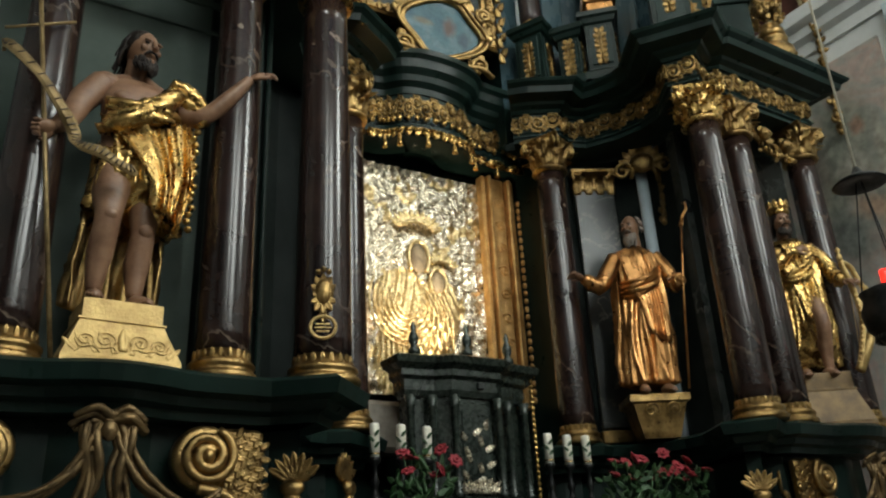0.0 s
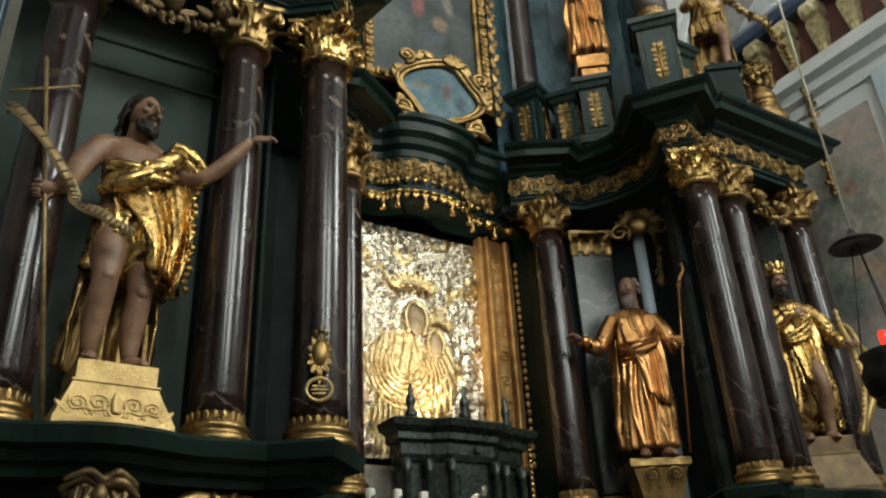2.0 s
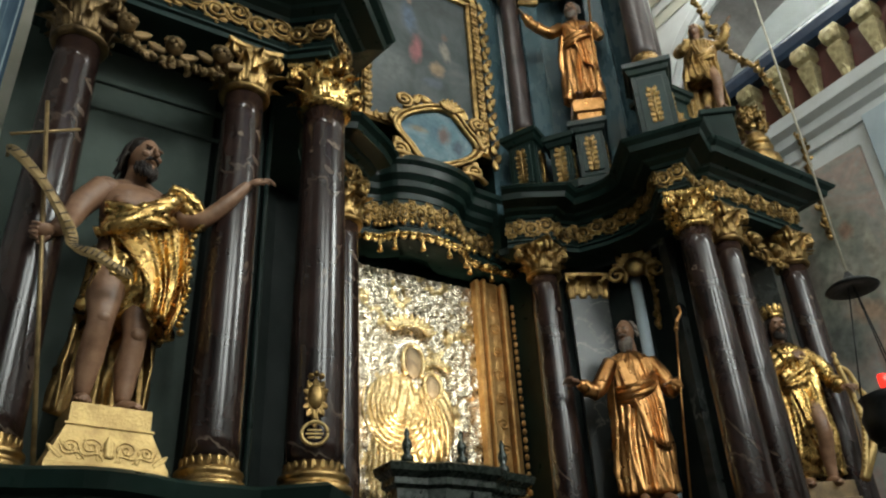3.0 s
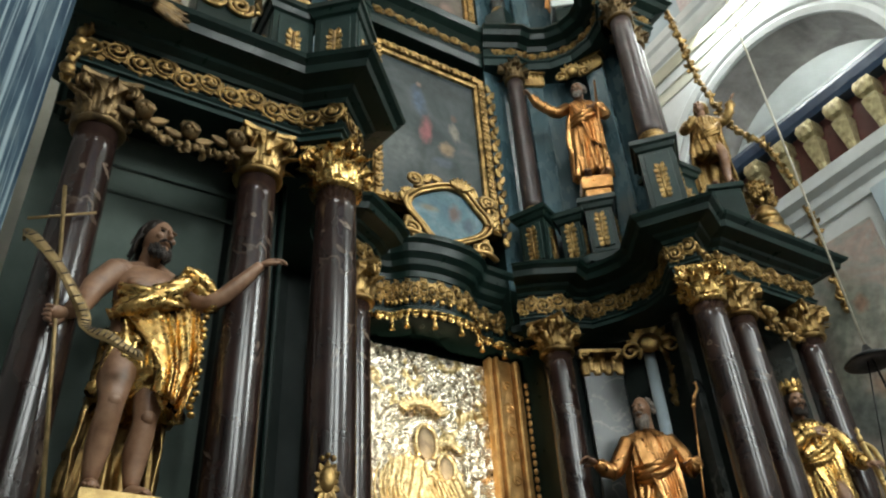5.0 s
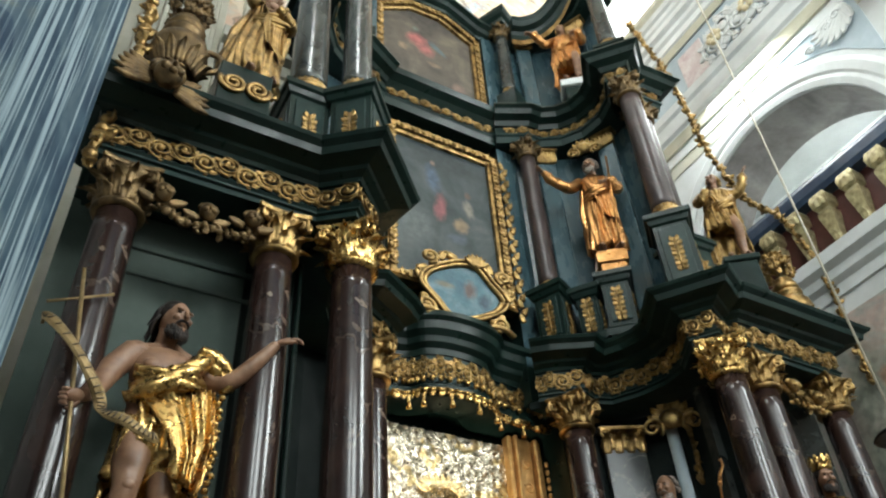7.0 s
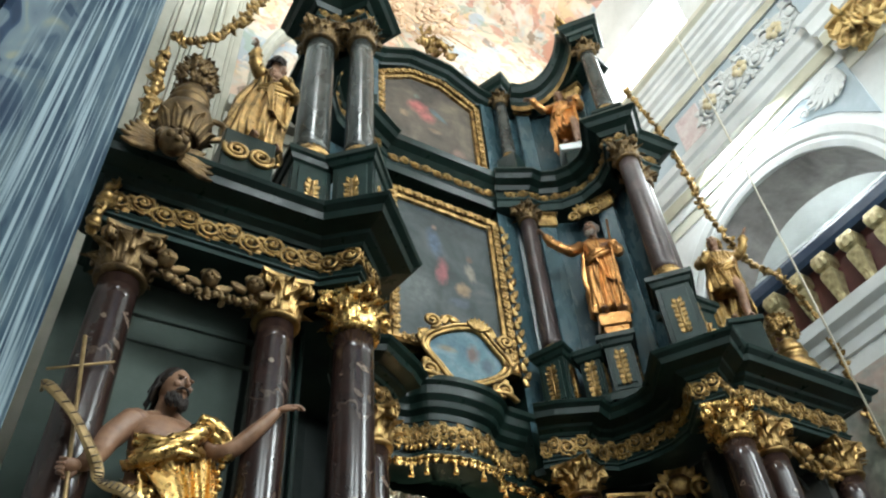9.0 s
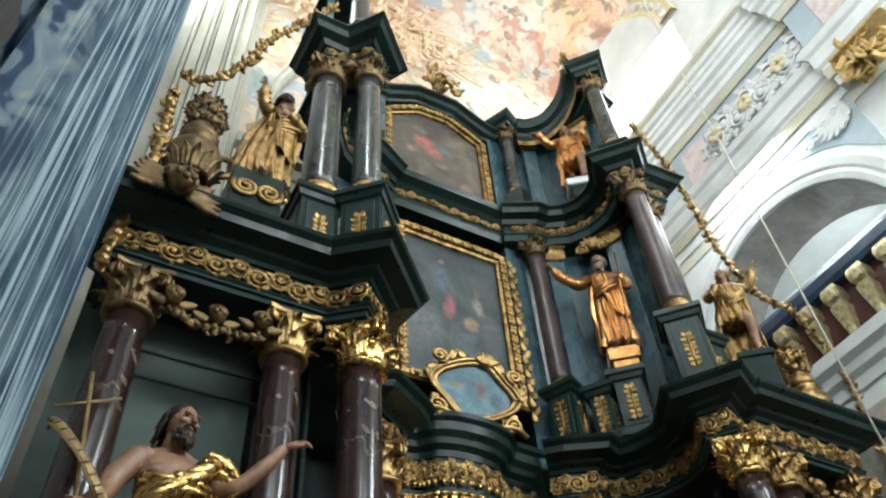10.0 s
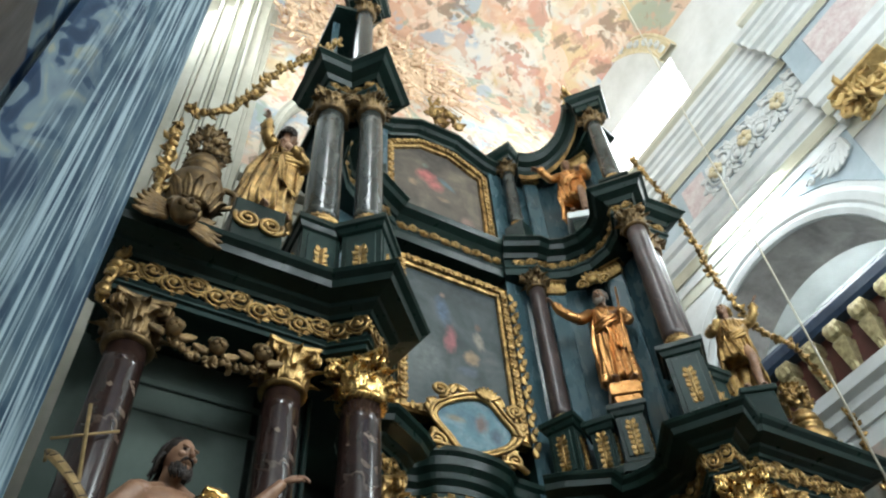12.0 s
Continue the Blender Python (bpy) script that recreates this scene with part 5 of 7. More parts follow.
def robed(right, left, beard=0.08, hairmat=2, bald=False, turn=0, tilt=-5, seed=1.0, hem=None, bare=False, wide=1.0, crown=False, extra=None, lean=0.0):
    """A standing figure about 1.95 high in a long gilded robe. right, left: arm joints from shoulder to wrist and a pose for the hand."""
    sh = Shape()
    l = lean
    robe(sh, [(1.60, l, 0.02, 0.07, 0.07, 0.0), (1.55, l, 0.02, 0.18 * wide, 0.11, 0.008), (1.42, l, 0.0, 0.225 * wide, 0.15, 0.018), (1.2, l * .8, 0.0, 0.215 * wide, 0.16, 0.028), (1.0, l * .5, 0.0, 0.225 * wide, 0.17, 0.034), (0.75, 0.2 * l, 0.0, 0.25 * wide, 0.19, 0.045), (0.4, 0, 0.0, 0.27 * wide, 0.20, 0.05), (0.12, 0, 0.0, 0.285 * wide, 0.21, 0.052)], 0, 13, seed, 110, 0.9, 6, hem)
    robe(sh, [(1.56, l, 0.03, 0.20 * wide, 0.13, 0.01), (1.3, l, 0.05, 0.27 * wide, 0.16, 0.03), (0.9, l * .5, 0.07, 0.31 * wide, 0.17, 0.045), (0.5, 0, 0.08, 0.33 * wide, 0.17, 0.05), (0.15, 0, 0.08, 0.34 * wide, 0.17, 0.05)], 0, 11, seed + 2, 70, 1.2, 6, None, 0, (-0.07, 0.57))
    cloth(sh, [(-0.20 * wide + l, -0.13, 1.46), (-0.14 + l, -0.19, 1.2), (-0.06, -0.22, 0.95), (0.0, -0.23, 0.62)], [(0.19 * wide + l, -0.11, 1.50), (0.23 * wide + l, -0.15, 1.25), (0.25 * wide, -0.18, 1.0), (0.24 * wide, -0.18, 0.5)], 6, 0.036, 0, 50, seed)
    bundle(sh, [(-0.22 * wide + l, -0.06, 1.10), (-0.08 + l, -0.18, 1.08), (0.10 + l, -0.19, 1.15), (0.23 * wide + l, -0.08, 1.28)], (0, -0.01, 0.15), 6, 0.027, 0, int(seed * 3) + 1)
    for joints, hp in (right, left):
        limb(sh, joints, [0.085, 0.09, 0.075, 0.07, 0.05], 0, 14)
        for q in (0.35, 0.55, 0.75):
            p = smooth_path(joints, 6)
            i = int(q * (len(p) - 1))
            sh.tube([p[i] + (p[i + 1] - p[i]).normalized().orthogonal() * 0.01, p[i + 1], p[i + 2 if i + 2 < len(p) else i + 1] + Vector((0, 0, -0.03))], [0.085, 0.092, 0.07], 10, 0)
        hand(sh, hp, 1, 1.1, 0.3, 0.4)
    head(sh, pose(l, -0.03, 1.80, tilt, 0, turn), hairmat, 1, beard, 1.05, not bald and not beard > 0.09, bald)
    foot(sh, -0.11, -0.12, -10)
    foot(sh, 0.11, -0.10, 12)
    if bare:
        limb(sh, [(0.12, -0.10, 0.85), (0.13, -0.22, 0.56), (0.13, -0.12, 0.32), (0.13, -0.10, 0.06)], [0.09, 0.075, 0.075, 0.04], 1, 14)
    if crown:
        c = pose(l, -0.02, 1.92, tilt, 0, turn)
        sh.lathe([(0.105, -0.02), (0.112, 0.0), (0.108, 0.035), (0.10, 0.04), (0.10, -0.02)], 24, 0, c)
        for i in range(9):
            leaf(sh, c @ pose(0, 0, 0.03, 0, 0, 40 * i) @ pose(0, -0.108, 0), 0.12, 0.07, 0.1)
    if extra:
        extra(sh)
    return sh


def crook(sh):
    sh.tube([(0.28, -0.25, 0.02), (0.38, -0.26, 1.0), (0.47, -0.26, 1.72)], 0.011, 8, 0)
    sh.tube([(0.47, -0.26, 1.72), (0.50, -0.26, 1.82), (0.55, -0.26, 1.90), (0.545, -0.26, 1.98), (0.52, -0.26, 1.96)], [0.02, 0.018, 0.015, 0.011, 0.007], 8, 0)
    sh.ball((0.47, -0.26, 1.72), 0.026, 0)


face = -38.0   # figures on this side turn towards the nave, where the camera stands
prophet = robed(([(-0.20, 0, 1.48), (-0.32, -0.06, 1.28), (-0.42, -0.14, 1.13), (-0.52, -0.2, 1.14), (-0.60, -0.24, 1.19)], pose(-0.60, -0.24, 1.19, 20, -20, 195)),
                ([(0.20, 0, 1.48), (0.30, -0.05, 1.28), (0.33, -0.12, 1.12), (0.36, -0.20, 1.12), (0.38, -0.26, 1.15)], pose(0.38, -0.26, 1.14, 60, 0, 120)), 0.12, 2, True, -40, 5, 1.3, None, False, 0.90, False, crook)
statue("prophet_statue", prophet, [WARMGOLD, SKIN, GREYHAIR], "gilded bearded prophet in a long robe, leaning on a staff", pose(1.93, 5.98, 3.30, 0, 0, face + 6) @ Matrix.Scale(1.06, 4))


def harp(sh):
    p = smooth_path([(0.34, -0.30, 0.02), (0.44, -0.30, 0.30), (0.50, -0.30, 0.62), (0.46, -0.30, 0.95), (0.42, -0.30, 1.18)], 6)
    sh.tube(p, 0.032, 8, 3, None, 0.6)
    sh.tube([(0.36, -0.28, 0.02), (0.56, -0.20, 0.35), (0.74, -0.14, 0.80)], [0.05, 0.045, 0.03], 8, 3)
    sh.tube(smooth_path([(0.42, -0.30, 1.18), (0.52, -0.26, 1.12), (0.60, -0.22, 0.92), (0.74, -0.14, 0.82)], 5), 0.028, 8, 3)
    for i in range(14):
        q = p[2 + i]
        sh.ball((q.x - 0.02, q.y - 0.03, q.z), 0.016, 3, 6)
    sh.lathe([(0.012, 1.18), (0.03, 1.2), (0.03, 1.24), (0.012, 1.28), (0.03, 1.31), (0.004, 1.35)], 10, 3, pose(0.42, -0.30, 0))
    for i in range(7):
        t = i / 6
        sh.tube([(0.40 + 0.22 * t, -0.27 + 0.08 * t, 0.16 + 0.34 * t), (0.47 + 0.22 * t, -0.29 + 0.1 * t, 1.10 - 0.2 * t)], 0.003, 5, 3)


king = robed(([(-0.20, 0, 1.48), (-0.31, -0.06, 1.28), (-0.24, -0.20, 1.22), (-0.10, -0.24, 1.32), (0.02, -0.22, 1.38)], pose(0.02, -0.22, 1.38, 70, -20, 10)),
             ([(0.20, 0, 1.48), (0.33, -0.04, 1.30), (0.38, -0.10, 1.12), (0.40, -0.20, 1.02), (0.42, -0.28, 0.98)], pose(0.42, -0.28, 0.98, 30, 20, -60)), 0.07, 2, False, 8, 5, 2.1,
             lambda a: 0.5 * max(0, math.cos(a - 5.2)) ** 2, True, 1.0, True, harp)
statue("king_statue", king, [GOLD, SKIN, HAIR, PALEGOLD], "gilded king with a spiked crown and a harp", pose(3.36, 5.06, 3.38, 0, 0, face - 2))


def bare_staff(sh):
    sh.tube([(0.10, -0.30, 0.02), (0.17, -0.28, 1.0), (0.23, -0.25, 1.75)], 0.016, 8, 0)


bishop = robed(([(-0.20, 0, 1.48), (-0.36, -0.06, 1.34), (-0.50, -0.12, 1.36), (-0.66, -0.16, 1.48), (-0.72, -0.18, 1.60)], pose(-0.72, -0.18, 1.60, 0, -60, 180)),
               ([(0.20, 0, 1.48), (0.31, -0.06, 1.28), (0.28, -0.16, 1.14), (0.22, -0.24, 1.2), (0.18, -0.27, 1.26)], pose(0.18, -0.27, 1.24, 60, 0, 150)), 0.10, 2, False, -25, 2, 3.7, None, False, 0.86, False, bare_staff)
statue("upper_saint_statue", bishop, [WARMGOLD, SKIN, GREYHAIR], "gilded saint with a raised arm and a staff", pose(2.0, 6.0, 8.56, 0, 0, face + 4) @ Matrix.Scale(0.97, 4))
youth = robed(([(-0.20, 0, 1.48), (-0.36, -0.06, 1.36), (-0.46, -0.14, 1.40), (-0.54, -0.2, 1.50), (-0.58, -0.22, 1.56)], pose(-0.58, -0.22, 1.56, 0, -30, 180)),
              ([(0.20, 0, 1.48), (0.33, -0.02, 1.34), (0.36, -0.10, 1.26), (0.30, -0.22, 1.34), (0.26, -0.26, 1.40)], pose(0.26, -0.26, 1.40, 40, -20, 140)), 0, 2, False, -20, 3, 5.2, lambda a: 0.35, True, 0.95)
statue("top_saint_statue", youth, [WARMGOLD, SKIN, OLDGOLD], "small gilded youthful saint on a white base", pose(2.10, 5.98, 12.28, 0, 0, face) @ Matrix.Scale(0.88, 4))


def angel(seed, turn, sgn):
    return robed(([(-0.20, 0, 1.48), (-0.30, -0.08, 1.30), (-0.28, -0.20, 1.22), (-0.20, -0.28, 1.30), (-0.16, -0.3, 1.36)], pose(-0.16, -0.30, 1.36, 20, -30, 90)),
                 ([(0.20, 0, 1.48), (0.36, -0.04, 1.42), (0.46, -0.12, 1.50), (0.50, -0.18, 1.62), (0.52, -0.2, 1.70)], pose(0.52, -0.2, 1.70, 0, -70, 0)), 0, 2, False, turn, -8, seed,
                 lambda a: 0.42, True, 0.95, False, None, 0.06)


statue("angel_statue", angel(6.4, -30, 1), [OLDGOLD, SKIN, OLDGOLD], "gilded angel in a short pleated tunic", pose(3.22, 5.02, 8.12, 0, 0, face) @ Matrix.Scale(0.84, 4))
mourner = robed(([(-0.02, 0, 1.46), (-0.12, -0.04, 1.46), (-0.20, -0.08, 1.52), (-0.23, -0.10, 1.64), (-0.22, -0.11, 1.76)], pose(-0.22, -0.11, 1.76, 0, -80, 180)),
                ([(0.20, 0, 1.48), (0.31, -0.06, 1.28), (0.28, -0.18, 1.16), (0.16, -0.26, 1.18), (0.06, -0.28, 1.22)], pose(0.06, -0.28, 1.22, 60, 0, 170)), 0, 2, False, 120, 10, 4.4, None, False, 1.05, False, None, 0.12)
statue("mourning_angel_statue", mourner, [OLDGOLD, SKIN, HAIR], "gilded dark-haired angel turning away, one arm raised", pose(-3.33, 5.02, 7.97, 0, 0, 12) @ Matrix.Scale(0.93, 4))


def flared_plinth(w0, w1, h, d0, d1):
    sh = Shape()
    rows = []
    for t, k in ((0, 1.0), (0.10, 1.0), (0.11, 0.985), (0.5, 0.60), (0.66, 0.46), (0.67, 0.52), (0.70, 0.52), (0.71, 0.4), (0.98, 0.4), (1.0, 0.38)):
        q = (k - 0.38) / 0.62
        w, d = w1 + (w0 - w1) * q, d1 + (d0 - d1) * q
        rows.append([(-w / 2, -d / 2, h * t), (w / 2, -d / 2, h * t), (w / 2, d / 2, h * t), (-w / 2, d / 2, h * t)])
    sh.grid(rows, 0, False, True, cap=True)
    return sh


def put_plinth(at, sh, label, orn=None, gilt=None):
    ob = thing("statue_plinth", label, "plinth", at)
    body = part("body", sh, gilt or PALEGOLD, ob)
    if orn:
        part("relief", orn, gilt or PALEGOLD, body)


def carved_block():
    sh = Shape().box((0, 0, 0.05), (0.30, 0.26, 0.10)).box((0, 0, 0.16), (0.34, 0.30, 0.14)).box((0, 0, 0.32), (0.42, 0.36, 0.18)).box((0, 0, 0.43), (0.38, 0.32, 0.05))
    for turn, w in ((0, 0.15), (-90, 0.17), (90, 0.17)):
        for k in range(4):
            leaf(sh, pose(0, 0, 0, 0, 0, turn) @ pose(-0.12 + 0.08 * k, -w, 0.02, -8, 0, 0), 0.20, 0.09, 0.4)
    return sh


orn = Shape()
tilt = pose(0, -0.268, 0.15, -21, 0, 0)
for s in (-1, 1):
    for k in range(2):
        sp = spiral(1.5, 0.01, 0.06 - 0.012 * k, 22, 0.4, s)
        orn.tube([(s * (0.10 + 0.11 * k) + x, 0.004, -0.01 * k + z) for x, y, z in sp], 0.0045, 6, at=tilt)
        orn.tube(smooth_path([(s * (0.03 + 0.10 * k), 0.004, -0.09), (s * (0.06 + 0.11 * k), 0.002, -0.05), (s * (0.14 + 0.10 * k), 0.003, -0.06), (s * (0.17 + 0.1 * k), 0.004, 0.0)], 5), 0.004, 6, at=tilt)
for k in range(11):
    leaf(orn, tilt @ pose(-0.25 + 0.05 * k, 0.012, -0.09 + 0.03 * (k % 2), 0, -44 + 9 * k, 0), 0.13, 0.05, 0.15)
leaf(orn, tilt @ pose(0, 0, -0.07), 0.17, 0.07, 0.2)
put_plinth(pose(-3.55, 5.14, LEDGE, 0, 0, 3), flared_plinth(0.68, 0.46, 0.42, 0.60, 0.40), "flared pale gilded plinth carved with scrolls", orn)
inv = Shape().grid([[(-w, -w * 0.8, z), (w, -w * 0.8, z), (w, w * 0.8, z), (-w, w * 0.8, z)] for w, z in ((0.18, 0), (0.20, 0.06), (0.27, 0.34), (0.31, 0.36), (0.31, 0.43), (0.28, 0.44))], 0, False, True, cap=True)
io = Shape()
for s in (-1, 1):
    io.tube([(s * 0.12 + x, -0.005, 0.27 + z) for x, y, z in spiral(1.5, 0.01, 0.08, 22, 0.4, s)], 0.012, 6, at=pose(0, -0.215, 0, 14, 0, 0))
put_plinth(pose(1.93, 6.0, LEDGE, 0, 0, face + 8), inv, "gilded console plinth narrowing downwards", io, OLDGOLD)
put_plinth(pose(3.40, 5.06, LEDGE, 0, 0, face), flared_plinth(0.74, 0.5, 0.56, 0.6, 0.44), "flared dull tan plinth under the king", None, TAN)
put_plinth(pose(1.98, 6.0, 8.104, 0, 0, face), carved_block(), "small square gilded plinth carved with leaves", None, WARMGOLD)
put_plinth(pose(3.22, 5.02, CORN, 0, 0, face), Shape().box((0, 0, 0.46), (0.38, 0.36, 0.92)).box((0, 0, 0.06), (0.46, 0.44, 0.12)).box((0, 0, 0.955), (0.46, 0.44, 0.09)), "black lacquered plinth under the angel", None, BLACK)
wp = thing("white_plinth", "small white plinth under the top statue", "plinth", pose(2.10, 5.98, T2C, 0, 0, face))
part("body", Shape().box((0, 0, 0.15), (0.34, 0.30, 0.30)), BLACK, wp)
part("slab", Shape().box((0, 0, 0.38), (0.46, 0.40, 0.16)), WHITE, wp, "white slab")
bp = thing("scroll_plinth", "black plinth with a gilded double scroll", "plinth", pose(-3.42, 5.0, CORN))
part("body", Shape().box((0, 0, 0.425), (0.50, 0.42, 0.85)), BLACK, bp)
sc = Shape()
for s in (-1, 1):
    sc.tube([(s * 0.115 + x, -0.225, 0.55 + z) for x, y, z in spiral(2.0, 0.02, 0.125, 30, 0.4, s)], 0.026, 8)
part("scroll", sc, OLDGOLD, bp)

# ---- centre of the altar: icon, canopy, paintings ----
def icon_relief():
    """Chased silver cover with a crowned mother and child as plain raised shapes."""
    sh = Shape()
    nx, nz, w, z0, z1 = 96, 140, 0.87, 3.46, 6.2
    pts, col = [], {}

    def inside(x, z, cx, cz, rx, rz):
        return ((x - cx) / rx) ** 2 + ((z - cz) / rz) ** 2

    for k in range(nz + 1):
        row = []
        for i in range(nx + 1):
            x, z = -w + 2 * w * i / nx, z0 + (z1 - z0) * k / nz
            h = 0.027 * (1 - abs(noise.noise((x * 9, z * 9, 1.0))) * 2.6) + 0.010 * noise.noise((x * 24, z * 24, 5.0))
            robe_d = min(inside(x, z, -0.24, 4.48, 0.36, 0.42), inside(x, z, -0.10, 3.85, 0.50, 0.62), inside(x, z, -0.04, 5.02, 0.25, 0.34))
            child = inside(x, z, 0.22, 4.42, 0.27, 0.44)
            if robe_d < 1:
                h = 0.035 + 0.05 * (1 - robe_d) + 0.018 * ridge(26 * (x + 0.35 * (z - 4.2) * (1 if x > -0.1 else -0.7)))
            if child < 1:
                h = 0.07 + 0.05 * (1 - child) + 0.016 * ridge(30 * (x - 0.3 + 0.5 * (z - 4.3)))
            for cx, cz, r in ((-0.04, 5.08, 0.30), (0.25, 4.80, 0.20)):
                d = math.hypot(x - cx, z - cz)
                if d < r:
                    h = max(h, 0.06 + 0.012 * math.cos(26 * math.atan2(z - cz, x - cx)))
            row.append((x, -h, z))
        pts.append(row)
    sh.grid(pts, 0, True)
    for n, f in enumerate(sh.f):
        x = sum(sh.v[i][0] for i in f) / 4
        z = sum(sh.v[i][2] for i in f) / 4
        g = min(inside(x, z, -0.24, 4.48, 0.36, 0.42), inside(x, z, -0.10, 3.85, 0.50, 0.62), inside(x, z, 0.22, 4.42, 0.27, 0.44)) < 1
        g = g or (0.22 < noise.noise((x * 3.2, z * 3.2, 9.0)) and noise.noise((x * 7, z * 7, 2.0)) > 0.0)
        sh.m[n] = 1 if g else 0
    return sh


icon = thing("icon", "crowned icon in a chased silver and gilt cover", "icon", pose(0, 7.44, 0))
part("silver_cover", icon_relief(), [SILVER, GILTSILVER], icon)
for cx, cz, r in ((-0.05, 5.38, 0.20), (0.25, 4.97, 0.14)):
    crowns = Shape()
    for i in range(11):
        a = radians(-70 + 14 * i)
        leaf(crowns, Matrix.Translation((cx + r * math.sin(a), -0.10, cz + r * 0.5 * math.cos(a))) @ pose(0, 0, 0, 0, math.degrees(a), 0), r * 0.9, r * 0.42, 0.15)
    crowns.tube([(cx + r * math.sin(radians(b)), -0.12, cz + 0.5 * r * math.cos(radians(b))) for b in range(-75, 76, 10)], 0.022, 8)
    part("crown", crowns, GILTSILVER, icon, "gilt spiked crown")
for cx, cz, rx, rz in ((-0.054, 5.03, 0.11, 0.18), (0.19, 4.775, 0.09, 0.13)):
    hood = [(cx + 1.22 * rx * math.sin(a), -0.11, cz + 1.18 * rz * math.cos(a)) for a in np.linspace(-2.4, 2.4, 25)]
    part("hood", Shape().tube(hood, 0.026, 8), GILTSILVER, icon)
    part("face_field", Shape().ball((cx, -0.10, cz), (rx, 0.05, rz), n=20), FLESHP, icon, "plain painted oval")
folds = Shape()
for i in range(8):
    folds.tube(smooth_path([(-0.52 + 0.062 * i, -0.08, 4.12 - 0.015 * i), (-0.55 + 0.066 * i, -0.11, 3.8), (-0.58 + 0.07 * i, -0.09, 3.50)], 5), 0.018, 6)
for i in range(7):
    a = 0.12 + 0.055 * i
    folds.tube([(-0.24 + a * math.cos(q), -0.13 + 0.05 * a, 4.48 + 1.1 * a * math.sin(q)) for q in np.linspace(radians(150), radians(345), 16)], 0.014, 6)
for i in range(5):
    folds.tube(smooth_path([(0.02 + 0.05 * i, -0.11, 4.62), (0.08 + 0.06 * i, -0.15, 4.35), (0.02 + 0.08 * i, -0.11, 3.95)], 5), 0.016, 6)
part("robe_folds", folds, GILTSILVER, icon)
for s in (-1, 1):
    iframe, bead = Shape(), Shape()
    for x, w, y in ((0.90, 0.06, -0.12), (0.97, 0.05, -0.17), (1.12, 0.20, -0.10), (1.27, 0.07, -0.16), (1.345, 0.05, -0.10)):
        iframe.box((s * x, y + 0.05, 4.85), (w, 0.14, 2.9), 0, None, 0.02)
    for i in range(26):
        bead.ball((s * 1.40, -0.14, 3.5 + 0.1 * i), (0.030, 0.03, 0.042), 0, 8)
    for i in range(9):
        bead.tube([(s * 1.12 + x, -0.13, 3.55 + 0.30 * i + z) for x, y, z in spiral(1.4, 0.01, 0.075, 18, 0.3, s if i % 2 else -s)], 0.014, 6)
        leaf(bead, pose(s * 1.12, -0.11, 3.60 + 0.30 * i), 0.18, 0.09, 0.3)
    side_frame = part("frame", iframe, FRAMEGOLD, icon, "broad gilded frame")
    part("frame_carving", bead, FRAMEGOLD, side_frame)
part("plinth_stone", Shape().box((-0.62, 7.19, 3.05), (0.7, 0.4, 0.5), bevel=0.05), LINEN, altar, "pale stone block under the icon")

# canopy over the icon, bulging forward in the middle
CAN = [(-1.42, 7.18), (-0.80, 7.16), (-0.60, 7.13), (-0.50, 7.06), (-0.40, 6.96), (-0.22, 6.90), (0, 6.88), (0.22, 6.90), (0.40, 6.96), (0.50, 7.06), (0.60, 7.13), (0.80, 7.16), (1.42, 7.18)]
can = thing("canopy", "black bulging canopy with gilded frieze and tasselled valance", "canopy", Matrix())
CAN = [(p.x, p.y) for p in smooth_path([Vector((*q, 0)) for q in CAN], 4)]
part("cornice", Shape().run(CAN, [(-0.5, 6.90), (0.02, 6.90), (0.03, 6.98), (0.10, 7.03), (0.12, 7.10), (0.19, 7.16), (0.21, 7.26), (0.26, 7.30), (0.25, 7.38), (0.18, 7.42), (-0.5, 7.42)]), BLACK, can)
part("frieze_band", Shape().run(CAN, [(-0.4, 6.52), (0.0, 6.52), (0.0, 6.896), (-0.4, 6.896)]), GREEN, can)
part("soffit", Shape().run(CAN, [(-0.4, 6.36), (-0.02, 6.36), (0.05, 6.39), (0.05, 6.48), (0.0, 6.516), (-0.4, 6.516)]), BLACK, can)
cu = scroll_unit(0.30, 0.28, 0.015)
part("scrollwork", along(CAN[::4], cu, 0.30, 6.72, 0.02), OLDGOLD, can)
dense = [Vector((*p, 0)) for p in CAN[::2]]
for i in range(len(dense) - 1):
    a, b = dense[i], dense[i + 1]
    e = (b - a).normalized()
    at = Matrix.Translation((a + b) / 2) @ Matrix.Rotation(math.atan2(e.y, e.x), 4, "Z")
    val = Shape()
    leaf(val, at @ pose(0, -0.07, 6.40, 0, 180, 0), 0.10, (b - a).length * 1.05, 0.2)
    val.tube([(-0.06, -0.08, 6.40), (0, -0.09, 6.38), (0.06, -0.08, 6.40)], 0.022, 6, 0, at)
    part("scallop", val, GOLD, can, "gilded valance scallop" if i == 0 else "")
    part("bead", Shape().ball((0, -0.06, 6.55), (0.035, 0.03, 0.045), 0, 8, at), GOLD, can)
    if i % 3 == 1:
        tas = Shape().lathe([(0.008, 0.0), (0.02, -0.02), (0.024, -0.04), (0.014, -0.05), (0.022, -0.07), (0.036, -0.15), (0.03, -0.155)], 10, 0, at @ pose(0, -0.08, 6.33))
        part("tassel", tas, GOLD, can)

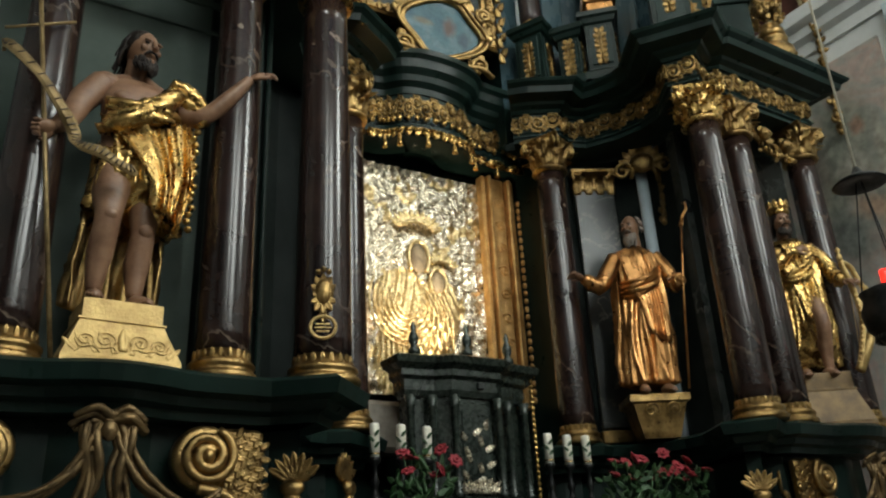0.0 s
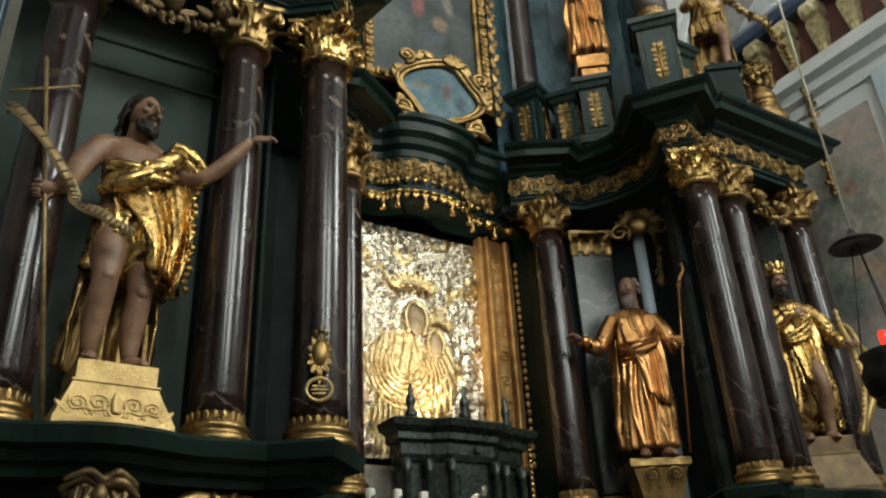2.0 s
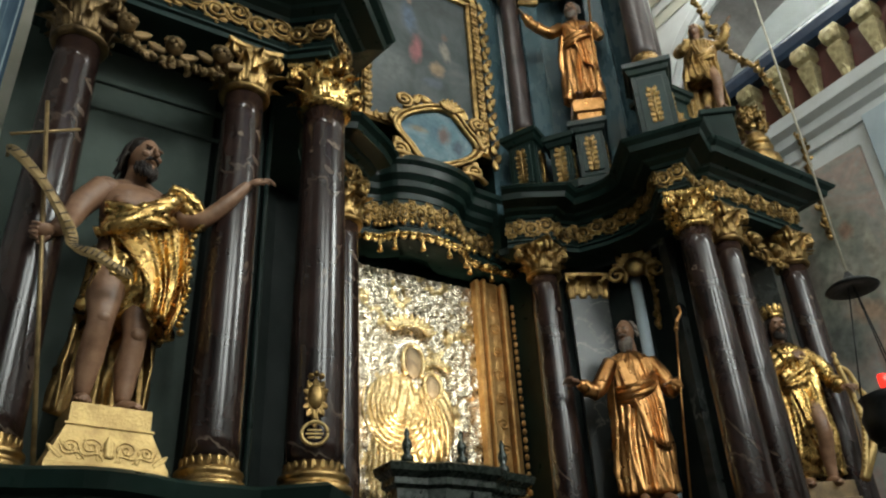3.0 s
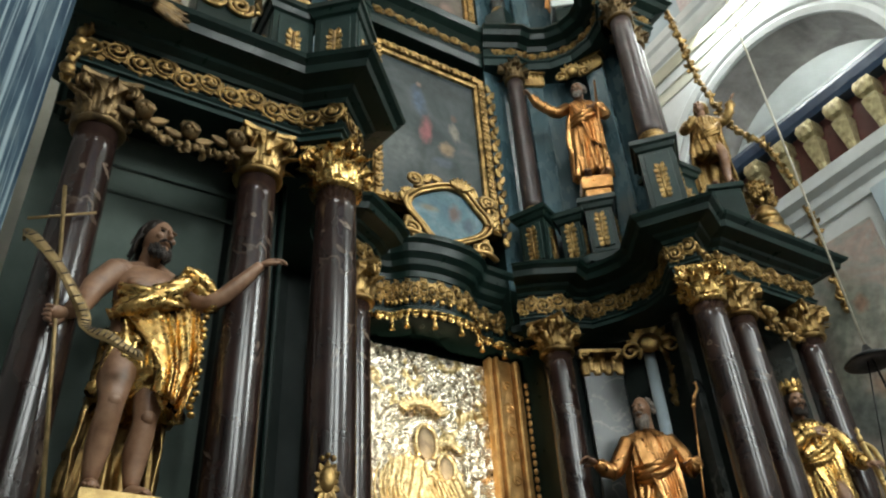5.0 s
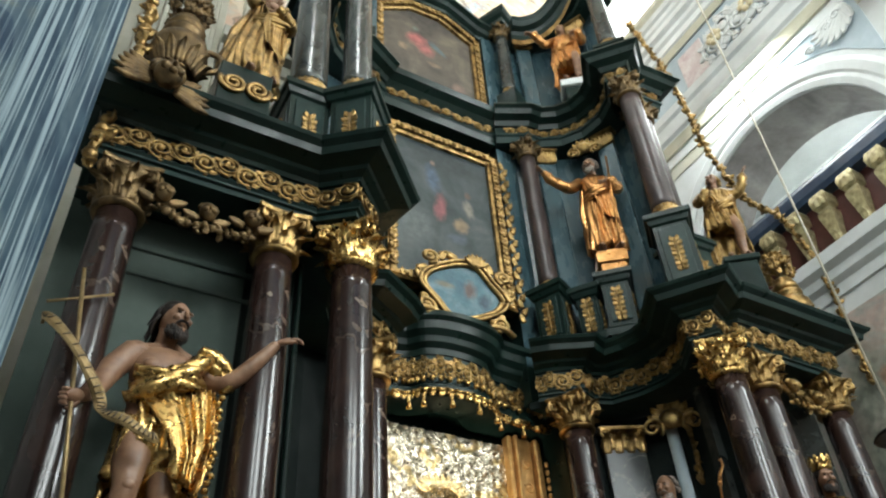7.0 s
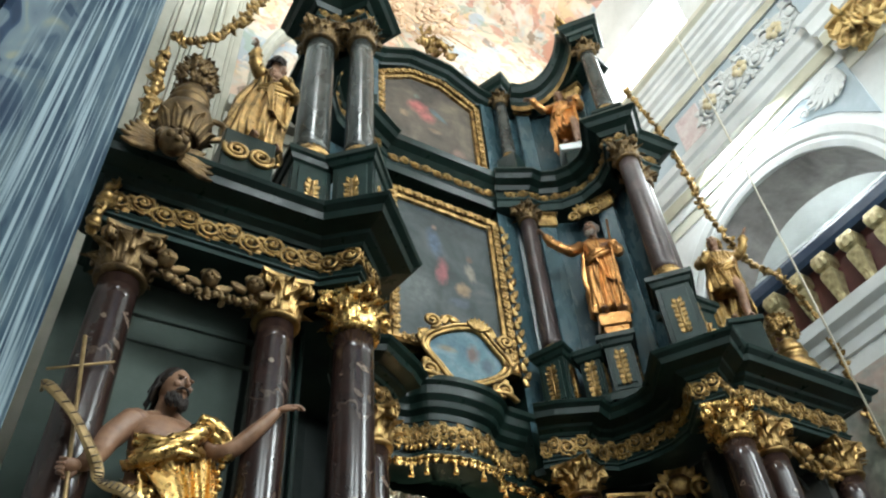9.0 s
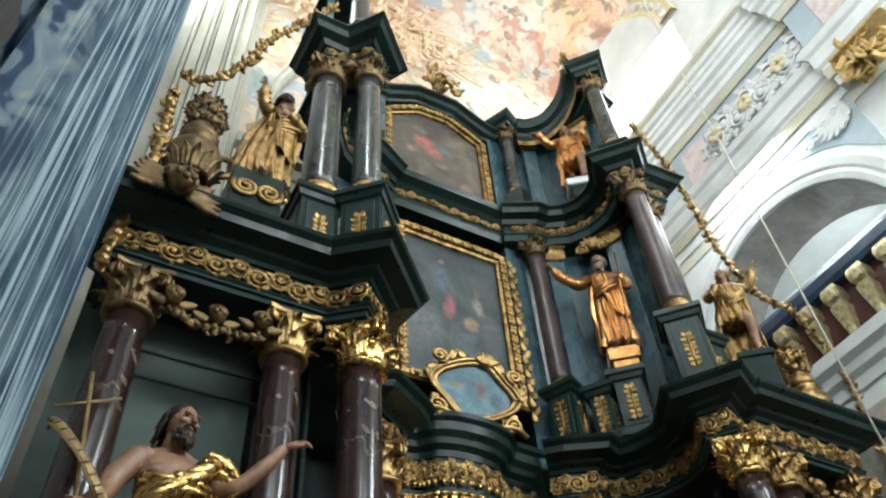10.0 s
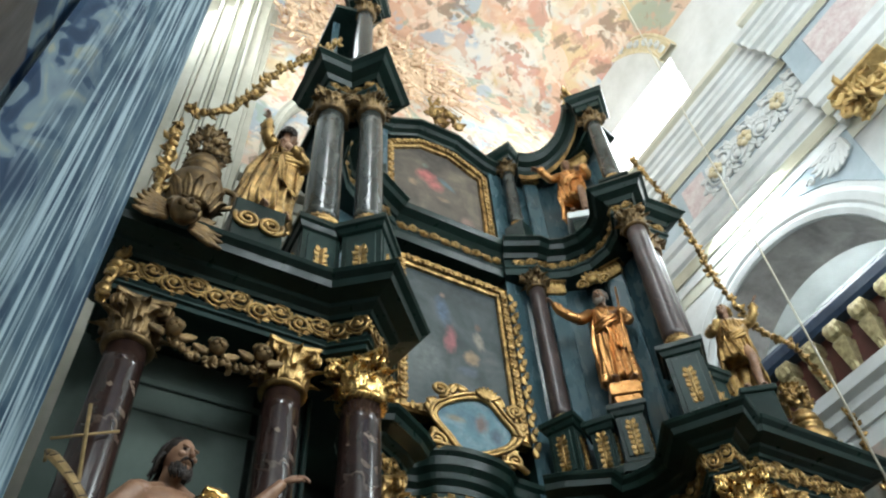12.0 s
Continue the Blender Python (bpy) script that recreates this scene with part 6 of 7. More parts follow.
# cartouche on the canopy
cart = thing("cartouche", "gilded shell cartouche round a blue painted field", "cartouche", pose(0.03, 6.78, 7.36) @ pose(0, 0, 0, 12, 0, 0) @ Matrix.Diagonal((1.22, 1, 0.95, 1)))
ring = [(0.42 * math.cos(a) * (1 + 0.10 * math.cos(4 * a)), 0, 0.47 + 0.38 * math.sin(a) * (1 + 0.08 * math.cos(4 * a + 1))) for a in np.linspace(0, 2 * math.pi, 49)]
part("field", Shape().add([(x * 0.98, 0.02, z) for x, y, z in ring[:-1]] + [(x * 0.98, 0.06, z) for x, y, z in ring[:-1]], [tuple(reversed(range(48))), tuple(range(48, 96))], 0, False), BLUEFIELD, cart)
cf = Shape().tube(ring, 0.034, 10).tube([(x * 1.12, -0.03, 0.47 + (z - 0.47) * 1.12) for x, y, z in ring], 0.026, 8)
for i in range(14):
    a = 2 * math.pi * i / 14
    p = (0.50 * math.cos(a), -0.02, 0.47 + 0.45 * math.sin(a))
    leaf(cf, Matrix.Translation(p) @ pose(0, 0, 0, 0, 90 - math.degrees(a) + (62 if i % 2 else -62), 0), 0.18, 0.12, 0.5)
for s in (-1, 1):
    for z, r in ((0.10, 0.11), (0.80, 0.10)):
        cf.tube([(s * 0.44 + x, -0.05, z + q) for x, y, q in spiral(1.7, 0.012, r, 24, 0.3, s)], 0.028, 8)
    cf.tube(smooth_path([(s * 0.60, -0.02, 0.0), (s * 0.45, -0.05, 0.06), (s * 0.2, -0.05, 0.02), (0, -0.04, 0.06)], 6), 0.04, 8)
for i in range(7):
    leaf(cf, pose(0.1, -0.06, 0.86, 0, -60 + 20 * i, 0), 0.20, 0.08, 0.4)
part("frame", cf, OLDGOLD, cart)

def painting(name, label, outline, y, canvas, width):
    """A canvas with a closed outline of (x, z), in a carved gilded frame."""
    ob = thing(name, label, "painting", pose(0, y, 0))
    n = len(outline)
    part("canvas", Shape().add([(x, 0, z) for x, z in outline] + [(x, 0.05, z) for x, z in outline], [tuple(range(n)), tuple(reversed(range(n, 2 * n)))], 0, False), canvas, ob)
    cx, cz = sum(p[0] for p in outline) / n, sum(p[1] for p in outline) / n
    prof = [(0, 0.0), (0.01, -0.05), (0.25, -0.07), (0.30, -0.11), (0.70, -0.12), (0.78, -0.09), (0.86, -0.12), (1.0, -0.10), (1.0, 0.04)]
    sh = Shape()
    rows = []
    for i in range(n + 1):
        p, a, b = Vector(outline[i % n]), Vector(outline[i - 1 if i else n - 1]), Vector(outline[(i + 1) % n])
        d0, d1 = (p - a).normalized(), (b - p).normalized()
        n0, n1 = Vector((d0.y, -d0.x)), Vector((d1.y, -d1.x))
        k = (n0 + n1) / (1 + n0.dot(n1))
        rows.append([(p.x + k.x * o * width, yy, p.y + k.y * o * width) for o, yy in prof])
    sh.grid(rows, 0, False)
    part("frame", sh, OLDGOLD, ob)
    car = Shape()
    for i in range(n):
        a, b = Vector(outline[i]), Vector(outline[(i + 1) % n])
        d = (b - a)
        e = d.normalized()
        o = Vector((e.y, -e.x)) * width * 0.5
        m = max(1, round(d.length / 0.17))
        for j in range(m):
            q = a + d * ((j + 0.5) / m) + o
            at = Matrix.Translation((q.x, -0.12, q.y)) @ Matrix.Rotation(-math.atan2(e.y, e.x), 4, "Y")
            car.ball((0, -0.008, 0), (0.05, 0.035, 0.035), 0, 8, at)
            for q in (40, 85, 130):
                leaf(car, at @ pose(0.02, -0.006, 0, 0, q, 0), 0.10, 0.07, 0.5)
                leaf(car, at @ pose(-0.02, -0.006, 0, 0, -q, 0), 0.10, 0.07, 0.5)
    part("carving", car, OLDGOLD, ob)
    return ob


painting("large_painting", "dark oil painting of plain figures in a carved gilded frame", [(-0.78, 8.05), (-0.78, 10.68), (0.80, 10.68), (0.80, 8.05)][::-1], 6.97, CANVAS_A, 0.17)
painting("top_painting", "eight-sided brown oil painting in a gilded frame", [(-0.90, 12.3), (-0.90, 13.95), (-0.32, 14.36), (0.26, 14.40), (0.88, 14.04), (0.88, 12.3)][::-1], 7.1, CANVAS_B, 0.16)
for s in (-1, 1):
    for y, x, z0, z1 in ((6.82, 1.02, 7.7, 10.8), (7.0, 1.13, 12.0, 13.9)):
        st = Shape()
        n = int((z1 - z0) / 0.12)
        for i in range(n):
            leaf(st, pose(s * x, y, z0 + 0.12 * i, 0, 25 if i % 2 else -25, 0), 0.17, 0.10, 0.4)
        tagged(part("gilded_drop", st, OLDGOLD), "slender gilded hanging leaf ornament", "ornament")
gable = [Vector(p) for p in ((-1.20, 0, 14.18), (-0.98, 0, 14.20), (-0.42, 0, 14.56), (0.36, 0, 14.58), (0.96, 0, 14.22), (1.20, 0, 14.18))]
gs = Shape()
gs.grid([[(p.x, 6.98 - o, p.z + z) for o, z in ((-0.4, 0.0), (0.0, 0.0), (0.02, 0.06), (0.10, 0.10), (0.14, 0.17), (0.22, 0.21), (0.22, 0.28), (-0.4, 0.30))] for p in gable], 0, False, True, cap=True)
part("top_gable", gs, BLACK, altar, "black bent cornice over the painting")
part("gable_wall", Shape().grid([[(p.x, 7.16, p.z + 0.02), (p.x, 7.16, 11.9), (p.x, 7.4, 11.9), (p.x, 7.4, p.z + 0.02)] for p in gable], 0, False, True, cap=True), BLACK, altar)

def garland(name, label, pts, r=0.035, step=0.085, mat=OLDGOLD, seed=1):
    """A carved festoon of small fruit and leaves along a curve."""
    sh = Shape()
    rr = random.Random(seed)
    p = smooth_path(pts, 14)
    run, last = 0.0, p[0]
    sh.tube(p, r * 0.35, 6)
    for q in p:
        run += (q - last).length
        last = q
        if run >= step:
            run = 0.0
            sh.ball(q, (r * rr.uniform(0.8, 1.4), r * rr.uniform(0.8, 1.4), r * rr.uniform(0.9, 1.5)), 0, 8)
            for k in range(2):
                leaf(sh, Matrix.Translation(q) @ pose(0, 0, 0, rr.uniform(-30, 30), rr.uniform(-180, 180), rr.uniform(-60, 60)), r * 3.2, r * 2.0, 0.5)
    return tagged(part(name, sh, mat), label, "garland")


# soffits that close the bays, pilasters and shells behind the statues
for s in (-1, 1):
    for z, nm in ((ARCHI + 0.06, "bay_soffit"), (T2A + 0.05, "bay_soffit"), (14.3, "bay_soffit")):
        pts = [(1.05, 7.0), (1.2, 6.85), (1.5, 6.7), (1.72, 6.68), (2.02, 6.5), (2.24, 6.16), (2.32, 5.78), (2.26, 5.45), (2.22, 5.12), (2.8, 5.25), (2.8, 6.6), (1.9, 7.15)]
        pts = [(s * x, y) for x, y in pts]
        part(nm, Shape().add([(x, y, z) for x, y in pts] + [(x, y, z + 0.1) for x, y in pts], [tuple(range(12)), tuple(reversed(range(12, 24)))] + [(k, k + 12, (k + 1) % 12 + 12, (k + 1) % 12) for k in range(12)], 0, False), BLACK, altar)
    part("bay_soffit", Shape().box((s * 3.5, 5.3, ARCHI + 0.12), (2.0, 0.68, 0.08)), BLACK, altar)
    ang = math.degrees(math.atan2(-0.27, 0.52))
    if s > 0:
        garland("niche_festoon", "gilded leaf festoon hanging in the niche", [(2.60, 6.02, 6.15), (2.61, 6.02, 5.85), (2.60, 6.04, 5.45)], 0.035, 0.06, OLDGOLD, 6)
    at = pose(s * 2.10, 6.66, 0, 0, 0, s * ang)
    if s < 0:
        continue
    part("pilaster", Shape().box((0, -0.02, 4.60), (0.50, 0.10, 3.0)), GREYPANEL, altar, "grey veined marble pilaster", at=at)
    cp = Shape().box((0, -0.03, 6.28), (0.56, 0.18, 0.06)).box((0, -0.03, 3.0), (0.56, 0.18, 0.14))
    for i in range(7):
        leaf(cp, pose(-0.21 + 0.07 * i, -0.07, 5.96 + 0.05 * (i % 2)), 0.30, 0.15, 0.8)
    for q in (-1, 1):
        cp.tube([(q * 0.22 + x, -0.12, 6.20 + zz) for x, y, zz in spiral(1.6, 0.012, 0.075, 20, 0.3, q)], 0.02, 8)
    part("pilaster_capital", cp, OLDGOLD, altar, at=at)
    # the pale colour is the white highlight along a shiny column
    part("sheen_half_column", Shape().lathe([(0.07, 2.9), (0.07, 6.2)], 16), LILAC, altar, at=pose(s * 2.52, 6.22, 0))
    for x, y, z, sc in ((2.46, 6.12, 6.24, 1.5), (2.20, 6.20, 11.0, 1.15)):
        shell = Shape()
        for i in range(9):
            leaf(shell, pose(0, 0, 0, 0, -100 + 25 * i, 0), 0.24 * sc, 0.11 * sc, 0.5)
        shell.ball((0, -0.05, 0), (0.10 * sc, 0.06, 0.09 * sc), 0, 12)
        for q in (-1, 1):
            shell.tube([(q * 0.16 * sc + x, -0.06, -0.08 + zz) for x, y, zz in spiral(1.6, 0.012, 0.09 * sc, 20, 0.3, q)], 0.024, 8)
        ob = tagged(part("shell_ornament", shell, OLDGOLD), "gilded carved shell over the niche", "ornament")
        ob.matrix_world = pose(s * x, y, z, 0, 0, -48 * s)
    for x, y, z0, z1, turn, w in ((1.80, 6.70, CORN, 10.92, -24, 0.28), (2.44, 5.96, CORN, 10.92, -66, 0.28), (1.78, 6.70, T2C, 13.95, -24, 0.26), (2.44, 5.92, T2C, 13.95, -66, 0.26)):
        at = pose(s * x, y, 0, 0, 0, turn * s)
        part("niche_pilaster", Shape().box((0, 0, (z0 + z1) / 2), (w, 0.10, z1 - z0)), UPPERNICHE, altar, at=at)
        bk = Shape().box((0, -0.03, z1 + 0.27), (w + 0.12, 0.2, 0.06)).box((0, -0.03, z1 + 0.12), (w, 0.12, 0.26))
        for i in range(5):
            leaf(bk, pose(-0.13 + 0.065 * i, -0.08, z1), 0.26, 0.11, 0.55)
        part("pilaster_capital", bk, OLDGOLD, altar, at=at)

# ---- gilded ornaments on the cornices ----
def urn(x, y, z, sc, mat=OLDGOLD, block=0.0):
    ob = thing("urn", "gilded carved flower urn on the cornice", "urn", pose(x, y, z) @ Matrix.Diagonal((sc * 0.86, sc * 0.86, sc, 1)), "urns on the cornice")
    if block:
        part("plinth_block", Shape().box((0, 0, -block / sc / 2), (0.40, 0.36, block / sc)), BLACK, ob)
    part("bowl", Shape().lathe([(0.16, 0), (0.17, 0.05), (0.09, 0.10), (0.08, 0.15), (0.15, 0.20), (0.25, 0.32), (0.29, 0.45), (0.27, 0.56), (0.20, 0.63), (0.17, 0.66), (0.21, 0.69), (0.22, 0.73), (0.17, 0.76)], 28), mat, ob)
    for i in range(14):
        gad = Shape()
        leaf(gad, pose(0, 0, 0.19, 0, 0, 25.7 * i) @ pose(0, -0.19, 0, 24, 0, 0), 0.31, 0.12, 0.5)
        part("gadroon", gad, mat, ob)
    part("collar", Shape().lathe([(0.17, 0.764), (0.20, 0.80), (0.19, 0.86), (0.14, 0.90), (0.15, 0.94), (0.12, 0.97)], 24), mat, ob)
    for s in (-1, 1):
        hd = Shape().tube(smooth_path([(s * 0.26, 0, 0.36), (s * 0.40, -0.02, 0.44), (s * 0.40, -0.02, 0.60), (s * 0.30, 0, 0.66), (s * 0.22, 0, 0.62)], 6), 0.03, 8)
        part("handle", hd, mat, ob)
    fl = Shape()
    r = random.Random(5)
    for i in range(120):
        a, u = r.uniform(0, 6.28), r.uniform(0, 1)
        q = 0.19 * math.sqrt(max(0.05, math.sin(math.pi * min(1, 0.25 + 0.75 * u))))
        p = (q * math.cos(a), q * math.sin(a), 0.96 + 0.44 * u)
        leaf(fl, Matrix.Translation(p) @ pose(0, 0, 0, r.uniform(-20, 30), r.uniform(-50, 50), math.degrees(a) + 90), r.uniform(0.08, 0.13), 0.09, 0.8)
        if i % 4 == 0:
            fl.ball(p, r.uniform(0.035, 0.05), 0, 8)
    part("bouquet_carving", fl, mat, ob)


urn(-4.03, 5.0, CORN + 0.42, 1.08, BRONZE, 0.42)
urn(3.98, 5.0, CORN, 1.0)


for s in (-1, 1):
    pts = [(2.62, 5.0, 13.2), (2.95, 5.0, 12.7), (3.30, 5.0, 11.7), (3.46, 5.0, 10.5), (3.70, 4.95, 9.73), (4.10, 4.95, 9.45), (4.5, 4.98, 9.5), (4.95, 5.0, 9.0), (5.06, 5.0, 8.3), (5.04, 5.0, 7.3), (5.02, 5.0, 6.75)]
    if s < 0:
        pts = [(-2.75, 5.0, 12.6), (-3.15, 5.0, 11.7), (-3.53, 5.0, 10.93), (-3.73, 5.0, 10.26), (-3.88, 5.0, 9.87), (-4.14, 5.0, 9.48), (-4.38, 5.0, 9.42)]
    garland("garland", "gilded festoon of carved fruit and leaves", pts, 0.042, 0.075, OLDGOLD, 3)
garland("side_festoon", "gilded hanging festoon beside the altar", [(-4.38, 4.95, 9.10), (-4.378, 4.95, 8.46), (-4.36, 4.95, 7.72), (-4.40, 4.95, 7.27), (-4.44, 4.9, 6.76), (-4.48, 4.85, 6.27)], 0.05, 0.10, OLDGOLD, 9)
# the west garland gets the darker bronze to carry the shade on that side
for s in (-1, 1):
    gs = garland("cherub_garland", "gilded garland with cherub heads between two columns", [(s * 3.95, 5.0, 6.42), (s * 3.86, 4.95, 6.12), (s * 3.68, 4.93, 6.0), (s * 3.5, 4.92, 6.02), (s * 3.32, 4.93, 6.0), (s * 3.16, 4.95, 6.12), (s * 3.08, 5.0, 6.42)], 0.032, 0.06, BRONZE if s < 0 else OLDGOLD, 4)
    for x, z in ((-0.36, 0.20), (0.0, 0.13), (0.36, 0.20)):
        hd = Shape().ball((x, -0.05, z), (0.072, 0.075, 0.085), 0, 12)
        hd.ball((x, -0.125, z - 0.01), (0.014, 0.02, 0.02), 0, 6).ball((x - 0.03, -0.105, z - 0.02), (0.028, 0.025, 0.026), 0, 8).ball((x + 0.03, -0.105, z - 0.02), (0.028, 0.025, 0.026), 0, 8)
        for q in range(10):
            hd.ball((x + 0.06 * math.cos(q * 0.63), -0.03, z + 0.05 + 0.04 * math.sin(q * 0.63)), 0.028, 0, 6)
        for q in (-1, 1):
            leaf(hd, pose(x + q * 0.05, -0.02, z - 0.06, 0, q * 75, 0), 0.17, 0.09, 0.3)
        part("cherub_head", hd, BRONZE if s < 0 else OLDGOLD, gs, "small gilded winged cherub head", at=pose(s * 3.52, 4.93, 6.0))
wing = Shape().ball((0, -0.08, 0), (0.12, 0.12, 0.14), 0, 14)
wing.ball((0, -0.21, -0.02), (0.02, 0.03, 0.035), 0, 8).ball((0, -0.18, -0.09), (0.04, 0.03, 0.025), 0, 8)
for q in (-1, 1):
    wing.ball((q * 0.055, -0.165, -0.04), (0.05, 0.04, 0.045), 0, 8).ball((q * 0.05, -0.185, 0.035), (0.04, 0.02, 0.012), 0, 8)
for q in range(14):
    wing.ball((0.11 * math.cos(q * 0.45), -0.06, 0.07 + 0.08 * math.sin(q * 0.45)), 0.05, 0, 6)
for q in (-1, 1):
    for k in range(5):
        leaf(wing, pose(q * 0.10, 0, -0.05 + 0.03 * k, 0, q * (115 - 14 * k), 0), 0.36 - 0.02 * k, 0.11, 0.25)
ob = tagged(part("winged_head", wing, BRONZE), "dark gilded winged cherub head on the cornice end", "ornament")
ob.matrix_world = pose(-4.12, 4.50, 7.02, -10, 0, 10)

# glory of gilded rays with cloud heads, high over the altar
PEACHGILT = surface("pale_rose_gilding", (0.50, 0.33, 0.20), (0.80, 0.60, 0.42), 6.0, (0.35, 0.55), 0.35, bump=0.3, bscale=40)
glory = thing("glory", "pale gilded sunburst with clouds on the end wall", "ornament", pose(-0.9, 8.05, 19.3))
rg = random.Random(11)
for i in range(72):
    a = 2 * math.pi * i / 72
    L = rg.uniform(1.5, 2.5)
    w = rg.uniform(0.03, 0.06)
    d = Vector((1.25 * math.cos(a), 0, math.sin(a)))
    o = Vector((-math.sin(a), 0, math.cos(a))) * w
    rays = Shape()
    rays.add([d * 0.5 - o, d * 0.5 + o, d * L + o * 0.2, d * L - o * 0.2, d * 0.5 + Vector((0, -0.05, 0)), d * L + Vector((0, -0.02, 0))], [(0, 4, 5, 3), (4, 1, 2, 5), (0, 3, 2, 1)], 0, False)
    part("ray", rays, PEACHGILT, glory)
clouds = Shape()
for i in range(260):
    a, rr_ = rg.uniform(0, 6.28), 1.9 * math.sqrt(rg.uniform(0.02, 1))
    p = Vector((1.25 * rr_ * math.cos(a), -0.08, rr_ * math.sin(a) * 0.8))
    if i % 3:
        leaf(clouds, Matrix.Translation(p) @ pose(0, 0, 0, rg.uniform(-30, 30), 90 - math.degrees(a) + rg.uniform(-30, 30), rg.uniform(-40, 40)), rg.uniform(0.2, 0.42), 0.13, 0.5)
    else:
        clouds.ball(p, (rg.uniform(.05, .13), 0.09, rg.uniform(.05, .11)), 0, 8)
part("clouds", clouds, PEACHGILT, glory)
for x, z in ((-2.3, 15.3), (2.3, 15.3), (0, 15.1)):
    cr = Shape()
    for i in range(30):
        a = rg.uniform(0, 6.28)
        leaf(cr, Matrix.Translation((0.25 * math.cos(a), -0.1 + 0.1 * math.sin(a), rg.uniform(0, 0.5))) @ pose(0, 0, 0, rg.uniform(-40, 40), rg.uniform(-80, 80), rg.uniform(-90, 90)), 0.3, 0.16, 0.6)
    ob = tagged(part("crest", cr, OLDGOLD), "gilded carved leaf crest on the altar top", "ornament")
    ob.matrix_world = pose(x, 5.45 if x else 6.75, z - 0.3)

# ---- below: consoles, tabernacle, candles, flowers ----
for s in (-1, 1):
    for cx, q in ((2.98, 1), (4.20, -1)):
        ob = thing("console_scroll", "gilded volute console with a carved leaf plate under the ledge", "console", pose(s * cx, 4.98, 2.38))
        side = -s * q                    # the leaf plate lies on this side of the volute
        vs = Shape()
        sp = spiral(2.1, 0.03, 0.17, 40, 0.6, side)
        vs.tube([(x, -0.04, z) for x, y, z in sp], [0.042 - 0.016 * k / 40 for k in range(41)], 8)
        vs.ball((0, -0.05, 0), (0.045, 0.05, 0.045), 0, 10)
        part("volute", vs, OLDGOLD, ob)
        bd = Shape().lathe([(0.19, -0.14), (0.195, -0.03), (0.18, 0.0), (0.15, 0.005)], 28, 0, pose(0, 0, 0, 90, 0, 0))
        part("drum", bd, OLDGOLD, ob)
        plate = Shape().box((side * 0.23, 0.05, -0.04), (0.26, 0.10, 0.44), 0, None, 0.03)
        for k in range(48):
            leaf(plate, pose(side * (0.12 + 0.036 * (k % 7)), -0.005, -0.25 + 0.062 * (k // 7), 0, side * (20 + 38 * (k % 4)), 0), 0.085, 0.045, 0.5)
        plate.tube(smooth_path([(-side * 0.05, -0.03, -0.19), (side * 0.1, -0.04, -0.22), (side * 0.25, -0.03, -0.34), (side * 0.34, -0.02, -0.5)], 6), 0.035, 8)
        part("leaf_plate", plate, OLDGOLD, ob)
    swag = thing("ribbon_swag", "bronze knotted ribbon swag under the ledge", "ornament", pose(s * 3.58, 4.80, 2.46))
    rb = Shape()
    bundle(rb, [(-0.19, 0.0, 0.04), (-0.09, -0.05, 0.10), (0.0, -0.03, 0.07), (0.09, -0.05, 0.10), (0.20, 0.0, 0.03)], (0.0, -0.03, 0.08), 4, 0.022, 0, 4)
    part("bow", rb, BRONZE, swag)
    for q in (-1, 1):
        drape, tail = Shape(), Shape()
        bundle(drape, [(q * 0.03, -0.02, 0.06), (q * 0.10, -0.03, -0.10), (q * 0.20, -0.02, -0.25), (q * 0.36, 0.01, -0.36), (q * 0.52, 0.05, -0.38), (q * 0.66, 0.08, -0.30)], (0.05, 0.0, 0.06), 4, 0.018, 0, 5 + q)
        part("drape", drape, BRONZE, swag)
        bundle(tail, [(q * 0.10, -0.01, 0.07), (q * 0.10, -0.03, -0.06), (q * 0.07, -0.02, -0.22), (q * 0.09, -0.01, -0.36)], (0.09, 0, 0), 4, 0.02, 0, 3 + q)
        part("tail", tail, BRONZE, swag)
    part("knot", Shape().ball((0, -0.05, 0.01), (0.045, 0.04, 0.06), 0, 12), BRONZE, swag)
    for (x, y), tn in (((2.06, 5.02), -44), ((2.40, 5.06), 36)):
        pal = thing("palmette", "gilded palmette plaque on the pedestal", "ornament", pose(s * x, y - 0.03, 2.15, 0, 0, s * tn))
        for k in range(7):
            lf = Shape()
            leaf(lf, pose(0, 0, 0.10, 0, -60 + 20 * k, 0), 0.22, 0.08, 0.3)
            part("leaf", lf, OLDGOLD, pal)
        for k in range(5):
            part("bead", Shape().ball((0, -0.03, 0.06 - 0.09 * k), (0.085 - 0.008 * k, 0.04, 0.055), 0, 10), OLDGOLD, pal)

crest = thing("votive_crest", "small gilded crest with an oval plate on the column", "ornament", pose(-2.22 - 0.395 * 0.235, 5.0 - 0.92 * 0.235, 3.45, 0, 0, -23) @ Matrix.Diagonal((0.88, 1, 0.9, 1)))
cs = Shape().ball((0, -0.01, 0.02), (0.06, 0.03, 0.10), 0, 14)
for k in range(12):
    leaf(cs, pose(0, 0, 0.03 * math.cos(radians(30 * k)), 0, 30 * k, 0), 0.10 + 0.06 * abs(math.cos(radians(30 * k))), 0.07, 0.4)
leaf(cs, pose(0, 0, -0.10, 0, 180, 0), 0.14, 0.06, 0.2)
for k in range(3):
    cs.ball((-0.04 + 0.04 * k, -0.02, 0.17 + (0.02 if k == 1 else 0)), 0.025, 0, 8)
part("shield", cs, OLDGOLD, crest)
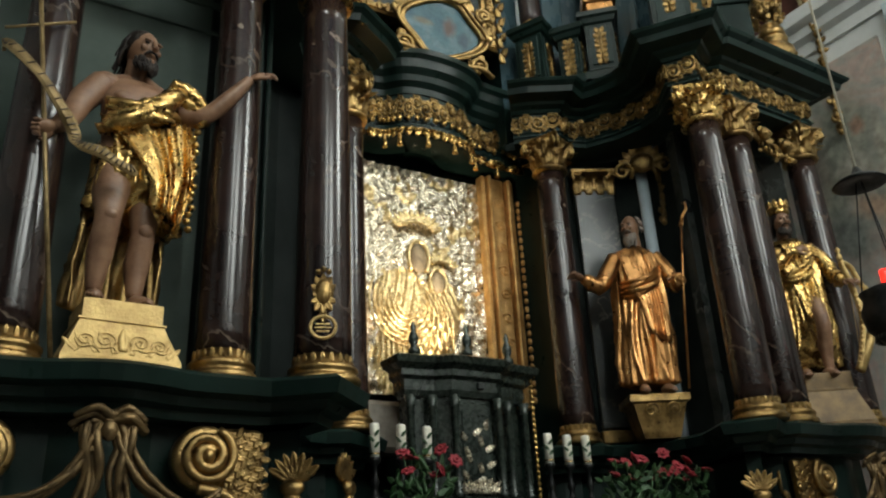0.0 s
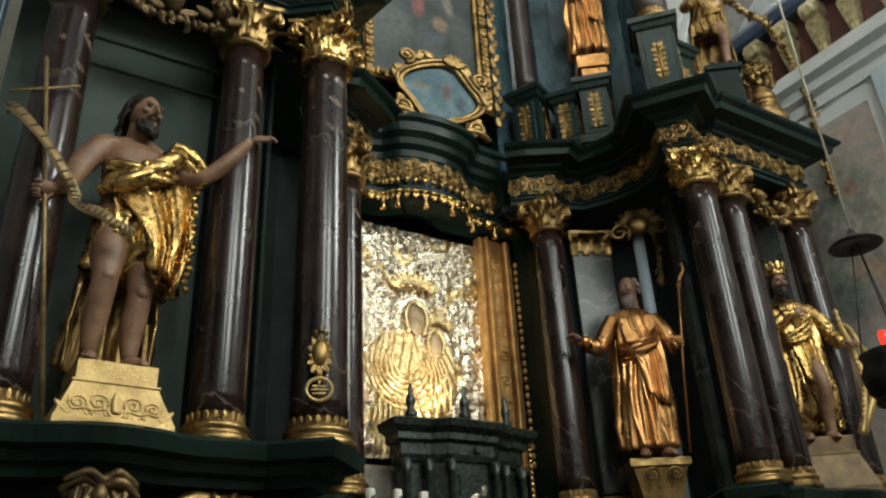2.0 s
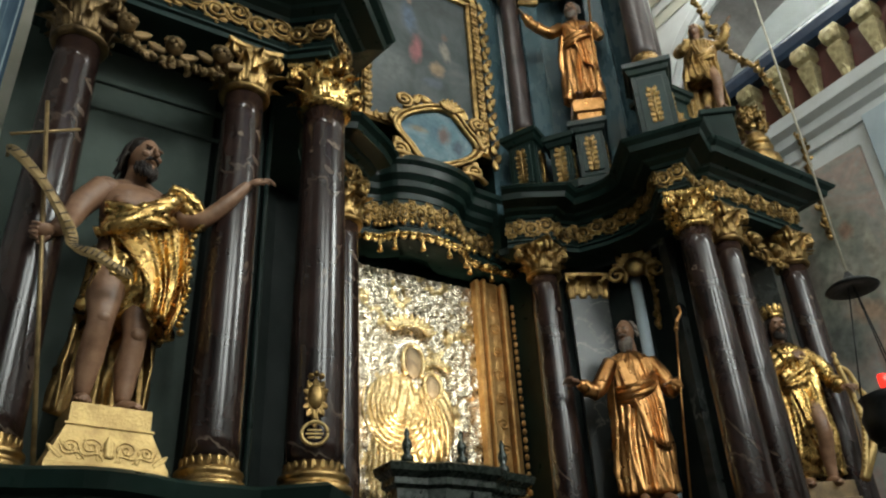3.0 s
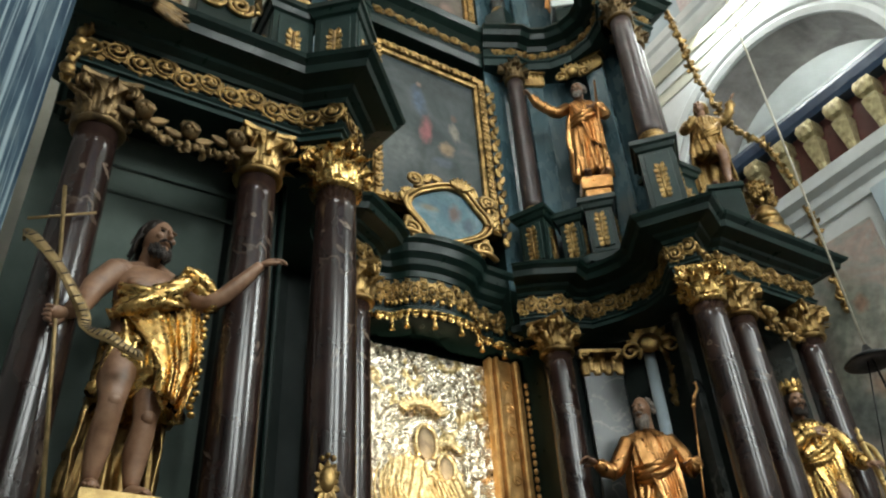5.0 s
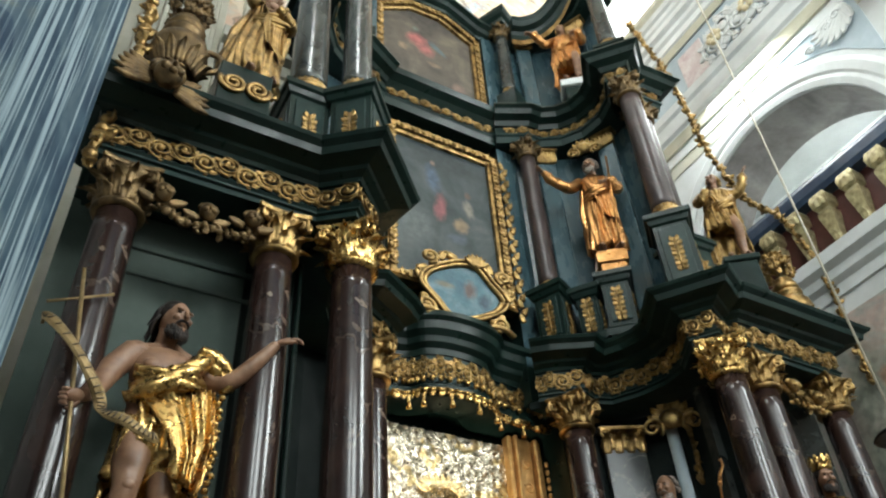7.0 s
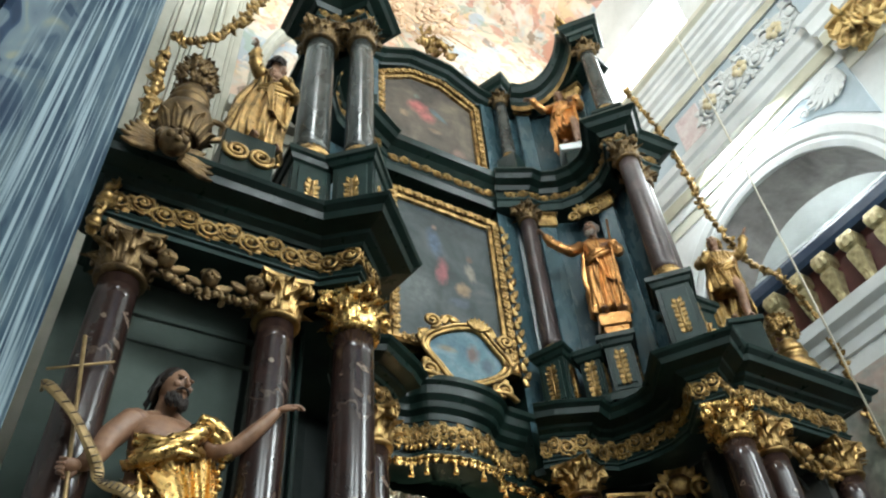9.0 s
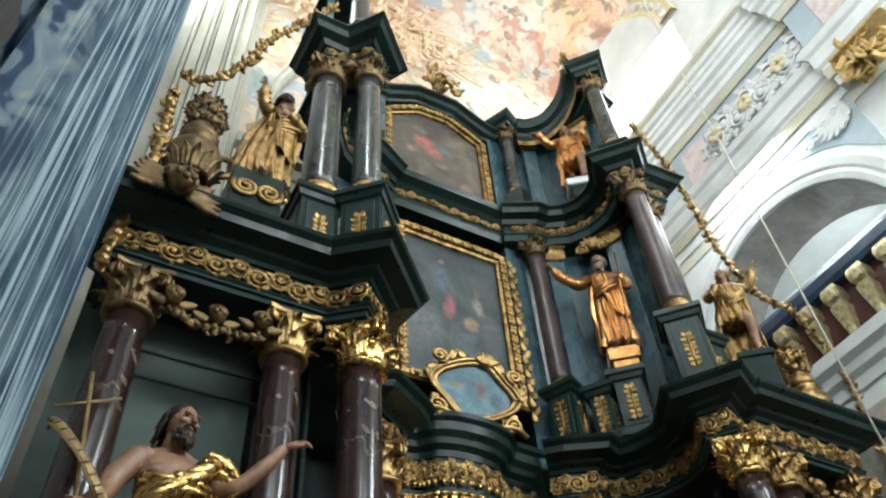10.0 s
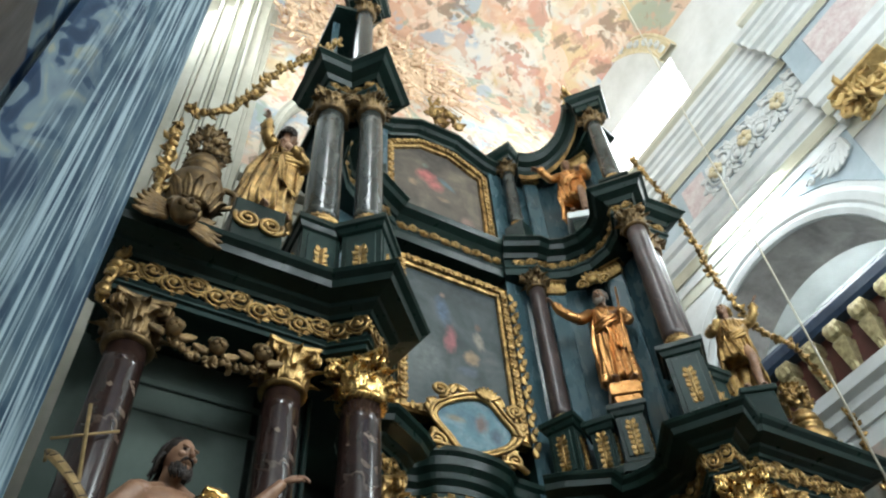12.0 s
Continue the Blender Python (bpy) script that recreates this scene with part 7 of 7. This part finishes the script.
part("oval_plate", Shape().tube([(0.095 * math.cos(a), -0.005, -0.26 + 0.085 * math.sin(a)) for a in np.linspace(0, 2 * math.pi, 33)], 0.014, 8), PALEGOLD, crest)
part("plate_bars", Shape().box((0, -0.004, -0.235), (0.11, 0.01, 0.014)).box((0, -0.004, -0.262), (0.13, 0.01, 0.014)).box((0, -0.004, -0.29), (0.10, 0.01, 0.014)), PALEGOLD, crest)

part("altar_step", Shape().box((0, 6.2, 1.0), (3.3, 1.5, 2.0), bevel=0.02), BLACK, altar)
part("candle_step", Shape().box((0, 6.6, 2.13), (3.0, 0.8, 0.26), bevel=0.02), BLACK, altar)
tab = thing("tabernacle", "dark carved tabernacle with small columns and silver mounts", "tabernacle", pose(0, 6.62, 2.262))
TP = [(-0.70, 0.2), (-0.70, -0.02), (-0.40, -0.06), (-0.26, -0.16), (0.26, -0.16), (0.40, -0.06), (0.70, -0.02), (0.70, 0.2)]
part("body", Shape().run(TP, [(-0.2, 0.0), (0.03, 0.0), (0.03, 0.06), (-0.06, 0.10), (-0.06, 1.0), (-0.2, 1.0)]), TABER, tab)
part("cornice", Shape().run(TP, [(-0.3, 1.003), (-0.03, 1.003), (0.0, 1.06), (0.0, 1.16), (0.05, 1.19), (0.05, 1.25), (0.12, 1.30), (0.14, 1.36), (0.10, 1.385), (-0.3, 1.40)]), TABER, tab)
for x, y in ((-0.66, -0.05), (-0.44, -0.08), (-0.25, -0.18), (0.25, -0.18), (0.44, -0.08), (0.66, -0.05)):
    part("small_column", Shape().lathe([(0.055, 0.06), (0.055, 0.1), (0.04, 0.13), (0.042, 0.3), (0.036, 0.88), (0.05, 0.9), (0.04, 0.92), (0.06, 1.0)], 14), TABER, tab, at=pose(x, y, 0))
tdoor = part("door", Shape().box((0, -0.11, 0.52), (0.40, 0.04, 0.86), bevel=0.02).box((0, -0.135, 0.52), (0.30, 0.02, 0.72)), TABER, tab, "dark tabernacle door")
dm = Shape()
for k in range(12):
    leaf(dm, pose(0.12 * math.cos(k * 1.7), -0.15, 0.14 + 0.05 * k, 0, 60 * math.sin(k * 2.0), 0), 0.13, 0.07, 0.5)
for k in range(9):
    leaf(dm, pose(-0.2 + 0.05 * k, -0.17, 0.10, 0, -30 + 8 * k, 0), 0.16, 0.07, 0.5)
part("silver_mount", dm, SILVER, tdoor)
for x, y in ((-0.56, 0.02), (-0.02, -0.1), (0.56, 0.02)):
    part("finial", Shape().lathe([(0.06, 1.40), (0.06, 1.47), (0.03, 1.5), (0.05, 1.56), (0.05, 1.6), (0.02, 1.66), (0.03, 1.70), (0.004, 1.76)], 12), TABER, tab, at=pose(x, y, 0))
part("nameplate", Shape().box((0.05, -0.19, 1.11), (0.07, 0.03, 0.07)), GREYPANEL, tab)
bd = Shape()
for k in range(22):
    bd.ball((0.80, -0.02, 0.1 + 0.058 * k), (0.028, 0.028, 0.034), 0, 6)
part("bead_string", bd, GOLD, tab)

stick = Shape().lathe([(0.07, 0), (0.075, 0.02), (0.03, 0.05), (0.022, 0.12), (0.04, 0.16), (0.022, 0.20), (0.02, 0.30), (0.05, 0.33), (0.055, 0.36), (0.03, 0.37)], 16).mesh("candlestick", IRON)
wax = Shape().lathe([(0.043, 0), (0.043, 0.26), (0.040, 0.28), (0.036, 0.285)], 18).mesh("candle", WAX)
for i, x in enumerate((-1.19, -0.93, -0.67, 0.69, 0.93, 1.17)):
    ob = thing("altar_candle", "white decorated candle on a dark metal candlestick", "candle", pose(x, 6.27, 2.262 + 0.005 * (i % 2)), "altar candles")
    part("candlestick", stick, None, ob)
    cd = part("candle", wax, None, ob, at=pose(0, 0, 0.365))
    em = Shape()
    for k in range(3):
        leaf(em, pose(0, -0.041, 0.06 + 0.05 * k, 0, 40 * (-1) ** k, 0) , 0.07, 0.03, 0.1)
    part("painted_sprig", em, LEAF, cd, "dark painted sprig", at=pose(0, 0, 0.015, 0, 0, -30))
    part("gold_band", Shape().lathe([(0.0445, 0.02), (0.0445, 0.035)], 18), GOLD, cd)


def bouquet(x, y, z, n, spread, seed):
    ob = thing("flower_arrangement", "bunch of red flowers with dark green leaves in a pot", "flowers", pose(x, y, z))
    part("pot", Shape().lathe([(0.10, 0), (0.12, 0.02), (0.15, 0.2), (0.16, 0.22), (0.14, 0.22)], 20), IRON, ob)
    r = random.Random(seed)
    lv = Shape()
    for i in range(n * 7):
        a, u = r.uniform(0, 6.28), r.uniform(0, 1)
        p = (spread * u ** 0.6 * math.cos(a), 0.6 * spread * u ** 0.6 * math.sin(a), 0.2 + r.uniform(0, 0.34) * (1.2 - 0.5 * u))
        leaf(lv, Matrix.Translation(p) @ pose(0, 0, 0, r.uniform(-60, 60), r.uniform(-80, 80), r.uniform(0, 360)), r.uniform(0.10, 0.18), 0.05, 0.4)
    part("foliage", lv, LEAF, ob)
    for i in range(n):
        a, u = r.uniform(0, 6.28), r.uniform(0.1, 1)
        p = Vector((spread * u ** 0.6 * math.cos(a), 0.6 * spread * u ** 0.6 * math.sin(a) - 0.08, 0.38 + r.uniform(0, 0.24)))
        fl = Shape()
        for k in range(7):
            leaf(fl, pose(0, 0, 0, 0, 0, 51.4 * k) @ pose(0, -0.01, 0, 55, 0, 0), 0.075, 0.05, 0.5)
            leaf(fl, pose(0, 0, 0.01, 0, 0, 51.4 * k + 25) @ pose(0, -0.005, 0, 28, 0, 0), 0.05, 0.04, 0.4)
        part("flower", fl, RED, ob, at=Matrix.Translation(p) @ pose(0, 0, 0, r.uniform(10, 70), 0, r.uniform(-60, 60)))
        part("stem", Shape().tube([(p.x * 0.3, p.y * 0.3, 0.15), tuple(p)], 0.006, 5), LEAF, ob)


bouquet(1.30, 5.72, 2.0, 12, 0.42, 21)
bouquet(-1.02, 5.80, 2.0, 8, 0.30, 22)
bouquet(1.85, 5.62, LEDGE - 0.86, 5, 0.2, 23)

# ---- hanging sanctuary lamp, wall ornament ----
LX, LY = 2.50, 3.62
lamp = thing("sanctuary_lamp", "dark metal sanctuary lamp with a red glass on a cord", "lamp", pose(LX, LY, 0))
part("cord", Shape().tube([(-0.20, -0.06, 21.6), (-0.05, -0.02, 9.0), (0, 0, 4.95)], 0.012, 8), CORD, lamp, "pale twisted cord")
part("dish", Shape().lathe([(0.02, 5.0), (0.05, 4.94), (0.10, 4.9), (0.20, 4.86), (0.24, 4.82), (0.22, 4.815), (0.10, 4.84), (0.02, 4.86)], 28), IRON, lamp, "black metal dish")
for i in range(3):
    a = 2.1 * i
    part("chain", Shape().tube([(0.03 * math.cos(a), 0.03 * math.sin(a), 4.84), (0.22 * math.cos(a), 0.22 * math.sin(a), 3.75)], 0.007, 6), IRON, lamp)
bas = Shape().lathe([(0.02, 3.12), (0.05, 3.18), (0.03, 3.24), (0.12, 3.30), (0.24, 3.45), (0.27, 3.6), (0.22, 3.72), (0.25, 3.78), (0.16, 3.82), (0.12, 3.80)], 24)
for i in range(26):
    leaf(bas, pose(0, 0, 3.34 + 0.18 * (i % 2), 0, 0, 360 * i / 26) @ pose(0, -0.20, 0, -20, 0, 0), 0.26, 0.12, 0.6)
basket = part("basket", bas, IRON, lamp, "dark chased basket")
part("red_glass", Shape().lathe([(0.025, 3.82), (0.04, 3.86), (0.042, 3.95), (0.036, 3.98), (0.03, 3.97)], 18), m_red, basket, "glowing red glass")
ga = thing("wall_ornament", "large gilded carved ornament high on the side wall", "ornament", pose(WX - 0.22, 2.05, 12.3) @ Matrix.Scale(0.88, 4))
go = Shape()
for i in range(60):
    a = rg.uniform(0, 6.28)
    q = rg.uniform(0, 0.6)
    leaf(go, Matrix.Translation((-0.15 - rg.uniform(0, 0.3), 0.9 * q * math.cos(a), 0.1 + 0.8 * q * math.sin(a))) @ pose(0, 0, 0, rg.uniform(-40, 40), rg.uniform(-180, 180), -90 + rg.uniform(-50, 50)), 0.34, 0.18, 0.6)
for q in (-1, 1):
    go.tube([(-0.35, q * 0.35 + x, z) for x, y, z in spiral(1.7, 0.03, 0.2, 26, 0.3, q)], 0.05, 8)
part("leaves", go, PALEGOLD, ga)
part("slab", Shape().box((-0.15, -0.1, 0.62), (0.5, 1.2, 0.08)), PALEGOLD, ga)
sp = Shape()
for i in range(9):
    leaf(sp, pose(WX - 0.05, 2.92, 12.62, 0, 0, -90) @ pose(0, 0, 0, 0, -100 - 11 * i, 0), 0.55 + 0.35 * math.sin(0.5 + i * 0.33), 0.17, 0.35)
for i in range(4):
    sp.tube([(WX - 0.07, 3.05 + 0.2 * i + x, 12.5 - 0.07 * i + z) for x, y, z in spiral(1.4, 0.01, 0.09, 16, 0.5, -1 if i % 2 else 1)], 0.022, 6)
setting("trim_spandrel_leaf", sp, WHITE, "white stucco leaf in the arch spandrel", "stucco")
fan = [(2.72, 12.70), (4.3, 12.70), (3.95, 12.32), (3.55, 12.12), (3.22, 11.85), (2.95, 11.5), (2.72, 11.2)]
setting("trim_spandrel_field", Shape().add([(WX - 0.026, y, z) for y, z in fan] + [(WX + 0.01, y, z) for y, z in fan], [tuple(range(7)), tuple(range(13, 6, -1))] + [(k, k + 7, (k + 1) % 7 + 7, (k + 1) % 7) for k in range(7)], 0, False), LILAC, "pale grey-blue field in the arch spandrel", "panel")
setting("trim_spandrel", Shape().box((WX - 0.012, 4.5, 12.55), (0.02, 5.0, 0.36), bevel=0.002), OLIVE, "pale olive field over the arch", "panel")
